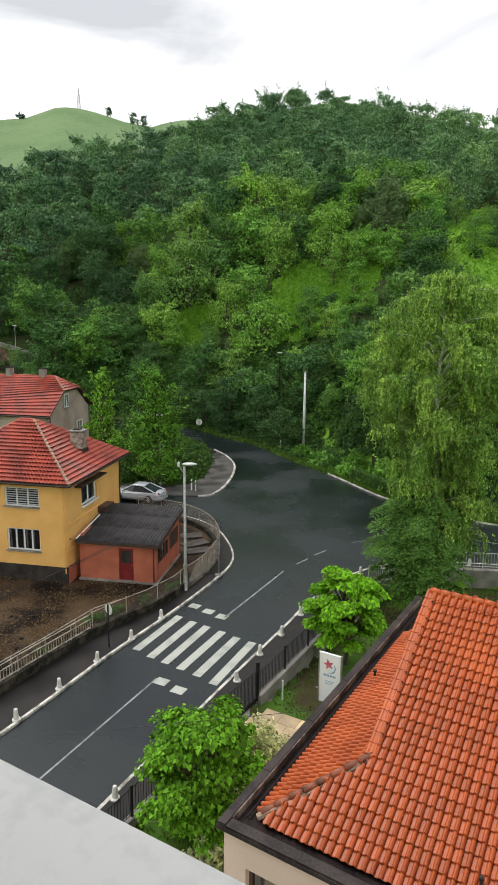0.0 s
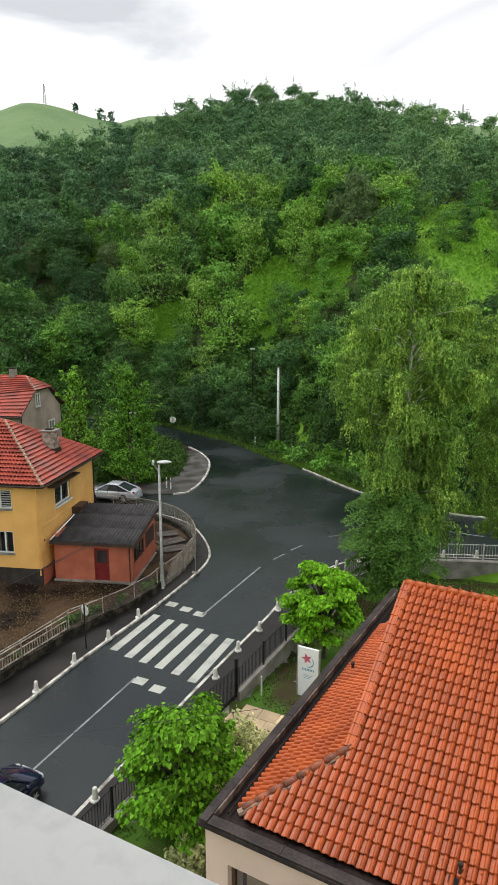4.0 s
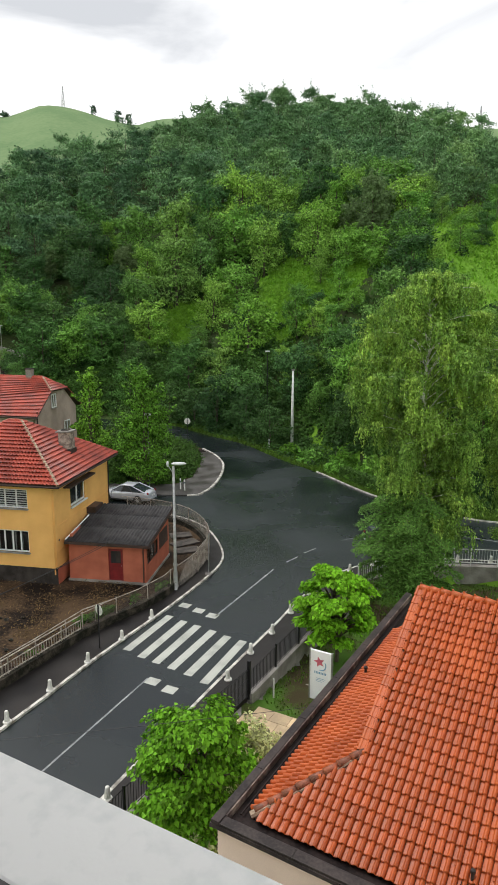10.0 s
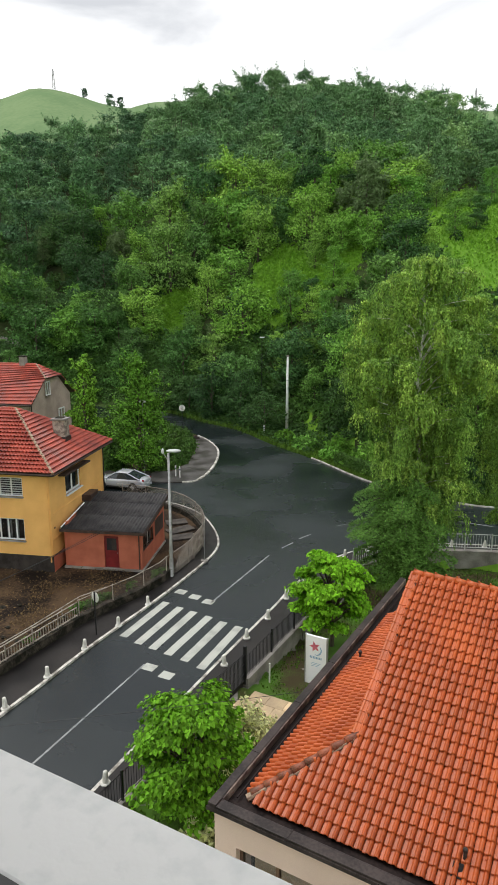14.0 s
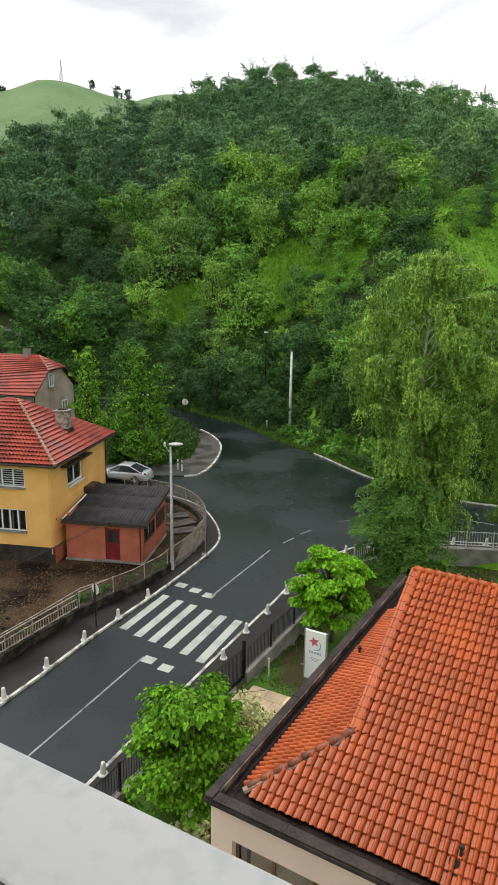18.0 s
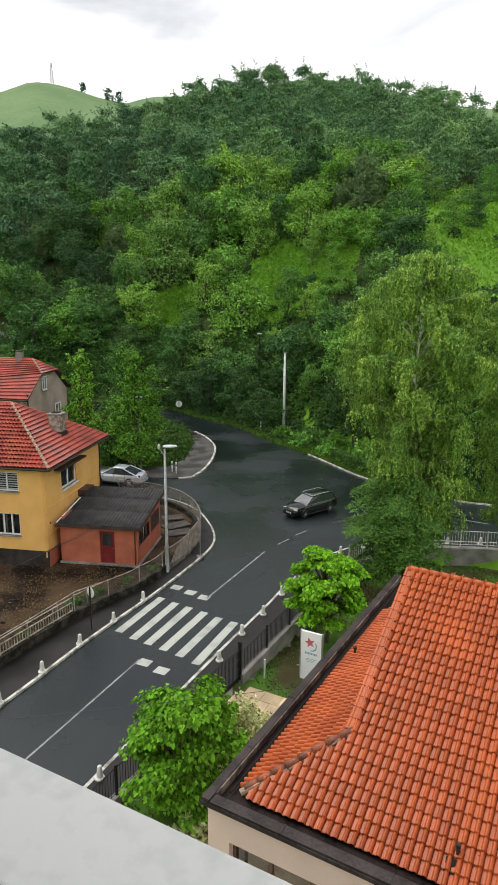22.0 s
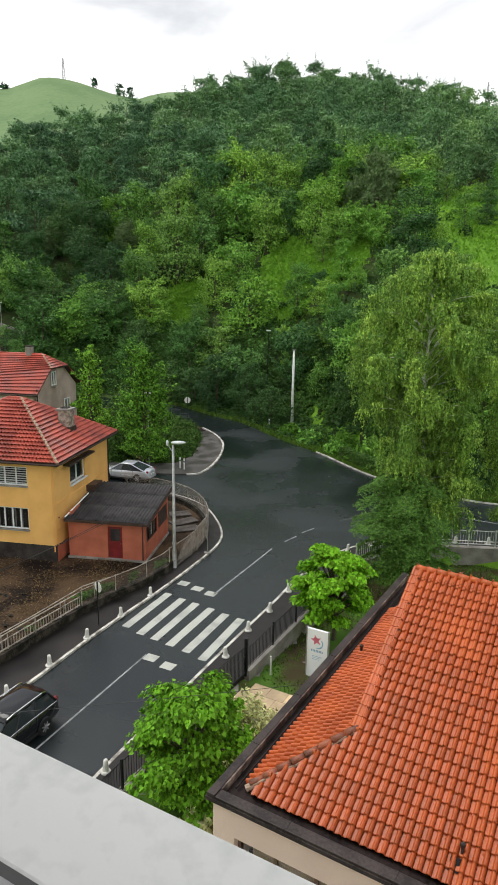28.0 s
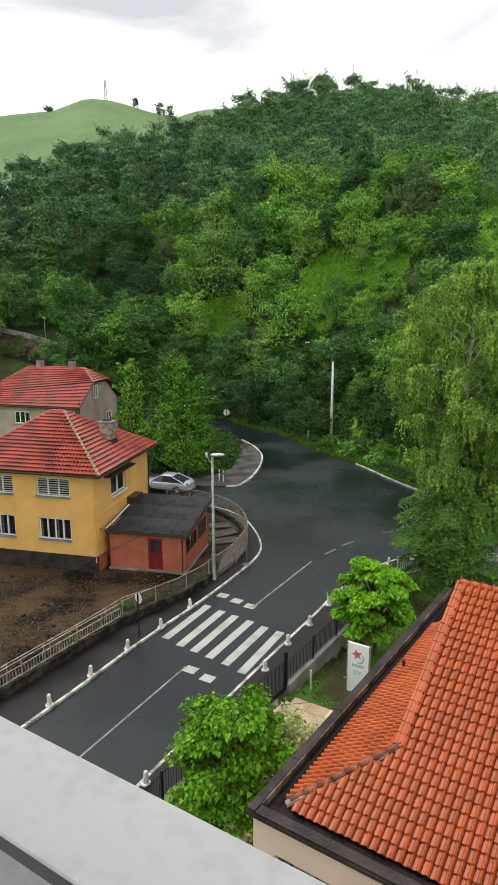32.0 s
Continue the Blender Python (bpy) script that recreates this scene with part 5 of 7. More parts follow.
def grey_house():
    h = thing("grey_house", "older grey rendered house with red half-hipped roof", "house", pose(-19.0, 60.6, 0, 0, 0, -13))
    W2, D, E = 10.6, 8.0, 6.1
    bm = bmesh.new()
    holed_wall(bm, -W2, 0, 0, E, 0, 0.3, [(-7.0, -5.2, 4.25, 5.5)])
    part("wall", bm, GREYWALL, h)
    window_unit(h, Matrix.Translation((-7.0, 0, 4.25)), 1.8, 1.25, 3, "")
    bm = bmesh.new()
    v = [bm.verts.new(p) for p in ((0, 0, 0), (0, D, 0), (0, D, E), (0, D * 0.7, 8.1), (0, D * 0.3, 8.1), (0, 0, E))]
    r = bmesh.ops.extrude_face_region(bm, geom=[bm.faces.new(v)])
    for g in r["geom"]:
        if isinstance(g, bmesh.types.BMVert):
            g.co.x -= 0.3
    part("gable_wall", bm, GREYWALL, h)
    part("wall", B(-W2, -W2 + 0.3, 0.3, D, 0, E), GREYWALL, h)
    part("wall", B(-W2 + 0.3, -0.3, D - 0.3, D, 0, E), GREYWALL, h)
    window_unit(h, pose(0.11, D * 0.36, 6.5, 0, 0, 90), 0.9, 1.35, 2, "", depth=0.0)
    window_unit(h, pose(0.11, D * 0.65, 3.6, 0, 0, 90), 1.2, 1.3, 2, "", depth=0.0)
    rng = random.Random(6)
    o = 0.45
    rz = 9.35
    a0, a1 = (-W2 - o, -o, E), (o, -o, E)
    b0, b1 = (-W2 - o, D + o, E), (o, D + o, E)
    t0, t1 = (-7.65, D / 2, rz), (-1.3, D / 2, rz)
    k = 1 - 0.36
    j0, j1 = Vector(a1).lerp(Vector((o, D / 2, rz)), k), Vector(b1).lerp(Vector((o, D / 2, rz)), k)
    m0, m1 = Vector(a0).lerp(Vector((-W2 - o, D / 2, rz)), 0.3), Vector(b0).lerp(Vector((-W2 - o, D / 2, rz)), 0.3)
    for q in ((a0, a1, j0, m0), (m0, j0, t1, t0), (b1, b0, m1, j1), (j1, m1, t0, t1), (j0, j1, t1, t1), (m1, m0, t0, t0)):
        v, f = tiled_slope(*q, 0.34, 0.25, rng)
        tagged(quick("roof_tiles", v, f, TILE_OLD, h), "red clay roof tiles", kind="stuff")
    bm = bmesh.new()
    P = {n2: bm.verts.new(Vector(p) - Vector((0, 0, 0.04))) for n2, p in dict(a0=a0, a1=a1, b0=b0, b1=b1, j0=j0, j1=j1, m0=m0, m1=m1, t0=t0, t1=t1).items()}
    for q in (("a0", "a1", "j0", "m0"), ("m0", "j0", "t1", "t0"), ("b1", "b0", "m1", "j1"), ("j1", "m1", "t0", "t1"), ("j0", "j1", "t1"), ("m1", "m0", "t0")):
        bm.faces.new([P[i] for i in q])
    part("roof_deck", bm, DARKWOOD, h)
    roof_caps(h, j0, t1, MORTAR, 0.09)
    roof_caps(h, t1, t0, TILE_OLD, 0.1)
    bm = bmesh.new()
    tube(bm, [(-W2 - o, -o - 0.05, E - 0.05), (o, -o - 0.05, E - 0.05)], 0.08, 6)
    part("eave_gutter", bm, DARKWOOD, h)
    for x in (-2.95, -6.6):
        ch = part("chimney", B(x, x + 0.55, D / 2 - 0.3, D / 2 + 0.3, rz - 0.3, rz + 0.75), CONCRETE, h, "short grey chimney")
        part("chimney_cap", B(x - 0.07, x + 0.62, D / 2 - 0.37, D / 2 + 0.37, rz + 0.75, rz + 0.83), MOSSY, ch)
    p = part("roof_mast", T([(0.3, -0.2, 4.0), (0.3, -0.2, 6.6)], 0.05, 6), BLACK_IRON, h)


yellow_house()
shed()
grey_house()


# ---- yard, walls, fences ----
def yard():
    pts = [(-19.5, 9.0)] + WALL_LEFT[1:] + FENCE_CURVE[1:-2] + [(-9, 50.2), (-30, 53), (-46, 40), (-32, 12)]
    bm = bmesh.new()
    bm.faces.new([bm.verts.new((x, y, -0.02)) for x, y in pts])
    bmesh.ops.triangulate(bm, faces=bm.faces[:])
    solo("yard", bm, SOIL, "bare wet brown soil of the yard", "yard", kind="structure")
    # clods, dead stalks and weeds
    rng, nr = random.Random(8), np.random.default_rng(8)
    cs, nn = [], []
    for i in range(20000):
        u = rng.random()
        x, y = rng.uniform(-22, -6), rng.uniform(24, 37.5)
        d = (x + 11.35) * 0.878 - (y - 23.7) * 0.48
        if d > -0.6 or (y > 37 - (x + 10.9) * 0.35 - 0.4 and x < -10):
            continue
        if noise.noise(Vector((x * 0.35, y * 0.35, 2))) < 0.02 and rng.random() < 0.8:
            continue
        cs.append((x, y, 0.02 + rng.random() * 0.08))
        nn.append((rng.uniform(-1, 1), rng.uniform(-1, 1), 0.9))
    v = leaf_quads(np.array(cs), np.array(nn), 0.055, nr, aspect=2.6)
    tagged(new("dry_weeds", quad_mesh("dry_weeds", v, DRY_GRASS)), "dry brown weeds on the bare yard", "weeds", kind="stuff")
    cs, nn = [], []
    for i in range(2600):
        t = rng.random()
        seg = rng.choice([((-9.3, 27.9), (-8.0, 30.5)), ((-8.0, 30.6), (-6.0, 33.2)), ((-8.0, 30.6), (-6.0, 33.2)), ((-6.0, 33.2), (-3.9, 35.6))])
        x, y = seg[0][0] + (seg[1][0] - seg[0][0]) * t, seg[0][1] + (seg[1][1] - seg[0][1]) * t
        x, y = x + rng.gauss(-0.25, 0.18), y + rng.gauss(0.12, 0.1)
        if noise.noise(Vector((x * 0.8, y * 0.8, 5))) < 0.12:
            continue
        cs.append((x, y, 0.3 + rng.random() * 0.35))
        nn.append((rng.uniform(-1, 1), rng.uniform(-1, 1), 0.8))
    v = leaf_quads(np.array(cs), np.array(nn), 0.11, nr, aspect=1.8)
    tagged(new("wall_weeds", quad_mesh("wall_weeds", v, LEAF_DEEP)), "green weeds along the old wall", "weeds", kind="stuff")
    # low stone pieces
    for i in range(26):
        x, y = rng.uniform(-17, -8.5), rng.uniform(26, 36)
        if (x + 11.35) * 0.878 - (y - 23.7) * 0.48 > -0.8:
            continue
        bm = bmesh.new()
        bmesh.ops.create_icosphere(bm, subdivisions=1, radius=rng.uniform(0.06, 0.2))
        for q in bm.verts:
            q.co *= rng.uniform(0.7, 1.2)
            q.co.z *= 0.5
        solo("stone", bm, MOSSY, "rough grey stone lying on the soil", "stone", group="stones in the yard", m=put(x, y, 0.02, rng.uniform(0, 360)))


yard()


def left_wall():
    w = thing("yard_wall", "low mossy concrete wall along the pavement", "wall", kind="structure")
    bm = bmesh.new()
    strip(bm, WALL_LEFT, -0.28, 0.0, -0.2, 0.5)
    part("wall_body", bm, MOSSY, w)
    bm = bmesh.new()
    strip(bm, WALL_LEFT, -0.3, 0.02, 0.5, 0.54)
    part("wall_cap", bm, MOSSY, w)
    # pipe railing with bars on the near stretch
    rail = thing("old_railing", "old grey pipe railing with thin bars on the low wall", "railing")
    line = WALL_LEFT[:4]
    off = [(x - 0.12, y + 0.06) for x, y in line]
    for z in (0.62, 1.04, 1.3):
        part("rail", T([(x, y, z) for x, y in off], 0.03, 6), OLD_RAIL, rail)
    for x, y, a in along(off, 0.16):
        part("bar", T([(x, y, 0.56), (x, y, 1.04)], 0.021, 5), OLD_RAIL, rail)
    for x, y, a in along(off, 1.6, 0.3):
        part("post", T([(x, y, 0.5), (x, y, 1.32)], 0.03, 6), OLD_RAIL, rail)
    # second pipe railing farther in, above the bank
    inner = thing("inner_pipe_rail", "thin grey pipe handrail behind the wall", "railing")
    pts = [(-13.4, 20.6), (-10.5, 26.0), (-9.5, 27.8), (-7.9, 31.0), (-6.75, 32.05)]
    part("rail", T([(x, y, 1.15) for x, y in pts], 0.028, 6), OLD_RAIL, inner)
    for x, y, a in along(pts, 2.0, 0.4):
        part("post", T([(x, y, -0.1), (x, y, 1.15)], 0.025, 6), OLD_RAIL, inner)
    # return wall beside the yard entrance
    side = thing("side_railing", "short weathered fence at the yard corner", "fence")
    sp = [(-11.6, 23.6), (-13.2, 25.6), (-15.5, 28.5)]
    bm = bmesh.new()
    strip(bm, sp, -0.05, 0.05, 0.1, 1.0)
    part("fence_panel", bm, MOSSY, side)
    part("rail", T([(x, y, 1.05) for x, y in sp], 0.03, 6), OLD_RAIL, side)


def mesh_fence(name, pts, z0, h, label, post_step, cell=0.11, wire=0.006, metal=RUSTY_WIRE):
    f = thing(name, label, "fence")
    bm = bmesh.new()
    cum, total = [0.0], 0.0
    for a, b in zip(pts, pts[1:]):
        total += math.hypot(b[0] - a[0], b[1] - a[1])
        cum.append(total)

    def at(s):
        s = min(max(s, 0), total)
        for i in range(len(pts) - 1):
            if s <= cum[i + 1]:
                t = (s - cum[i]) / max(cum[i + 1] - cum[i], 1e-6)
                return pts[i][0] + (pts[i + 1][0] - pts[i][0]) * t, pts[i][1] + (pts[i + 1][1] - pts[i][1]) * t
        return pts[-1]
    n = int((total + h) / cell)
    for i in range(n):
        s0 = i * cell - h
        for sg in (1, -1):
            a, b = (s0, s0 + h) if sg > 0 else (s0 + h, s0)
            z_a, z_b = z0, z0 + h
            if min(a, b) < 0 or max(a, b) > total:
                continue
            (xa, ya), (xb, yb), (xm, ym) = at(a), at(b), at((a + b) / 2)
            tube(bm, [(xa, ya, z_a), (xm, ym, (z_a + z_b) / 2), (xb, yb, z_b)], wire, 3, caps=False)
    part("wire_mesh", bm, metal, f, "grey chain-link mesh")
    part("top_rail", T([(x, y, z0 + h) for x, y in pts], 0.02, 6), OLD_RAIL, f)
    for x, y, a in along(pts, post_step, 0.1):
        part("post", T([(x, y, -0.1), (x, y, z0 + h + 0.06)], 0.03, 6), OLD_RAIL, f)


left_wall()
mesh_fence("chain_link_fence", [(x - 0.1, y + 0.06) for x, y in WALL_LEFT[3:]], 0.52, 0.85, "sagging chain-link fence on the low wall", 2.2)
mesh_fence("corner_mesh_fence", FENCE_CURVE, 0.1, 1.35, "grey mesh fence round the street corner", 2.0, 0.12, 0.007, OLD_RAIL)


def corner_wall():
    bm = bmesh.new()
    strip(bm, FENCE_CURVE, -0.22, -0.02, -0.2, 0.35)
    solo("corner_kerb_wall", bm, MOSSY, "mossy low concrete wall under the mesh fence", "wall", kind="structure")
    # slabs and timber lying behind the fence
    for x, y, a, w in ((-3.6, 42.2, 20, 1.6), (-3.9, 43.6, 35, 1.9), (-4.3, 45.2, 15, 1.5)):
        bm = bmesh.new()
        box(bm, -w / 2, w / 2, -0.5, 0.5, 0, 0.1, bevel=0.02)
        solo("concrete_slab", bm, OLD_SLAB, "grey mossy concrete slab lying behind the fence", "slab", group="slabs behind the fence", m=put(x, y, 0.0, a))


corner_wall()


def corner_gate():
    g = thing("wire_gate", "old grey wire gate in the corner fence", "gate")
    a, b = Vector((-2.62, 38.3, 0)), Vector((-2.14, 40.3, 0))
    for p in (a, b):
        part("gate_post", T([(p.x, p.y, 0.1), (p.x, p.y, 1.75)], 0.035, 6), OLD_RAIL, g)
    for z in (0.42, 1.05, 1.62):
        part("gate_rail", T([(a.x, a.y, z), (b.x, b.y, z)], 0.018, 5), OLD_RAIL, g)
    for i in range(1, 22):
        p = a.lerp(b, i / 22)
        part("wire", T([(p.x, p.y, 0.42), (p.x, p.y, 1.62)], 0.008, 4), OLD_RAIL, g)


corner_gate()


def black_fence():
    f = thing("black_iron_fence", "black painted iron fence with slim bars", "fence")
    base = bmesh.new()
    line = FENCE_RIGHT[2:]
    strip(base, line, 0.0, 0.24, -1.0, 0.28)
    part("base_wall", base, CONCRETE, f, "pale concrete base wall")
    mid = [(x + 0.1, y - 0.06) for x, y in line]

    def panel(owner, a, b, z0, z1, step, posts=True):
        part("rail", T([(a[0], a[1], z0), (b[0], b[1], z0)], 0.018, 4), BLACK_IRON, owner)
        part("rail", T([(a[0], a[1], z1), (b[0], b[1], z1)], 0.018, 4), BLACK_IRON, owner)
        for x, y, q in along([a, b], step, step / 2):
            part("bar", T([(x, y, z0), (x, y, z1 + 0.02)], 0.009, 4), BLACK_IRON, owner)
    pts = along(mid, 2.42)
    for p, q in zip(pts, pts[1:]):
        panel(f, p[:2], q[:2], 0.36, 1.3, 0.13)
    for x, y, a in pts:
        part("post", B(-0.035, 0.035, -0.035, 0.035, 0.28, 1.42, m=put(x, y, 0, math.degrees(a))), BLACK_IRON, f)
    # gate and its tall post
    g = thing("iron_gate", "black iron sliding gate with dense bars", "gate")
    a, b = (-1.1, 22.75), (0.3, 24.9)
    part("gate_post", B(-0.06, 0.06, -0.06, 0.06, 0.0, 1.75, m=put(0.34, 24.95, 0, 60)), BLACK_IRON, g)
    for z in (0.18, 0.5, 0.95, 1.35):
        part("gate_rail", T([(a[0], a[1], z), (b[0], b[1], z)], 0.025, 4), BLACK_IRON, g)
    for x, y, q in along([a, b], 0.1, 0.05):
        part("gate_bar", T([(x, y, 0.15), (x, y, 1.42)], 0.012, 4), BLACK_IRON, g)
    n = thing("near_iron_fence", "black iron fence beside the leafy tree", "fence")
    line2 = [(-6.2, 14.1), (-1.2, 22.6)]
    bm = bmesh.new()
    strip(bm, line2, 0.0, 0.22, -0.4, 0.25)
    part("base_wall", bm, CONCRETE, n, "pale concrete base wall")
    pts = along([(x + 0.1, y - 0.06) for x, y in line2], 2.4)
    for p, q in zip(pts, pts[1:]):
        panel(n, p[:2], q[:2], 0.33, 1.25, 0.13)
    for x, y, q in pts:
        part("post", B(-0.035, 0.035, -0.035, 0.035, 0.25, 1.36, m=put(x, y, 0, math.degrees(q))), BLACK_IRON, n)


black_fence()


def far_railing():
    w = thing("bank_wall", "stained concrete retaining wall under the railing", "wall", kind="structure")
    bm = bmesh.new()
    strip(bm, [p for p in RAILING if p[0] < 43], 0.0, 0.3, -1.6, 0.04)
    part("wall_body", bm, CONCRETE, w)
    bm = bmesh.new()
    strip(bm, [p for p in RAILING if p[0] < 43], -0.06, 0.36, 0.04, 0.14)
    part("wall_cap", bm, CONCRETE, w)
    bm = bmesh.new()
    strip(bm, FENCE_RIGHT[3:], 0.05, 0.3, -1.6, 0.1)
    part("wall_body", bm, CONCRETE, w)
    r = thing("steel_railing", "galvanised steel railing with upright bars", "railing")
    pts = [(x + 0.02, y - 0.12) for x, y in RAILING if x < 27]
    for z in (0.32, 1.2):
        part("rail", T([(x, y, z) for x, y in pts], 0.026, 6), RAIL_GREY, r)
    for x, y, a in along(pts, 0.17, 0.08):
        part("bar", T([(x, y, 0.3), (x, y, 1.2)], 0.012, 5), RAIL_GREY, r)
    for x, y, a in along(pts, 1.65, 0.0):
        part("post", T([(x, y, 0.1), (x, y, 1.28)], 0.04, 6), RAIL_GREY, r)


far_railing()


def bollards():
    b = thing("bollard", "white-painted concrete bollard on a round foot", "bollard", group="bollards along the kerbs")
    bm = bmesh.new()
    lathe(bm, [(0.17, 0.0), (0.17, 0.05), (0.14, 0.08)], 16)
    part("foot", bm, BOLLARD, b, smooth=False)
    bm = bmesh.new()
    lathe(bm, [(0.11, 0.07), (0.105, 0.12), (0.08, 0.42), (0.075, 0.47), (0.045, 0.5)], 16)
    part("shaft", bm, BOLLARD, b, smooth=True)
    spots = [(-12.4, 16.7), (-11.3, 18.9), (-10.2, 21.1), (-9.13, 23.27), (-8.08, 25.47), (-7.0, 27.74), (-5.81, 29.86), (-4.65, 32.12),
             (-4.4, 19.1), (-3.1, 21.5), (-0.55, 26.25), (0.47, 28.54), (1.56, 30.47), (2.67, 32.71), (3.95, 35.0), (5.3, 37.0), (6.74, 38.35), (8.35, 39.35), (13.95, 40.0), (16.0, 39.75), (18.1, 39.35), (20.3, 38.95)]
    for i, (x, y) in enumerate(spots):
        m = pose(x, y, 0.1, (i * 37 % 5) - 2, (i * 23 % 5) - 2, i * 40)
        if i == 0:
            b.matrix_world = m
        else:
            copy_thing(b, m)


bollards()


def street_furniture():
    p = thing("street_lamp", "tall grey steel street lamp with a flat pale head", "lamp", put(-3.75, 35.75, 0.05))
    bm = bmesh.new()
    lathe(bm, [(0.16, 0), (0.16, 0.02), (0.12, 0.04), (0.12, 1.1), (0.095, 1.2), (0.065, 7.35)], 12)
    part("pole", bm, GALV, p, smooth=True)
    part("arm", T([(0, 0, 7.2), (0.05, -0.02, 7.42), (0.25, -0.08, 7.5)], 0.04, 8), GALV, p)
    bm = bmesh.new()
    bmesh.ops.create_uvsphere(bm, u_segments=14, v_segments=8, radius=1.0)
    bmesh.ops.transform(bm, matrix=Matrix.Translation((0.3, -0.08, 7.52)) @ Matrix.Diagonal((0.42, 0.2, 0.09, 1)), verts=bm.verts[:])
    part("lamp_head", bm, LAMP_HEAD, p, "pale flat lamp housing", smooth=True)
    part("bracket", T([(-0.06, 0, 7.0), (-0.3, 0.1, 7.35)], 0.02, 6), GALV, p)
    bm = bmesh.new()
    bmesh.ops.create_uvsphere(bm, u_segments=10, v_segments=6, radius=0.14)
    bmesh.ops.transform(bm, matrix=Matrix.Translation((-0.33, 0.1, 7.45)) @ Matrix.Diagonal((0.6, 0.6, 1.2, 1)), verts=bm.verts[:])
    part("camera_box", bm, LAMP_HEAD, p, smooth=True)
    part("clamp", T([(0, 0, 1.5), (0, 0, 1.62)], 0.13, 12), GALV, p)
    # warning board on a post by the pavement, seen from behind
    def round_sign(x, y, z, deg, r, height, mat_face, label, pole=BLACK_IRON):
        s = thing("road_sign", label, "sign", put(x, y, z, deg))
        part("pole", T([(0, 0, 0), (0, 0, height + 0.02)], 0.035, 8), pole, s)
        bm = bmesh.new()
        tube(bm, [(0, 0.035, height - r), (0, 0.05, height - r)], r, 20)
        part("sign_plate", bm, mat_face, s)
        bm = bmesh.new()
        tube(bm, [(0, 0.052, height - r), (0, 0.058, height - r)], r * 0.8, 20)
        part("sign_face", bm, mat_face, s)
    round_sign(-6.73, 29.05, 0.1, -42, 0.27, 2.2, BOLLARD, "round road sign on a dark pole, turned edge-on")
    round_sign(-6.5, 79.2, 0.05, 5, 0.38, 2.9, BOLLARD, "round road sign on a dark pole by the bend")
    s = thing("signpost", "slim grey signpost on a concrete foot", "post", put(-1.95, 37.95, 0.1))
    part("pole", T([(0, 0, 0.05), (0, 0, 2.6)], 0.03, 8), GALV, s)
    part("foot", B(-0.22, 0.22, -0.16, 0.16, 0, 0.06, bevel=0.015), CONCRETE, s)
    # concrete utility pole by the bank
    u = thing("utility_pole", "pale tapered concrete utility pole", "pole", put(6.06, 76.8, 0.6))
    bm = bmesh.new()
    tube(bm, [(0, 0, -0.8), (0, 0, 8.5)], [0.2, 0.11], 10)
    part("shaft", bm, POLE_CONCRETE, u, smooth=True)
    part("cap", B(-0.17, 0.17, -0.13, 0.13, 8.35, 8.5), CONCRETE, u)
    for z in (2.6, 5.6):
        part("band", T([(0, 0, z), (0, 0, z + 0.06)], 0.19 - z * 0.009, 10), GALV, u)
    # small lamps and posts among the trees
    for x, y, hgt in ((3.4, 85.0, 10.6 - ground_z(3.4, 85.0)), (-40.0, 112.0, 6.5), (-8.35, 58.6, 6.7)):
        z = ground_z(x, y)
        q = thing("path_lamp", "thin dark lamp post among trees", "lamp", put(x, y, z))
        part("pole", T([(0, 0, -0.3), (0, 0, hgt)], [0.07, 0.045], 6), GALV if x < 0 else BLACK_IRON, q)
        part("lamp_head", B(-0.3, 0.3, -0.13, 0.13, hgt, hgt + 0.14, bevel=0.03), LAMP_HEAD, q)
    for x, y in ((3.3, 75.6), (-5.0, 56.9), (-5.4, 57.3)):
        q = thing("marker_post", "short pale marker post at the roadside", "post", put(x, y, 0))
        part("shaft", B(-0.06, 0.06, -0.05, 0.05, -0.2, 1.1, bevel=0.015), POLE_CONCRETE, q)
        part("band", B(-0.063, 0.063, -0.053, 0.053, 0.75, 0.9), SIGN_GREY, q)
    # information board in the garden
    b = thing("information_board", "white upright board with red star emblem", "sign", pose(3.36, 25.2, -0.55, 0, 0, -30))
    part("panel", B(-0.47, 0.47, -0.05, 0.05, 0.05, 2.58, bevel=0.02), SIGN_WHITE, b)
    for x in (-0.49, 0.49):
        part("side_trim", B(x - 0.025, x + 0.025, -0.06, 0.06, 0.0, 2.6), GALV, b)
    bm = bmesh.new()
    pts = []
    for k in range(10):
        r = 0.25 if k % 2 == 0 else 0.11
        a = math.pi / 2 + k * math.pi / 5 + 0.25
        pts.append((r * math.cos(a), r * math.sin(a)))
    vs = [bm.verts.new((-0.06 + x, -0.058, 2.1 + z)) for x, z in pts]
    bm.faces.new(vs)
    part("emblem", bm, SIGN_RED, b, "red star-like emblem")
    bm = bmesh.new()
    arc = [(0.0 + 0.24 * math.cos(a), -0.062, 1.98 + 0.24 * math.sin(a)) for a in [radians(-100 + 14 * i) for i in range(11)]]
    tube(bm, arc, [0.012 + 0.004 * (5 - abs(i - 5)) for i in range(11)], 5)
    part("emblem_arc", bm, SIGN_BLUE, b, "blue swoosh")
    for i in range(8):
        part("bar", B(-0.27 + i * 0.07, -0.23 + i * 0.07, -0.056, -0.05, 1.55, 1.65), SIGN_BLUE, b)
    for i in range(3):
        part("bar", B(-0.2, 0.22 - 0.06 * i, -0.056, -0.05, 1.34 - 0.07 * i, 1.355 - 0.07 * i), SIGN_BLUE, b)
    t = thing("timber_stake", "thin pale stake in the lawn", "stake", put(1.4, 25.4, -0.25))
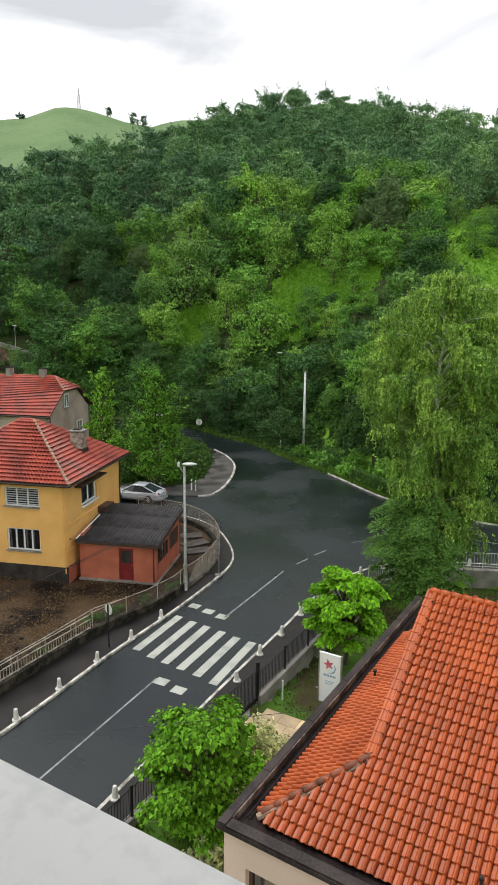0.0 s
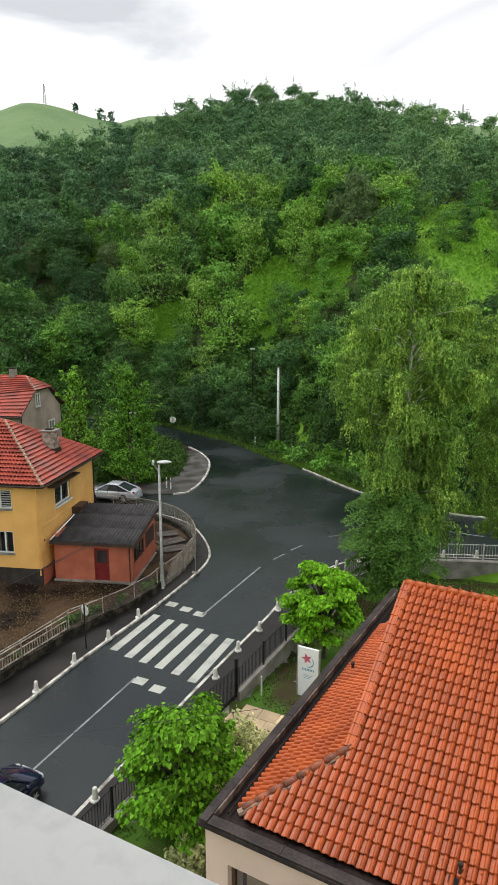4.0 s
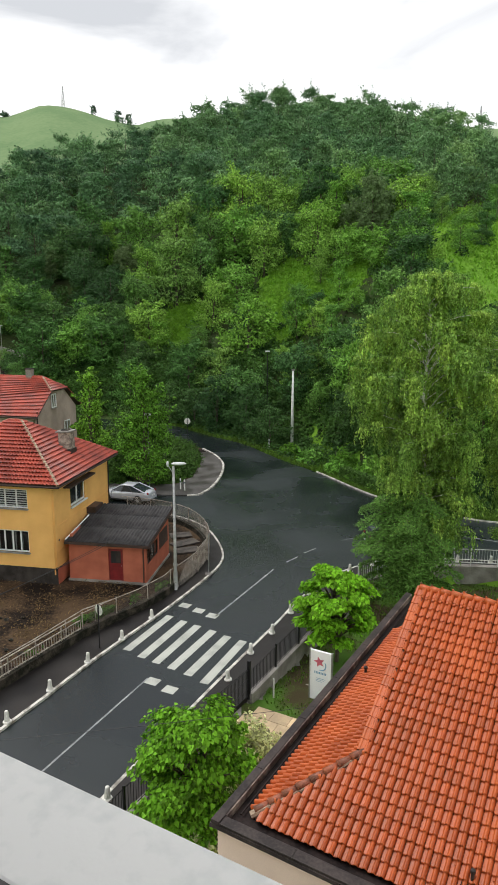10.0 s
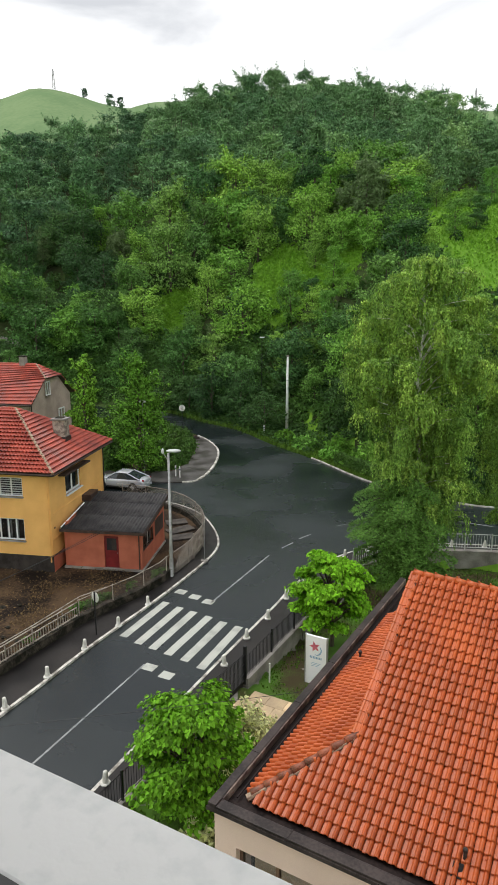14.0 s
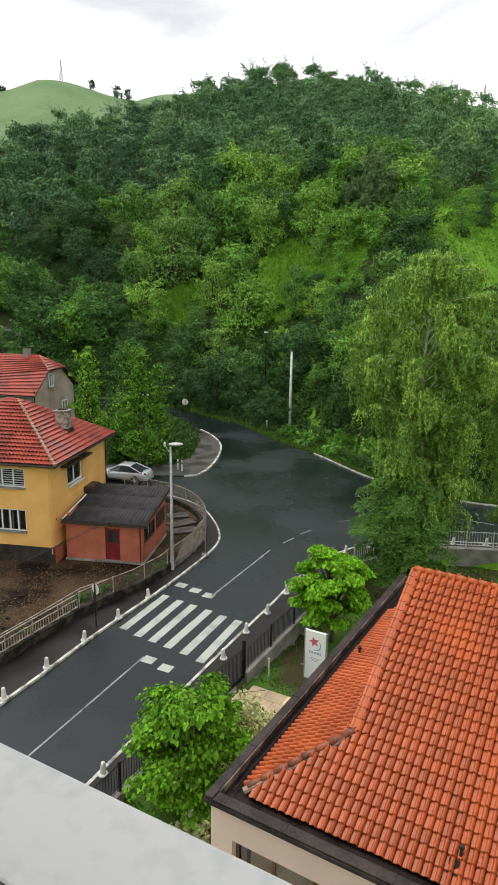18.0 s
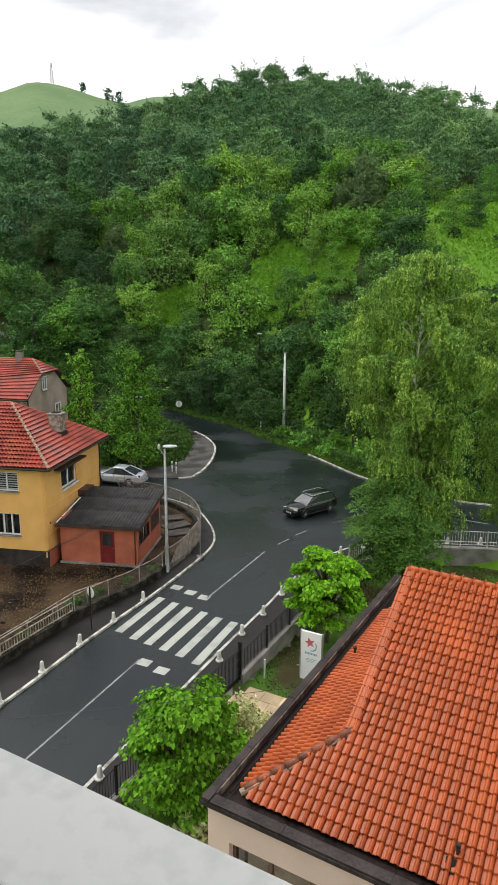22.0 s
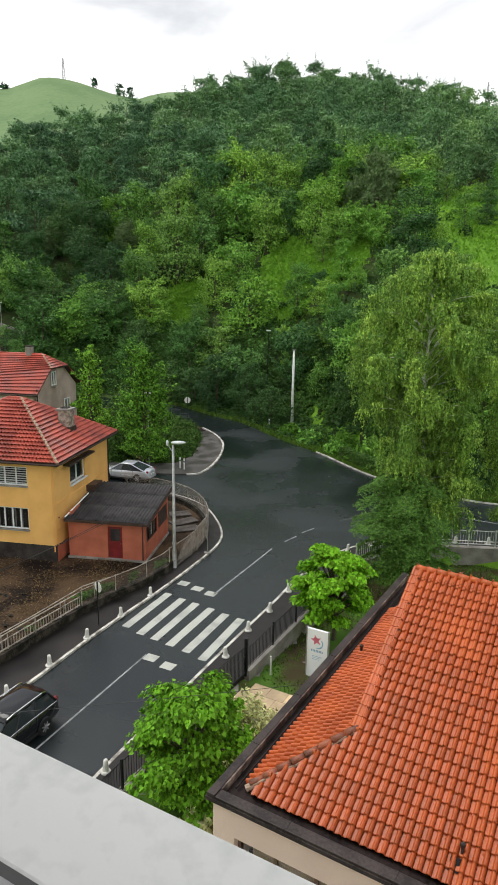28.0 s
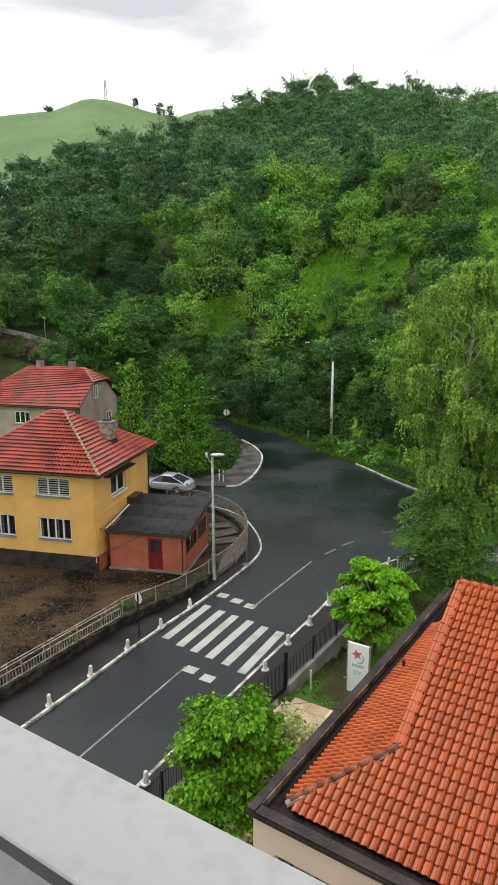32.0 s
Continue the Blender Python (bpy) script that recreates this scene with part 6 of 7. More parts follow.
    part("stake_shaft", B(-0.035, 0.035, -0.03, 0.03, 0, 0.9), POLE_CONCRETE, t)
    # a dark concrete lump at the wall foot
    bm = bmesh.new()
    box(bm, -0.18, 0.18, -0.12, 0.12, 0, 0.3, bevel=0.05)
    solo("broken_block", bm, CONCRETE, "pale broken concrete block at the wall foot", "block", m=put(-6.0, 32.6, 0.1, 30))


street_furniture()


def cables():
    def cable(a, b, sag, r, name, label):
        a, b = Vector(a), Vector(b)
        bm = bmesh.new()
        tube(bm, [a.lerp(b, i / 20) - Vector((0, 0, sag * 4 * (i / 20) * (1 - i / 20))) for i in range(21)], r, 5)
        solo(name, bm, BLACK_IRON, label, "cable")
    cable((1.75, 14.25, 6.66), (-14.0, 12.3, 6.4), 0.12, 0.006, "overhead_cable", "thin black cable strung across the road")
    for k in (0.0, 0.09):
        cable((-7.5 - k * 3, 36.8, 2.62), (-13.5, 22.0, 3.95 - k * 1.6), 0.2, 0.015, "overhead_cable", "thin black cable from the shed eave over the yard")


cables()


# ---- garden ----
def garden():
    pts = [(-1.0, 22.6), (0.45, 24.9), (3.1, 29.6), (5.3, 33.5), (7.0, 36.7), (7.9, 37.3), (9.2, 38.2), (10.9, 38.9), (12.7, 39.2), (14.57, 39.1), (20, 38.2), (26, 36.9), (26, 18), (9, 16), (3, 12), (-5.8, 14.3)]
    xs = np.linspace(-6, 26, 70)
    ys = np.linspace(11, 40, 64)
    v, f = [], []
    for y in ys:
        for x in xs:
            v.append((x, y, ground_z(x, y) + 0.025 + 0.05 * noise.noise(Vector((x, y, 1)))))
    n = len(xs)
    for j in range(len(ys) - 1):
        for i in range(n - 1):
            cx, cy = (xs[i] + xs[i + 1]) / 2, (ys[j] + ys[j + 1]) / 2
            if inside(pts, cx, cy):
                f.append((j * n + i, j * n + i + 1, (j + 1) * n + i + 1, (j + 1) * n + i))
    tagged(quick("lawn", v, f, LAWN, None, True), "patchy green lawn with bare soil in the garden", "lawn", kind="structure")
    rng, nr = random.Random(3), np.random.default_rng(3)
    cs = []
    while len(cs) < 16000:
        x, y = rng.uniform(-5, 24), rng.uniform(15, 39)
        if not inside(pts, x, y) or (y < 30 and noise.noise(Vector((x * 0.5, y * 0.5, 9))) < -0.02):
            continue
        cs.append((x, y, ground_z(x, y) + 0.07))
    cs = np.array(cs)
    nn = np.stack([nr.normal(size=len(cs)), nr.normal(size=len(cs)), np.abs(nr.normal(size=len(cs))) * 0.3], 1)
    tagged(new("lawn_grass", quad_mesh("lawn_grass", leaf_quads(cs, nn, 0.075, nr, aspect=1.7, up=np.array([0, 0, 1.0])), VERGE_BLADE)), "short green grass of the lawn", "grass", kind="stuff")
    # sandstone path inside the gate
    path = thing("garden_path", "pale sandstone slab path inside the gate", "path", pose(0.15, 23.1, 0.04, 0, 0, -30), kind="structure")
    k = 0
    for j in range(4):
        for i in range(6):
            w = 0.78
            x0, y0 = -0.4 + i * w + (0.3 if j % 2 else 0), -1.3 + j * 0.66
            bm = B(x0 + 0.01, x0 + w - 0.01, y0 + 0.01, y0 + 0.65, -0.1, 0.045 + 0.006 * ((i * 7 + j * 3) % 3))
            part("slab", bm, SANDSTONE if (i + j) % 7 else CONCRETE, path)


garden()


def catalpa(name, label, m, seed, height, radius, low, leaves, size, material):
    """A small round-headed tree with big heart-shaped leaves in drooping layers."""
    rng = np.random.default_rng(seed)
    ob = thing(name, label, "tree", m)
    tips = []
    for i in range(64):
        a = rng.uniform(0, 2 * math.pi)
        t = (i + rng.random()) / 64
        r = radius * math.sqrt(max(1 - (1.55 * t - 0.6) ** 2, 0.06)) * rng.uniform(0.5, 1.12) * min(1.0, 0.55 + 2.6 * t)
        tips.append((r * math.cos(a), r * math.sin(a), low + (height - low) * t))
    bm = bmesh.new()
    tube(bm, [(0, 0, -0.3), (0.03, 0, low), (0, 0.05, low + (height - low) * 0.5)], [0.11, 0.085, 0.05], 8)
    for t in tips:
        z = low * 0.9 + (t[2] - low) * 0.45
        tube(bm, [(0, 0, z), (t[0] * 0.5, t[1] * 0.5, (z + t[2]) / 2 + 0.15), t], [0.045, 0.028, 0.01], 5)
    part("trunk", bm, BARK, ob, smooth=True)
    tips = np.array(tips)
    k = rng.integers(0, len(tips), leaves)
    d = rng.normal(size=(leaves, 3))
    d /= np.linalg.norm(d, axis=1, keepdims=True)
    d[:, 2] = np.abs(d[:, 2]) * 0.55 - 0.12
    c = tips[k] * np.array([0.92, 0.92, 1]) + d * rng.uniform(0.25, 1.0, (leaves, 1)) * radius * 0.31
    out = c * np.array([1, 1, 0]) / (np.linalg.norm(c[:, :2], axis=1, keepdims=True) + 0.1)
    nrm = out * 0.55 + np.array([0, 0, 0.75]) + rng.normal(size=(leaves, 3)) * 0.32
    nrm /= np.linalg.norm(nrm, axis=1, keepdims=True)
    down = np.array([0, 0, -1.0]) + out * 0.5 + rng.normal(size=(leaves, 3)) * 0.35
    b = down - nrm * (down * nrm).sum(1, keepdims=True)
    b /= np.linalg.norm(b, axis=1, keepdims=True)
    a = np.cross(b, nrm)
    s = size * rng.uniform(0.55, 1.25, (leaves, 1))
    # heart outline: stalk notch, two lobes, tip; folded along the middle
    outline = [(0.0, -0.38, 0.0), (0.34, -0.5, 0.05), (0.5, -0.15, 0.1), (0.3, 0.3, 0.05), (0.0, 0.75, -0.08), (-0.3, 0.3, 0.05), (-0.5, -0.15, 0.1), (-0.34, -0.5, 0.05)]
    v = np.stack([c + (a * u + b * w + nrm * z) * s for u, w, z in outline], 1).reshape(-1, 3)
    n = leaves
    idx = np.arange(n)[:, None] * 8
    faces = np.concatenate([idx + np.array([0, 1, 2, 3]), idx + np.array([0, 3, 4, 5]), idx + np.array([0, 5, 6, 7])], 0)
    me = bpy.data.meshes.new("crown")
    me.from_pydata(v.tolist(), [], faces.tolist())
    me.materials.append(material)
    cr = new("crown", me)
    cr.parent = ob
    return ob


catalpa("catalpa_tree", "leafy green catalpa with large heart-shaped leaves by the fence", put(-1.35, 18.1, -0.15), 3, 4.15, 1.9, 0.4, 13000, 0.13, LEAF_CATALPA_DEEP)
catalpa("catalpa_tree", "bright green young catalpa on a slim trunk in the garden", put(4.58, 28.9, -0.6), 8, 4.7, 1.8, 1.2, 11500, 0.16, LEAF_CATALPA)


def shrub(name, label, m, seed, w, h, n, leaf, material, category="shrub", deep=1.0):
    rng = np.random.default_rng(seed)
    d = rng.normal(size=(n, 3))
    d /= np.linalg.norm(d, axis=1, keepdims=True)
    d[:, 2] = np.abs(d[:, 2])
    lump = 0.8 + 0.3 * np.sin(d[:, 0] * 7 + seed) * np.sin(d[:, 1] * 6 + d[:, 2] * 5)
    c = d * (rng.uniform(0.55, 1.08, n) * lump)[:, None] * np.array([w, w * deep, h])
    ob = thing(name, label, category, m)
    bm = bmesh.new()
    for i in range(7):
        a = i * 0.9
        tube(bm, [(0, 0, -0.2), (w * 0.5 * math.cos(a), w * 0.5 * deep * math.sin(a), h * 0.75)], [0.03, 0.01], 5)
    part("stems", bm, BARK, ob)
    cr = new("foliage", quad_mesh("foliage", leaf_quads(c, d + rng.normal(size=(n, 3)) * 0.6, leaf, rng, aspect=1.9), material))
    cr.parent = ob
    return ob


shrub("variegated_shrub", "cream and green variegated shrub beside the path", put(0.35, 20.6, -0.12), 5, 1.3, 2.2, 7200, 0.085, LEAF_VARIEGATED)
shrub("variegated_shrub", "cream and green variegated shrub under the leafy tree", put(-1.15, 16.6, -0.12), 6, 0.9, 1.1, 2200, 0.1, LEAF_VARIEGATED)
shrub("low_shrub", "dark green low shrub beside the cream wall", put(0.3, 14.6, -0.12), 7, 1.1, 1.6, 2600, 0.12, LEAF_DARK)


def birch(name, label, m, seed, height, radius, low, boughs, per, bark=BIRCH_BARK):
    """A weeping birch: slim white trunk, arching boughs, and on each bough clumps of leaves with hanging twigs."""
    rng = np.random.default_rng(seed)
    ob = thing(name, label, "tree", m)
    line = [(0.5, -0.1, -0.4), (0.4, 0, height * 0.2), (-0.1, 0, height * 0.45), (-0.35, 0.1, height * 0.66), (-0.2, 0, height * 0.85), (-0.45, 0, height * 0.97)]

    def stem(z):
        for p, q in zip(line, line[1:]):
            if z <= q[2]:
                k = max((z - p[2]) / (q[2] - p[2]), 0)
                return np.array([p[0] + (q[0] - p[0]) * k, p[1] + (q[1] - p[1]) * k, z])
        return np.array(line[-1])
    bm = bmesh.new()
    tube(bm, line, [0.2, 0.17, 0.12, 0.085, 0.055, 0.02], 9)
    cs, ns, ss = [], [], []
    for i in range(boughs):
        t = 0.2 + 0.77 * ((i + rng.random()) / boughs) ** 1.12
        a = i * 2.4 + rng.normal() * 0.35
        ln = radius * lerp_table([(0.2, 0.5), (0.4, 0.66), (0.58, 0.94), (0.68, 1.0), (0.8, 0.85), (0.9, 0.62), (0.97, 0.3)], t) * rng.uniform(0.6, 1.12)
        base = stem(height * t)
        d = np.array([math.cos(a), math.sin(a), 0])
        rise = ln * rng.uniform(0.3, 1.0) * (1.3 - 0.6 * t)
        path = []
        for k in range(6):
            u = k / 5
            path.append(base + d * ln * u + np.array([0, 0, rise * (1.7 * u - 1.25 * u * u)]))
        tube(bm, [tuple(p) for p in path[:5]], [0.036, 0.03, 0.023, 0.015, 0.006], 5)
        clumps = 4 + int(ln * 1.9)
        for c in range(clumps):
            u = rng.uniform(0.02 if t < 0.6 else 0.2, 1.02) ** 0.85
            k = min(int(u * 5), 4)
            cen = path[k] + (path[k + 1] - path[k]) * (u * 5 - k) + rng.normal(size=3) * np.array([0.22, 0.22, 0.12])
            rc = rng.uniform(0.2, 0.55)
            n1 = int(per * rng.uniform(0.3, 0.6))
            v = rng.normal(size=(n1, 3))
            v /= np.linalg.norm(v, axis=1, keepdims=True)
            v[:, 2] = np.abs(v[:, 2]) * 0.8 - 0.2
            cs.append(cen + v * rc * rng.uniform(0.5, 1.1, (n1, 1)))
            shade = rng.random()
            ss.append(np.full(n1, shade))
            ns.append(v + np.array([0, 0, 0.5]) + rng.normal(size=(n1, 3)) * 0.5)
            strands = rng.integers(6, 11)
            fall = rng.uniform(0.5, 2.1) * (0.55 + 0.45 * u)
            for q in range(strands):
                p = cen + rng.normal(size=3) * np.array([rc * 0.7, rc * 0.7, rc * 0.3])
                drop = min(fall * rng.uniform(0.4, 1.0), p[2] - low)
                if drop < 0.25:
                    continue
                sway = rng.normal(size=2) * 0.12
                n = int(per * 0.085 * (0.4 + drop))
                w = rng.uniform(0, 1, n) ** 0.8
                cs.append(np.stack([p[0] + sway[0] * w, p[1] + sway[1] * w, p[2] - drop * w], 1) + rng.normal(size=(n, 3)) * 0.045)
                ss.append(np.full(n, shade))
                out = np.array([p[0], p[1], 0.3])
                ns.append(np.tile(out / (np.linalg.norm(out) + 0.1), (n, 1)) + rng.normal(size=(n, 3)) * 0.7)
    part("trunk", bm, bark, ob, smooth=True)
    cs, ns, ss = np.concatenate(cs), np.concatenate(ns), np.concatenate(ss)
    bare = (cs[:, 2] > height * 0.6) & (cs[:, 2] < height * 0.93) & (np.hypot(cs[:, 0] + 0.3, cs[:, 1] * 0.35 + 0.5) < 0.55)
    keep = ~bare | (rng.uniform(0, 1, len(cs)) < 0.2)
    cs, ns, ss = cs[keep], ns[keep], ss[keep]
    cr = new("crown", quad_mesh("crown", leaf_quads(cs, ns, 0.078, rng, aspect=1.8, up=np.array([0, 0, 1.0])), LEAF_BIRCH))
    cr.data.attributes.new("clump_tone", "FLOAT", "FACE").data.foreach_set("value", ss.astype(np.float32))
    cr.parent = ob
    return ob


birch("birch_tree", "tall weeping birch with white bark and hanging twigs", put(10.3, 35.6, -1.1), 21, 19.0, 4.8, 3.4, 104, 205)
birch("birch_tree", "second weeping birch farther along the bank", put(16.6, 36.6, -1.1), 22, 17.6, 4.1, 3.6, 56, 190)


def feathery_tree(m):
    """A low spreading tree of flat drooping sprays under the birch."""
    rng = np.random.default_rng(31)
    ob = thing("feathery_tree", "dark green feathery tree with drooping layered branches", "tree", m)
    bm = bmesh.new()
    tube(bm, [(0, 0, -0.4), (0, 0, 3), (0.1, 0, 6.7)], [0.16, 0.11, 0.03], 8)
    cs, ns = [], []
    for i in range(74):
        t = i / 74
        a = i * 2.4 + rng.normal() * 0.2
        z = 1.3 + 6.0 * t
        ln = 2.6 * (0.3 + 0.75 * math.sin(math.pi * (0.12 + 0.7 * t))) * rng.uniform(0.5, 1.25)
        d = np.array([math.cos(a), math.sin(a), 0])
        s = np.array([-d[1], d[0], 0])
        tube(bm, [(0, 0, z), tuple(d * ln * 0.5 + np.array([0, 0, z + 0.25])), tuple(d * ln + np.array([0, 0, z - 0.3]))], [0.035, 0.02, 0.007], 5)
        n = int(900 * (0.4 + ln / 3.3))
        u = rng.uniform(0.12, 1.0, n)
        w = rng.normal(size=n) * 0.3 * ln * (0.25 + u * (1.1 - u))
        c = d * (u * ln)[:, None] + s * w[:, None]
        c[:, 2] = z + 0.5 * u * (1 - u) * 2 - 0.35 * u * u - np.abs(w) * 0.35 + rng.normal(size=n) * 0.06
        cs.append(c)
        ns.append(np.tile(d * 0.3 + np.array([0, 0, 1.0]), (n, 1)) + rng.normal(size=(n, 3)) * 0.4)
    part("trunk", bm, BARK, ob, smooth=True)
    cr = new("crown", quad_mesh("crown", leaf_quads(np.concatenate(cs), np.concatenate(ns), 0.07, rng, aspect=2.6), LEAF_DARK))
    cr.parent = ob


feathery_tree(put(9.15, 34.5, -1.1))


# trees and hedges by the side street
def street_trees():
    a = tree("street_tree", "green leafy tree with a pointed crown behind the parked car", 71, 11.2, 3.1, 0.8, "spire", 19000, 0.16, LEAF_LIME, puffs=60)
    a.matrix_world = put(-8.8, 59.2, 0)
    b = tree("street_tree", "slender green tree beside the grey house", 72, 10.9, 2.2, 1.2, "spire", 8000, 0.17, LEAF_LIME, puffs=30)
    b.matrix_world = put(-14.5, 63.0, 0)
    for i, (x, y, w, h) in enumerate([(-11.6, 60.4, 1.9, 3.2), (-15.6, 60.4, 2.0, 4.4), (-7.1, 62.2, 1.6, 1.6), (-6.9, 65.5, 1.7, 1.8), (-7.0, 69.5, 1.9, 2.0), (-8.4, 73.5, 2.1, 2.2), (-9.9, 77.6, 2.2, 2.4), (-13.5, 81.5, 2.6, 3.2), (-11.0, 67.0, 3.0, 5.5), (-13.0, 73.0, 3.2, 6.0), (-18, 72.0, 3.2, 6.5)]):
        shrub("hedge_shrub", "dense dark green shrub by the side street", put(x, y, -0.1), 80 + i, w, h, int(2600 + 500 * h), 0.16, LEAF_DEEP)
    # low dark hedge round the corner pavement
    for i, (x, y) in enumerate([(-7.3, 59.7), (-6.2, 60.6), (-5.6, 62.2), (-5.3, 64.0), (-5.15, 65.9), (-5.05, 67.8), (-5.1, 69.7), (-5.3, 71.6), (-5.8, 73.6), (-6.6, 75.6), (-7.7, 77.5)]):
        shrub("clipped_hedge", "low dark hedge along the corner pavement", put(x, y, -0.1, 20 * i), 180 + i, 1.05, 1.15 + 0.1 * (i % 3), 1500, 0.13, LEAF_DEEP, category="hedge")
    # low clipped hedge and verge plants at the bank foot
    for i, (x, y, w, h) in enumerate([(9.4, 64.2, 1.5, 1.3), (11.2, 60.6, 1.5, 1.4), (12.9, 57.4, 1.5, 1.5), (14.6, 54.8, 1.6, 1.6), (7.4, 68.6, 1.6, 1.6), (5.6, 72.6, 1.4, 1.3), (16.6, 53.0, 1.7, 1.8), (10.6, 66.0, 1.9, 2.2), (13.0, 62.0, 2.0, 2.4)]):
        shrub("verge_shrub", "light green shrub on the grassy verge", put(x, y, max(ground_z(x, y), -0.05) - 0.05), 100 + i, w, h, 1500, 0.2, LEAF_HEDGE if i % 2 else LEAF_BRIGHT)
    nr, rng = np.random.default_rng(12), random.Random(12)
    # a clipped hedge, square in section, along the kerb
    line = [(9.9, 61.9), (11.2, 59.2), (12.5, 56.6), (13.9, 54.3), (15.4, 52.6), (17.2, 51.2)]
    for (x0, y0), (x1, y1) in zip(line, line[1:]):
        q = math.hypot(x1 - x0, y1 - y0)
        n = 2600
        c = np.stack([nr.uniform(0, q, n), nr.uniform(-0.45, 0.45, n), nr.uniform(0.0, 1.0, n)], 1)
        face = nr.integers(0, 3, n)
        c[face == 0, 2] = 1.0 + nr.normal(size=(face == 0).sum()) * 0.05
        c[face == 1, 1] = -0.45 + nr.normal(size=(face == 1).sum()) * 0.05
        nn = np.where((face == 0)[:, None], np.array([0, 0, 1.0]), np.array([0, -1.0, 0.3])) + nr.normal(size=(n, 3)) * 0.45
        hd = thing("clipped_hedge", "clipped dark green hedge along the kerb", "hedge", pose(x0, y0, 0.05, 0, 0, math.degrees(math.atan2(y1 - y0, x1 - x0))))
        cr = new("foliage", quad_mesh("foliage", leaf_quads(c, nn, 0.12, nr), LEAF_DEEP))
        cr.parent = hd
        bm = bmesh.new()
        for i in range(5):
            tube(bm, [(q * (i + 0.5) / 5, 0, -0.3), (q * (i + 0.5) / 5, 0, 0.6)], 0.02, 5)
        part("stems", bm, BARK, hd)
    cs = []
    for (x0, y0), (x1, y1) in zip(FAR_EDGE, FAR_EDGE[1:]):
        if x0 < -12 or x0 > 42:
            continue
        for i in range(300):
            t, o = rng.random(), 0.15 + 4.5 * rng.random() ** 1.8
            dx, dy = x1 - x0, y1 - y0
            q = math.hypot(dx, dy)
            x, y = x0 + dx * t + (-dy / q) * o, y0 + dy * t + (dx / q) * o
            cs.append((x, y, ground_z(x, y) + 0.15))
    cs = np.array(cs)
    nn = np.stack([nr.normal(size=len(cs)), nr.normal(size=len(cs)), np.abs(nr.normal(size=len(cs))) * 0.3], 1)
    tagged(new("verge_grass", quad_mesh("verge_grass", leaf_quads(cs, nn, 0.24, nr, aspect=1.9, up=np.array([0, 0, 1.0])), VERGE_BLADE)), "tall green grass along the road edge", "grass", kind="stuff")
    # leafy plants on the verge
    cs = []
    for (x0, y0), (x1, y1) in zip(FAR_EDGE, FAR_EDGE[1:]):
        if x0 < -12 or x0 > 42:
            continue
        dx, dy = x1 - x0, y1 - y0
        q = math.hypot(dx, dy)
        for i in range(int(q * (7.0 if x0 < 6 else 3.2))):
            t, o, r = rng.random(), rng.uniform(0.9 if x0 < 6 else 2.7, 7.5), rng.uniform(0.4, 0.8)
            r *= 1.0 + o * (0.1 if x0 < 6 else 0.04)
            x, y = x0 + dx * t + (-dy / q) * o, y0 + dy * t + (dx / q) * o
            v = nr.normal(size=(46, 3))
            v /= np.linalg.norm(v, axis=1, keepdims=True)
            v[:, 2] = np.abs(v[:, 2])
            cs.append(leaf_quads(v * r * nr.uniform(0.6, 1.1, (46, 1)) + np.array([x, y, ground_z(x, y)]), v + nr.normal(size=(46, 3)) * 0.4 + np.array([0, 0, 0.4]), 0.22, nr))
    tagged(new("verge_plants", quad_mesh("verge_plants", np.concatenate(cs), LEAF_SCRUB)), "broad-leaved green plants along the bank foot", "plants", kind="stuff")
    # tussocks in the hillside clearings
    cs = []
    for a, r, wa, wr in CLEARINGS[:5]:
        for i in range(4200):
            deg, d = a + rng.gauss(0, 0.5) * wa, r + rng.gauss(0, 0.5) * wr
            x, y = d * math.sin(radians(deg)), d * math.cos(radians(deg))
            cs.append((x, y, ground_z(x, y) + 0.15))
    cs = np.array(cs)
    nn = np.stack([nr.normal(size=len(cs)), nr.normal(size=len(cs)), np.abs(nr.normal(size=len(cs))) * 0.5 + 0.2], 1)
    tagged(new("meadow_tussocks", quad_mesh("meadow_tussocks", leaf_quads(cs, nn, 0.42, nr, aspect=1.5, up=np.array([0, 0, 1.0])), GRASS_BLADE)), "bright green tussocks on the hillside clearing", "grass", kind="stuff")


street_trees()


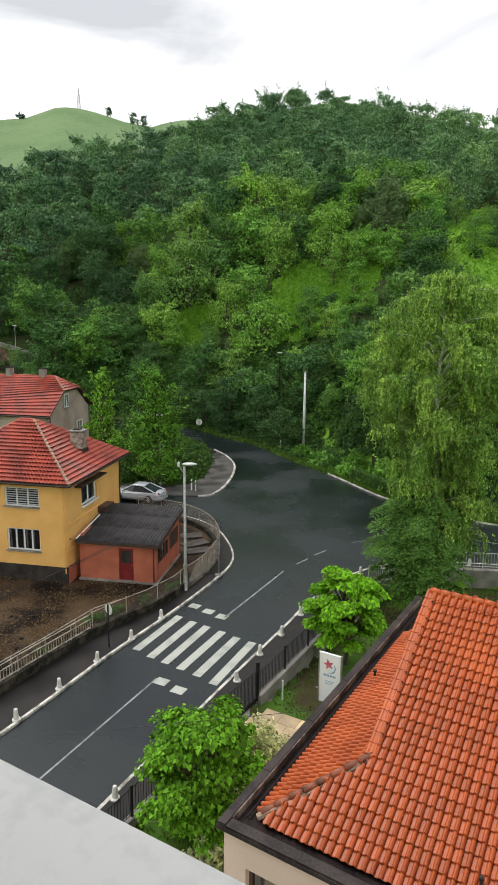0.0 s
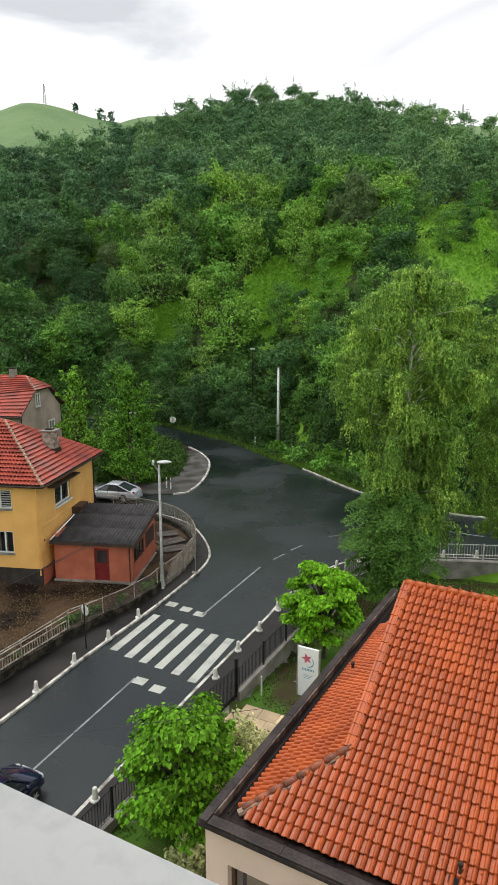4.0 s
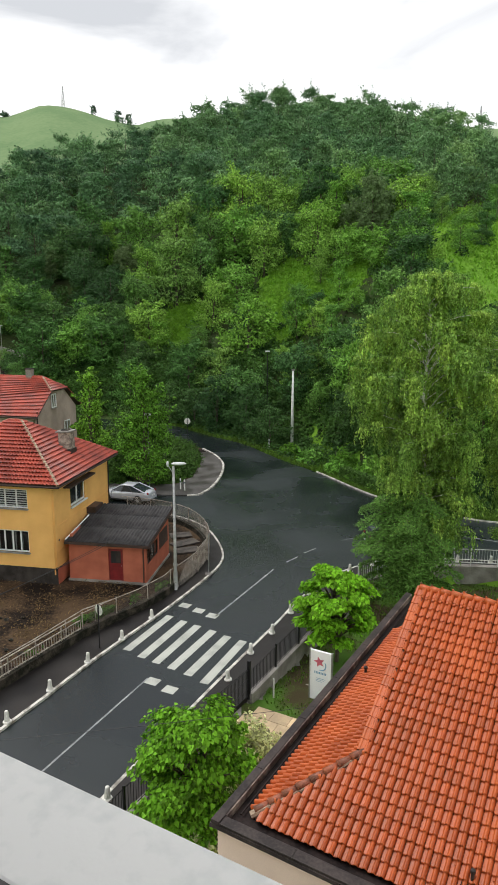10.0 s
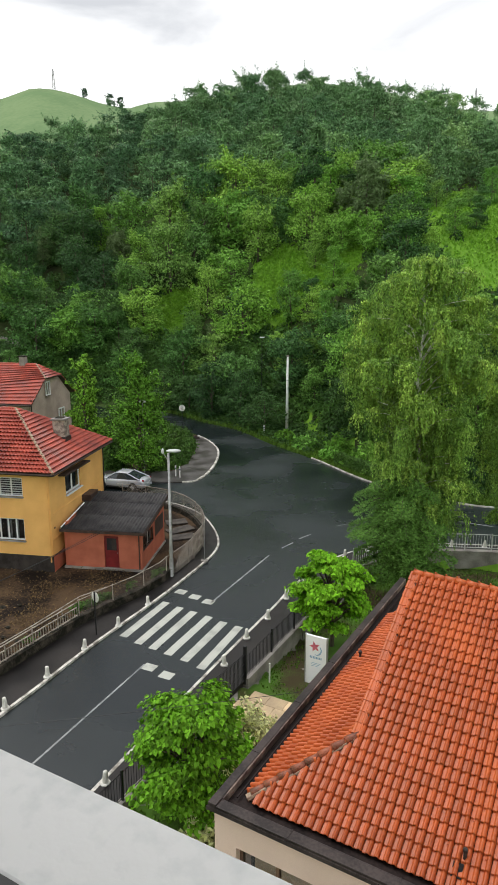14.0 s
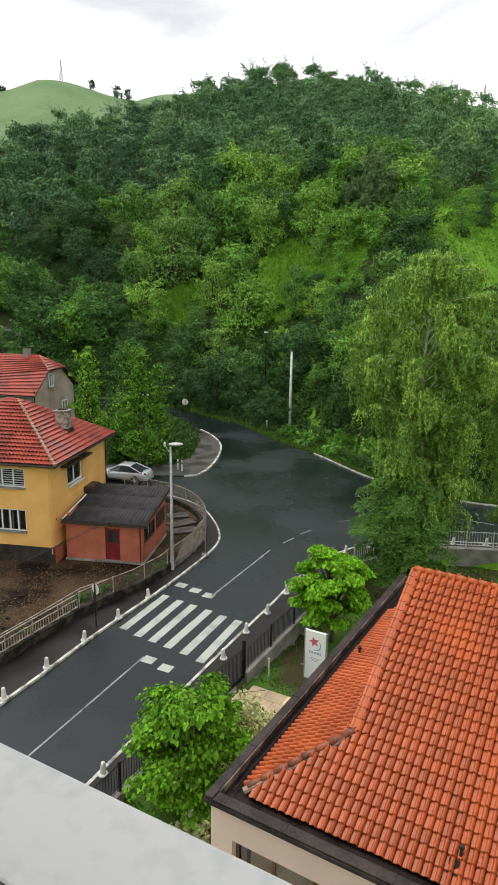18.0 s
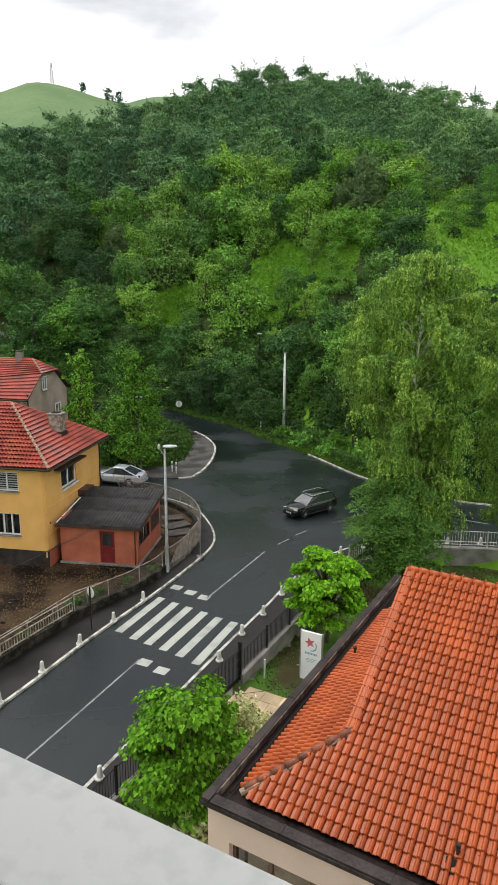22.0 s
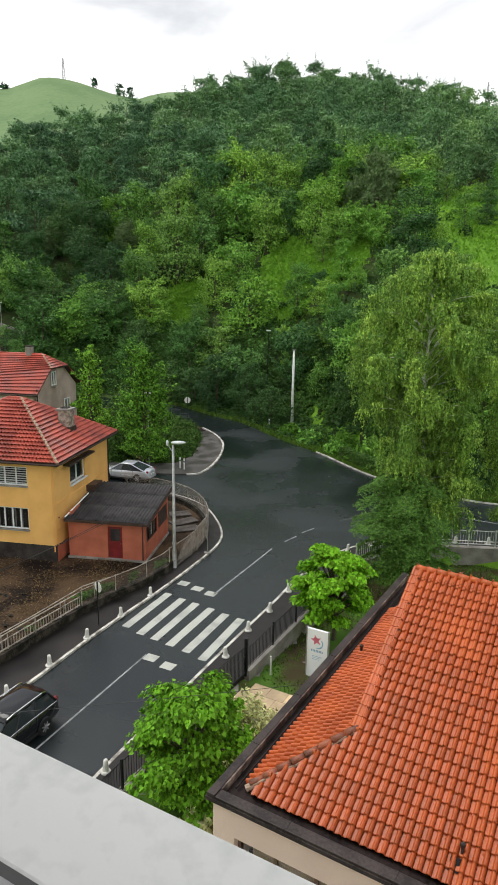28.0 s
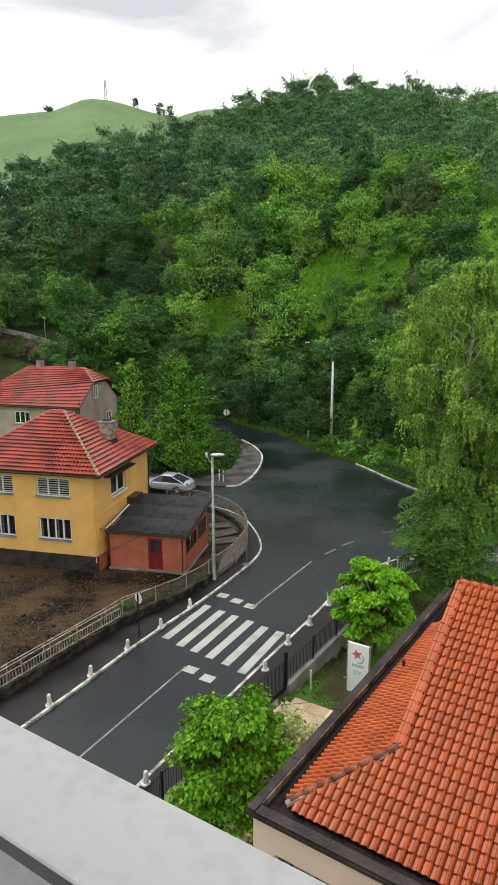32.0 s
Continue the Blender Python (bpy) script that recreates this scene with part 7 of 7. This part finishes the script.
def skyline():
    def at(deg, d):
        x, y = d * math.sin(radians(deg)), d * math.cos(radians(deg))
        return x, y, ground_z(x, y)
    for deg, d, hgt in ((-13.95, 640, 16.0), (18.65, 640, 18.0)):
        x, y, z = at(deg, d)
        p = thing("lattice_mast", "thin steel lattice mast on the ridge", "mast", put(x, y, z))
        for sx, sy in ((-1, -1), (1, -1), (1, 1), (-1, 1)):
            part("leg", T([(sx * 1.3, sy * 1.3, -1), (sx * 0.25, sy * 0.25, hgt)], 0.16 if d > 500 else 0.08, 4), GALV, p)
        for i in range(9):
            t0, t1 = i / 9, (i + 1) / 9
            w0, w1 = 1.3 - 1.05 * t0, 1.3 - 1.05 * t1
            for s0 in (-1, 1):
                for s1 in (-1, 1):
                    part("brace", T([(s1 * w0, s0 * w0, hgt * t0), (-s1 * w1, s0 * w1, hgt * t1)], 0.09 if d > 500 else 0.045, 4), GALV, p)
        part("crossarm", B(-1.1, 1.1, -0.1, 0.1, hgt * 0.86, hgt * 0.86 + 0.25), GALV, p)
    for i, (deg, d, hgt, r) in enumerate([(-11.7, 640, 9, 3.4), (-9.75, 640, 10, 4.0), (-8.95, 640, 9, 3.4), (-18.3, 640, 3.5, 4.5), (5.8, 640, 11, 7.5), (-1.0, 640, 7, 4), (0.0, 640, 6, 3)]):
        x, y, z = at(deg, d)
        o = tree("ridge_tree", "small round tree on the far ridge", 130 + i, hgt, r, 0.5, "round", 380, 0.9, LEAF_FAR_HAZE, puffs=16)
        o.matrix_world = put(x, y, z - 0.3)


skyline()


def hill_road():
    """The lane that climbs behind the grey house, with its pale parapet."""
    line = [(-16.6, 115.0), (-18.7, 120.0), (-20.2, 124.0), (-21.8, 128.0), (-23.6, 132.0), (-26, 137.0), (-30, 144.0)]
    top, low = [], []
    for deg, d in line:
        for out, k in ((top, 0.0), (low, -7.0)):
            q = d + k
            x, y = q * math.sin(radians(deg)), q * math.cos(radians(deg))
            out.append(Vector((x, y, ground_z(x, y) + 0.35)))
    bm = bmesh.new()
    a, b = [bm.verts.new(p) for p in top], [bm.verts.new(p) for p in low]
    for i in range(len(a) - 1):
        bm.faces.new((a[i], a[i + 1], b[i + 1], b[i]))
    solo("hill_lane", bm, SOIL, "brown wet earth lane climbing the hillside", "road", kind="structure")
    bm = bmesh.new()
    for p, q in zip(top, top[1:]):
        d = (q - p).normalized()
        m = Matrix.Translation(p) @ d.to_track_quat("X", "Z").to_matrix().to_4x4()
        box(bm, -0.02, (q - p).length + 0.02, -0.15, 0.15, -0.6, 0.75, m=m)
    solo("lane_parapet", bm, CONCRETE, "weathered concrete parapet beside the lane", "wall", kind="structure")
    bm = bmesh.new()
    bm.faces.new([bm.verts.new((x, y, -0.03)) for x, y in ISLAND + [(-60, 96), (-60, 61)]])
    solo("hedge_soil", bm, SOIL, "dark bare soil under the hedge shrubs", "soil", kind="structure")


hill_road()


# ---- cars ----
NAVY = mat("navy_car_paint", (0.006, 0.009, 0.04), (0.005, 0.007, 0.03), rough=0.14, metal=0.0, scale=2, fine=90, bump=0.0, coat=0.4, spec=0.35)
BLACK_PAINT = mat("black_car_paint", (0.004, 0.005, 0.007), (0.003, 0.004, 0.005), rough=0.14, metal=0.0, scale=2, fine=90, bump=0.0, coat=0.4, spec=0.35)
SILVER = mat("silver_car_paint", (0.58, 0.6, 0.64), (0.52, 0.54, 0.58), rough=0.22, metal=0.35, scale=2, fine=90, bump=0.0, coat=0.6)
TYRE = mat("tyre_rubber", (0.016, 0.016, 0.017), rough=0.7, scale=8, fine=60, bump=0.2)
ALLOY = mat("alloy_rim", (0.5, 0.5, 0.52), (0.35, 0.35, 0.36), rough=0.3, metal=0.8, scale=6, fine=40, bump=0.02)
CHROME = mat("chrome_trim", (0.75, 0.75, 0.76), rough=0.15, metal=1.0, scale=6, fine=40, bump=0.0)
TRIM = mat("black_plastic_trim", (0.02, 0.02, 0.022), rough=0.5, scale=6, fine=60, bump=0.1)
PLATE = mat("number_plate", (0.75, 0.75, 0.72), rough=0.4, bump=0)


def lampmat(name, colour, strength):
    m = mat(name, colour, rough=0.15, bump=0)
    b = m.node_tree.nodes["Principled BSDF"]
    b.inputs["Emission Color"].default_value = (*colour, 1)
    b.inputs["Emission Strength"].default_value = strength
    return m


HEADLIGHT = lampmat("headlight_glass", (0.42, 0.44, 0.42), 0.05)
TAIL_LIGHT = lampmat("tail_light_glass", (0.2, 0.01, 0.012), 0.1)


def section(bm, x, ring):
    return [bm.verts.new((x, y, z)) for y, z in ring]


def skin(bm, rings):
    n = len(rings[0])
    for a, b in zip(rings, rings[1:]):
        for k in range(n):
            bm.faces.new((a[k], a[(k + 1) % n], b[(k + 1) % n], b[k]))
    bm.faces.new(rings[0][::-1])
    bm.faces.new(rings[-1])


def car(name, label, paint, L, W2, belt, roof, glass, wheels, rails, tall_rear):
    """x forwards, y to the left, z up, on the ground at the middle. belt: (x, z, half width) of the lower body's top line; glass: (rear base, rear top, front top, front base)."""
    c = thing(name, label, "car")
    hw = W2 / 2
    # lower body
    bm = bmesh.new()
    rings = []
    for x, zt, w in belt:
        zb = 0.22 if abs(x) < L / 2 - 0.25 else 0.3
        h = zt - zb
        half = [(0.0, zb), (w * 0.86, zb), (w * 0.97, zb + 0.1), (w, zb + h * 0.38), (w * 0.985, zb + h * 0.68), (w * 0.945, zb + h * 0.93), (w * 0.86, zt), (0.0, zt + 0.035)]
        ring = half + [(-y, z) for y, z in half[-2:0:-1]]
        rings.append(section(bm, x, ring))
    skin(bm, rings)
    body = part("body", bm, paint, c, smooth=True)
    # greenhouse
    rb, rt, ft, fb = glass

    def zbelt(x):
        return lerp_table([(q[0], q[1]) for q in belt], x)
    wb, wr = hw * 0.9, hw * 0.74
    zs = roof
    xs = [(rb, rt), (rb + 0.35 * (fb - rb), rt + 0.33 * (ft - rt)), (rb + 0.66 * (fb - rb), rt + 0.68 * (ft - rt)), (fb, ft)]
    bm = bmesh.new()
    rings = []
    for i, (xb2, xt) in enumerate(xs):
        zt = zs - (0.05 if i in (0, 3) else 0.0)
        lo = zbelt(xb2) - 0.04
        sh = 0.96 if i in (0, 3) else 1.0
        rings.append([bm.verts.new(p) for p in ((xb2, -wb * sh, lo), (xt, -wr * sh, zt - 0.05), (xt, -wr * 0.8 * sh, zt), (xt, wr * 0.8 * sh, zt), (xt, wr * sh, zt - 0.05), (xb2, wb * sh, lo))])
    for a, b in zip(rings, rings[1:]):
        for k in range(5):
            bm.faces.new((a[k], a[k + 1], b[k + 1], b[k]))
    bm.faces.new(rings[0])
    bm.faces.new(rings[-1][::-1])
    part("window_glass", bm, CAR_GLASS, c, "dark tinted glazing all round")
    # roof panel
    bm = bmesh.new()
    rings = []
    for i in range(7):
        t = i / 6
        x = rt - 0.06 + (ft - rt + 0.08) * t
        z = zs - 0.05 * abs(2 * t - 1) ** 2.2
        w = wr * (1.0 - 0.05 * abs(2 * t - 1) ** 2)
        ring = [(-w - 0.015, z - 0.055), (-w * 0.82, z + 0.012), (-w * 0.4, z + 0.032), (w * 0.4, z + 0.032), (w * 0.82, z + 0.012), (w + 0.015, z - 0.055), (0, z - 0.02)]
        rings.append(section(bm, x, ring))
    skin(bm, rings)
    part("roof", bm, paint, c, smooth=True)
    for s in (1, -1):
        for i, (xb2, xt) in enumerate(xs):
            sh = 0.965 if i in (0, 3) else 1.005
            part("pillar", T([(xb2, s * wb * sh, zbelt(xb2) - 0.05), (xt, s * wr * sh, zs - 0.06)], [0.05, 0.04] if i in (0, 3) else [0.03, 0.025], 6), paint if i in (0, 3) else TRIM, c)
        if rails:
            part("roof_rail", T([(rt + 0.05, s * wr * 0.93, zs + 0.0), (rt + 0.25, s * wr * 0.93, zs + 0.05), (ft - 0.35, s * wr * 0.93, zs + 0.05), (ft - 0.1, s * wr * 0.93, zs)], 0.018, 6), CHROME if rails == 2 else TRIM, c)
        part("window_trim", T([(rb + 0.05, s * (wb + 0.012), zbelt(rb)), ((rb + fb) / 2, s * (wb + 0.02), zbelt(0) - 0.0), (fb - 0.05, s * (wb + 0.012), zbelt(fb) - 0.01)], 0.014, 5), CHROME if rails == 2 else TRIM, c)
        # door joints, handles, sill, mirror
        for x in (-0.95, 0.02, 0.95):
            part("door_gap", B(x - 0.006, x + 0.006, s * hw * 0.955 - 0.012, s * hw * 0.955 + 0.012, 0.34, zbelt(0) - 0.03), TRIM, c)
        for x in (-0.75, 0.22):
            part("door_handle", B(x, x + 0.18, s * (hw * 0.965) - 0.02, s * (hw * 0.965) + 0.02, zbelt(0) - 0.17, zbelt(0) - 0.14, bevel=0.006), paint, c)
        part("side_sill", B(-1.0, 1.0, s * hw * 0.93 - 0.03, s * hw * 0.93 + 0.03, 0.2, 0.32, bevel=0.012), TRIM, c)
        bm = bmesh.new()
        bmesh.ops.create_uvsphere(bm, u_segments=10, v_segments=6, radius=1)
        bmesh.ops.transform(bm, matrix=Matrix.Translation((fb - 0.32, s * (hw + 0.07), zbelt(fb) + 0.08)) @ Matrix.Diagonal((0.08, 0.12, 0.085, 1)), verts=bm.verts[:])
        part("side_mirror", bm, paint, c, smooth=True)
        # lights
        xf, xr = belt[-1][0], belt[0][0]
        wf = belt[-2][2]
        bm = bmesh.new()
        bmesh.ops.create_uvsphere(bm, u_segments=12, v_segments=8, radius=1)
        bmesh.ops.transform(bm, matrix=Matrix.Translation((xf - 0.2, s * wf * 0.74, 0.68)) @ pose(0, 0, 0, 0, -14, s * -24) @ Matrix.Diagonal((0.19, 0.17, 0.06, 1)), verts=bm.verts[:])
        part("headlight", bm, HEADLIGHT, c, "clear headlight", smooth=True)
        bm = bmesh.new()
        zt = 0.95 if tall_rear else 0.85
        bmesh.ops.create_uvsphere(bm, u_segments=12, v_segments=8, radius=1)
        bmesh.ops.transform(bm, matrix=Matrix.Translation((xr + 0.12, s * belt[1][2] * 0.84, zt)) @ Matrix.Diagonal((0.1, 0.1, 0.2 if tall_rear == 2 else 0.11, 1)), verts=bm.verts[:])
        part("tail_light", bm, TAIL_LIGHT, c, "red tail light", smooth=True)
        bm = bmesh.new()
        bmesh.ops.create_uvsphere(bm, u_segments=8, v_segments=6, radius=1)
        bmesh.ops.transform(bm, matrix=Matrix.Translation((xf - 0.13, s * wf * 0.7, 0.38)) @ Matrix.Diagonal((0.08, 0.09, 0.05, 1)), verts=bm.verts[:])
        part("fog_light", bm, HEADLIGHT, c, smooth=True)
    xf, xr = belt[-1][0], belt[0][0]
    part("grille", B(xf - 0.05, xf + 0.012, -0.42, 0.42, 0.5, 0.66, bevel=0.012), TRIM, c)
    part("grille_bar", B(xf - 0.02, xf + 0.022, -0.44, 0.44, 0.655, 0.68), CHROME, c)
    part("bumper", B(xf - 0.1, xf + 0.03, -0.62, 0.62, 0.26, 0.42, bevel=0.03), paint if rails == 2 else TRIM, c)
    part("bumper", B(xr - 0.05, xr + 0.1, -0.68, 0.68, 0.3, 0.5, bevel=0.03), paint, c)
    part("number_plate", B(xf + 0.022, xf + 0.036, -0.26, 0.26, 0.42, 0.52), PLATE, c)
    part("number_plate", B(xr - 0.06, xr - 0.045, -0.26, 0.26, 0.58, 0.69), PLATE, c)
    part("plate_bar", B(xf + 0.036, xf + 0.039, -0.2, 0.2, 0.445, 0.495), SIGN_GREY, c)
    part("plate_bar", B(xr - 0.063, xr - 0.06, -0.2, 0.2, 0.61, 0.66), SIGN_GREY, c)
    if tall_rear:
        part("rear_window_frame", B(rb - 0.02, rb + 0.0, -0.55, 0.55, zbelt(rb) - 0.06, zbelt(rb) - 0.02), TRIM, c)
    for s in (0.25, -0.25):
        part("wiper", T([(fb + 0.02, s, zbelt(fb) + 0.0), (fb - 0.25, s + 0.35, zbelt(fb) + 0.2)], 0.01, 4), TRIM, c)
    # wheels
    turning = []
    for x in wheels:
        for s in (1, -1):
            part("wheel_arch", T([(x, s * (hw * 0.9), 0.34), (x, s * (hw * 0.985 + 0.006), 0.33)], 0.35, 22), TRIM, c)
            bm = bmesh.new()
            lathe(bm, [(0.2, -0.1), (0.3, -0.105), (0.315, -0.085), (0.315, 0.085), (0.3, 0.105), (0.2, 0.1)], 22, Matrix.Rotation(radians(90), 4, "X"))
            w = part("wheel", bm, TYRE, c, "black tyre", smooth=False)
            w.location = (x, s * (hw * 0.985 - 0.075), 0.315)
            bm = bmesh.new()
            tube(bm, [(0, s * 0.07, 0), (0, s * 0.1, 0)], [0.215, 0.205], 20)
            part("rim", bm, TRIM, w)
            bm = bmesh.new()
            for k in range(7):
                a = k * 2 * math.pi / 7
                tube(bm, [(0.03 * math.cos(a), s * 0.112, 0.03 * math.sin(a)), (0.2 * math.cos(a), s * 0.104, 0.2 * math.sin(a))], [0.03, 0.022], 5)
            tube(bm, [(0, s * 0.1, 0), (0, s * 0.122, 0)], 0.05, 10)
            part("spokes", bm, ALLOY, w)
            turning.append(w)
    return c, turning


VAN_BELT = [(-2.17, 0.92, 0.7), (-2.08, 1.02, 0.82), (-1.5, 1.04, 0.87), (0, 1.03, 0.88), (1.0, 1.0, 0.87), (1.45, 0.95, 0.85), (1.95, 0.8, 0.78), (2.17, 0.66, 0.62)]
WAGON_BELT = [(-2.25, 0.84, 0.68), (-2.15, 0.92, 0.8), (-1.5, 0.95, 0.86), (0, 0.94, 0.88), (0.8, 0.93, 0.87), (1.2, 0.9, 0.85), (1.95, 0.78, 0.78), (2.25, 0.6, 0.6)]
HATCH_BELT = [(-2.25, 0.78, 0.62), (-2.15, 0.92, 0.78), (-1.6, 0.96, 0.84), (0, 0.93, 0.87), (0.8, 0.92, 0.86), (1.15, 0.89, 0.84), (1.95, 0.74, 0.76), (2.25, 0.58, 0.58)]
van, van_wheels = car("people_carrier", "dark blue people carrier driving on the wet road", NAVY, 4.34, 1.76, VAN_BELT, 1.62, (-2.05, -1.85, 0.55, 1.35), (-1.33, 1.37), 1, 2)
wagon, wagon_wheels = car("estate_car", "black estate car with roof rails driving on wet road", BLACK_PAINT, 4.5, 1.78, WAGON_BELT, 1.46, (-2.1, -1.75, 0.35, 1.2), (-1.3, 1.4), 2, 1)
hatchback, _ = car("parked_hatchback", "silver hatchback car parked in the side street", SILVER, 4.5, 1.76, HATCH_BELT, 1.43, (-2.0, -0.75, 0.25, 1.2), (-1.32, 1.4), 0, 0)
hatchback.matrix_world = put(-9.65, 54.3, 0, 162)
hatchback.scale = (1.05, 1.05, 1.05)

wagon.scale = (0.95, 0.96, 1.0)
van.scale = (0.88, 0.9, 0.88)

VAN_ROWS = [(0, -18.1, -1.0, 62), (2, -12.5, 9.3, 62), (3.5, -8.8, 16.2, 62), (5.5, -3.9, 25.0, 62), (6, -2.56, 27.45, 61.5), (7, 0.25, 32.85, 59), (8, 3.0, 37.4, 54), (9, 6.2, 41.0, 38), (10, 10.45, 43.2, 8), (11, 15.4, 43.2, -14), (11.5, 17.8, 42.5, -17), (12, 20.2, 41.75, -17),
            (14.5, 32.5, 38.6, -13), (18, 49.5, 35.6, -10), (22, 68, 32.2, -10), (32, 68.3, 32.15, -10)]
WAGON_ROWS = [(0, 69, 35.2, 170), (10.5, 68.5, 35.3, 170), (13, 54.5, 38.0, 168), (16.5, 35.5, 42.2, 166), (19, 22.4, 45.7, 164), (19.5, 19.6, 46.5, 165), (20.2, 15.6, 47.6, 170), (21, 11.0, 48.3, 184), (21.5, 8.2, 47.9, 202), (22, 5.75, 46.5, 218), (23, 2.85, 42.9, 233),
              (24, 0.72, 38.85, 244), (25, -1.4, 34.5, 244.5), (25.5, -2.45, 32.35, 244.5), (27.5, -7.0, 23.05, 244), (28, -8.3, 20.4, 243.5), (29, -11.0, 15.0, 243), (32, -18.9, -0.3, 242.5)]


def motions():
    for ob, rows, wheels in ((van, VAN_ROWS, van_wheels), (wagon, WAGON_ROWS, wagon_wheels)):
        walk(ob, [(t, pose(x, y, 0.004, 0, 0, a)) for t, x, y, a in rows])
        # the wheels roll as far as the car goes
        dist, total = [(rows[0][0], 0.0)], 0.0
        for p, q in zip(rows, rows[1:]):
            total += math.hypot(q[1] - p[1], q[2] - p[2])
            dist.append((q[0], total))
        times = [k / 15 for k in range(0, 481)]
        for w in wheels:
            x, y, z = w.location
            walk(w, [(t, pose(x, y, z, 0, math.degrees(lerp_table(dist, t) / 0.315), 0)) for t in times])


motions()
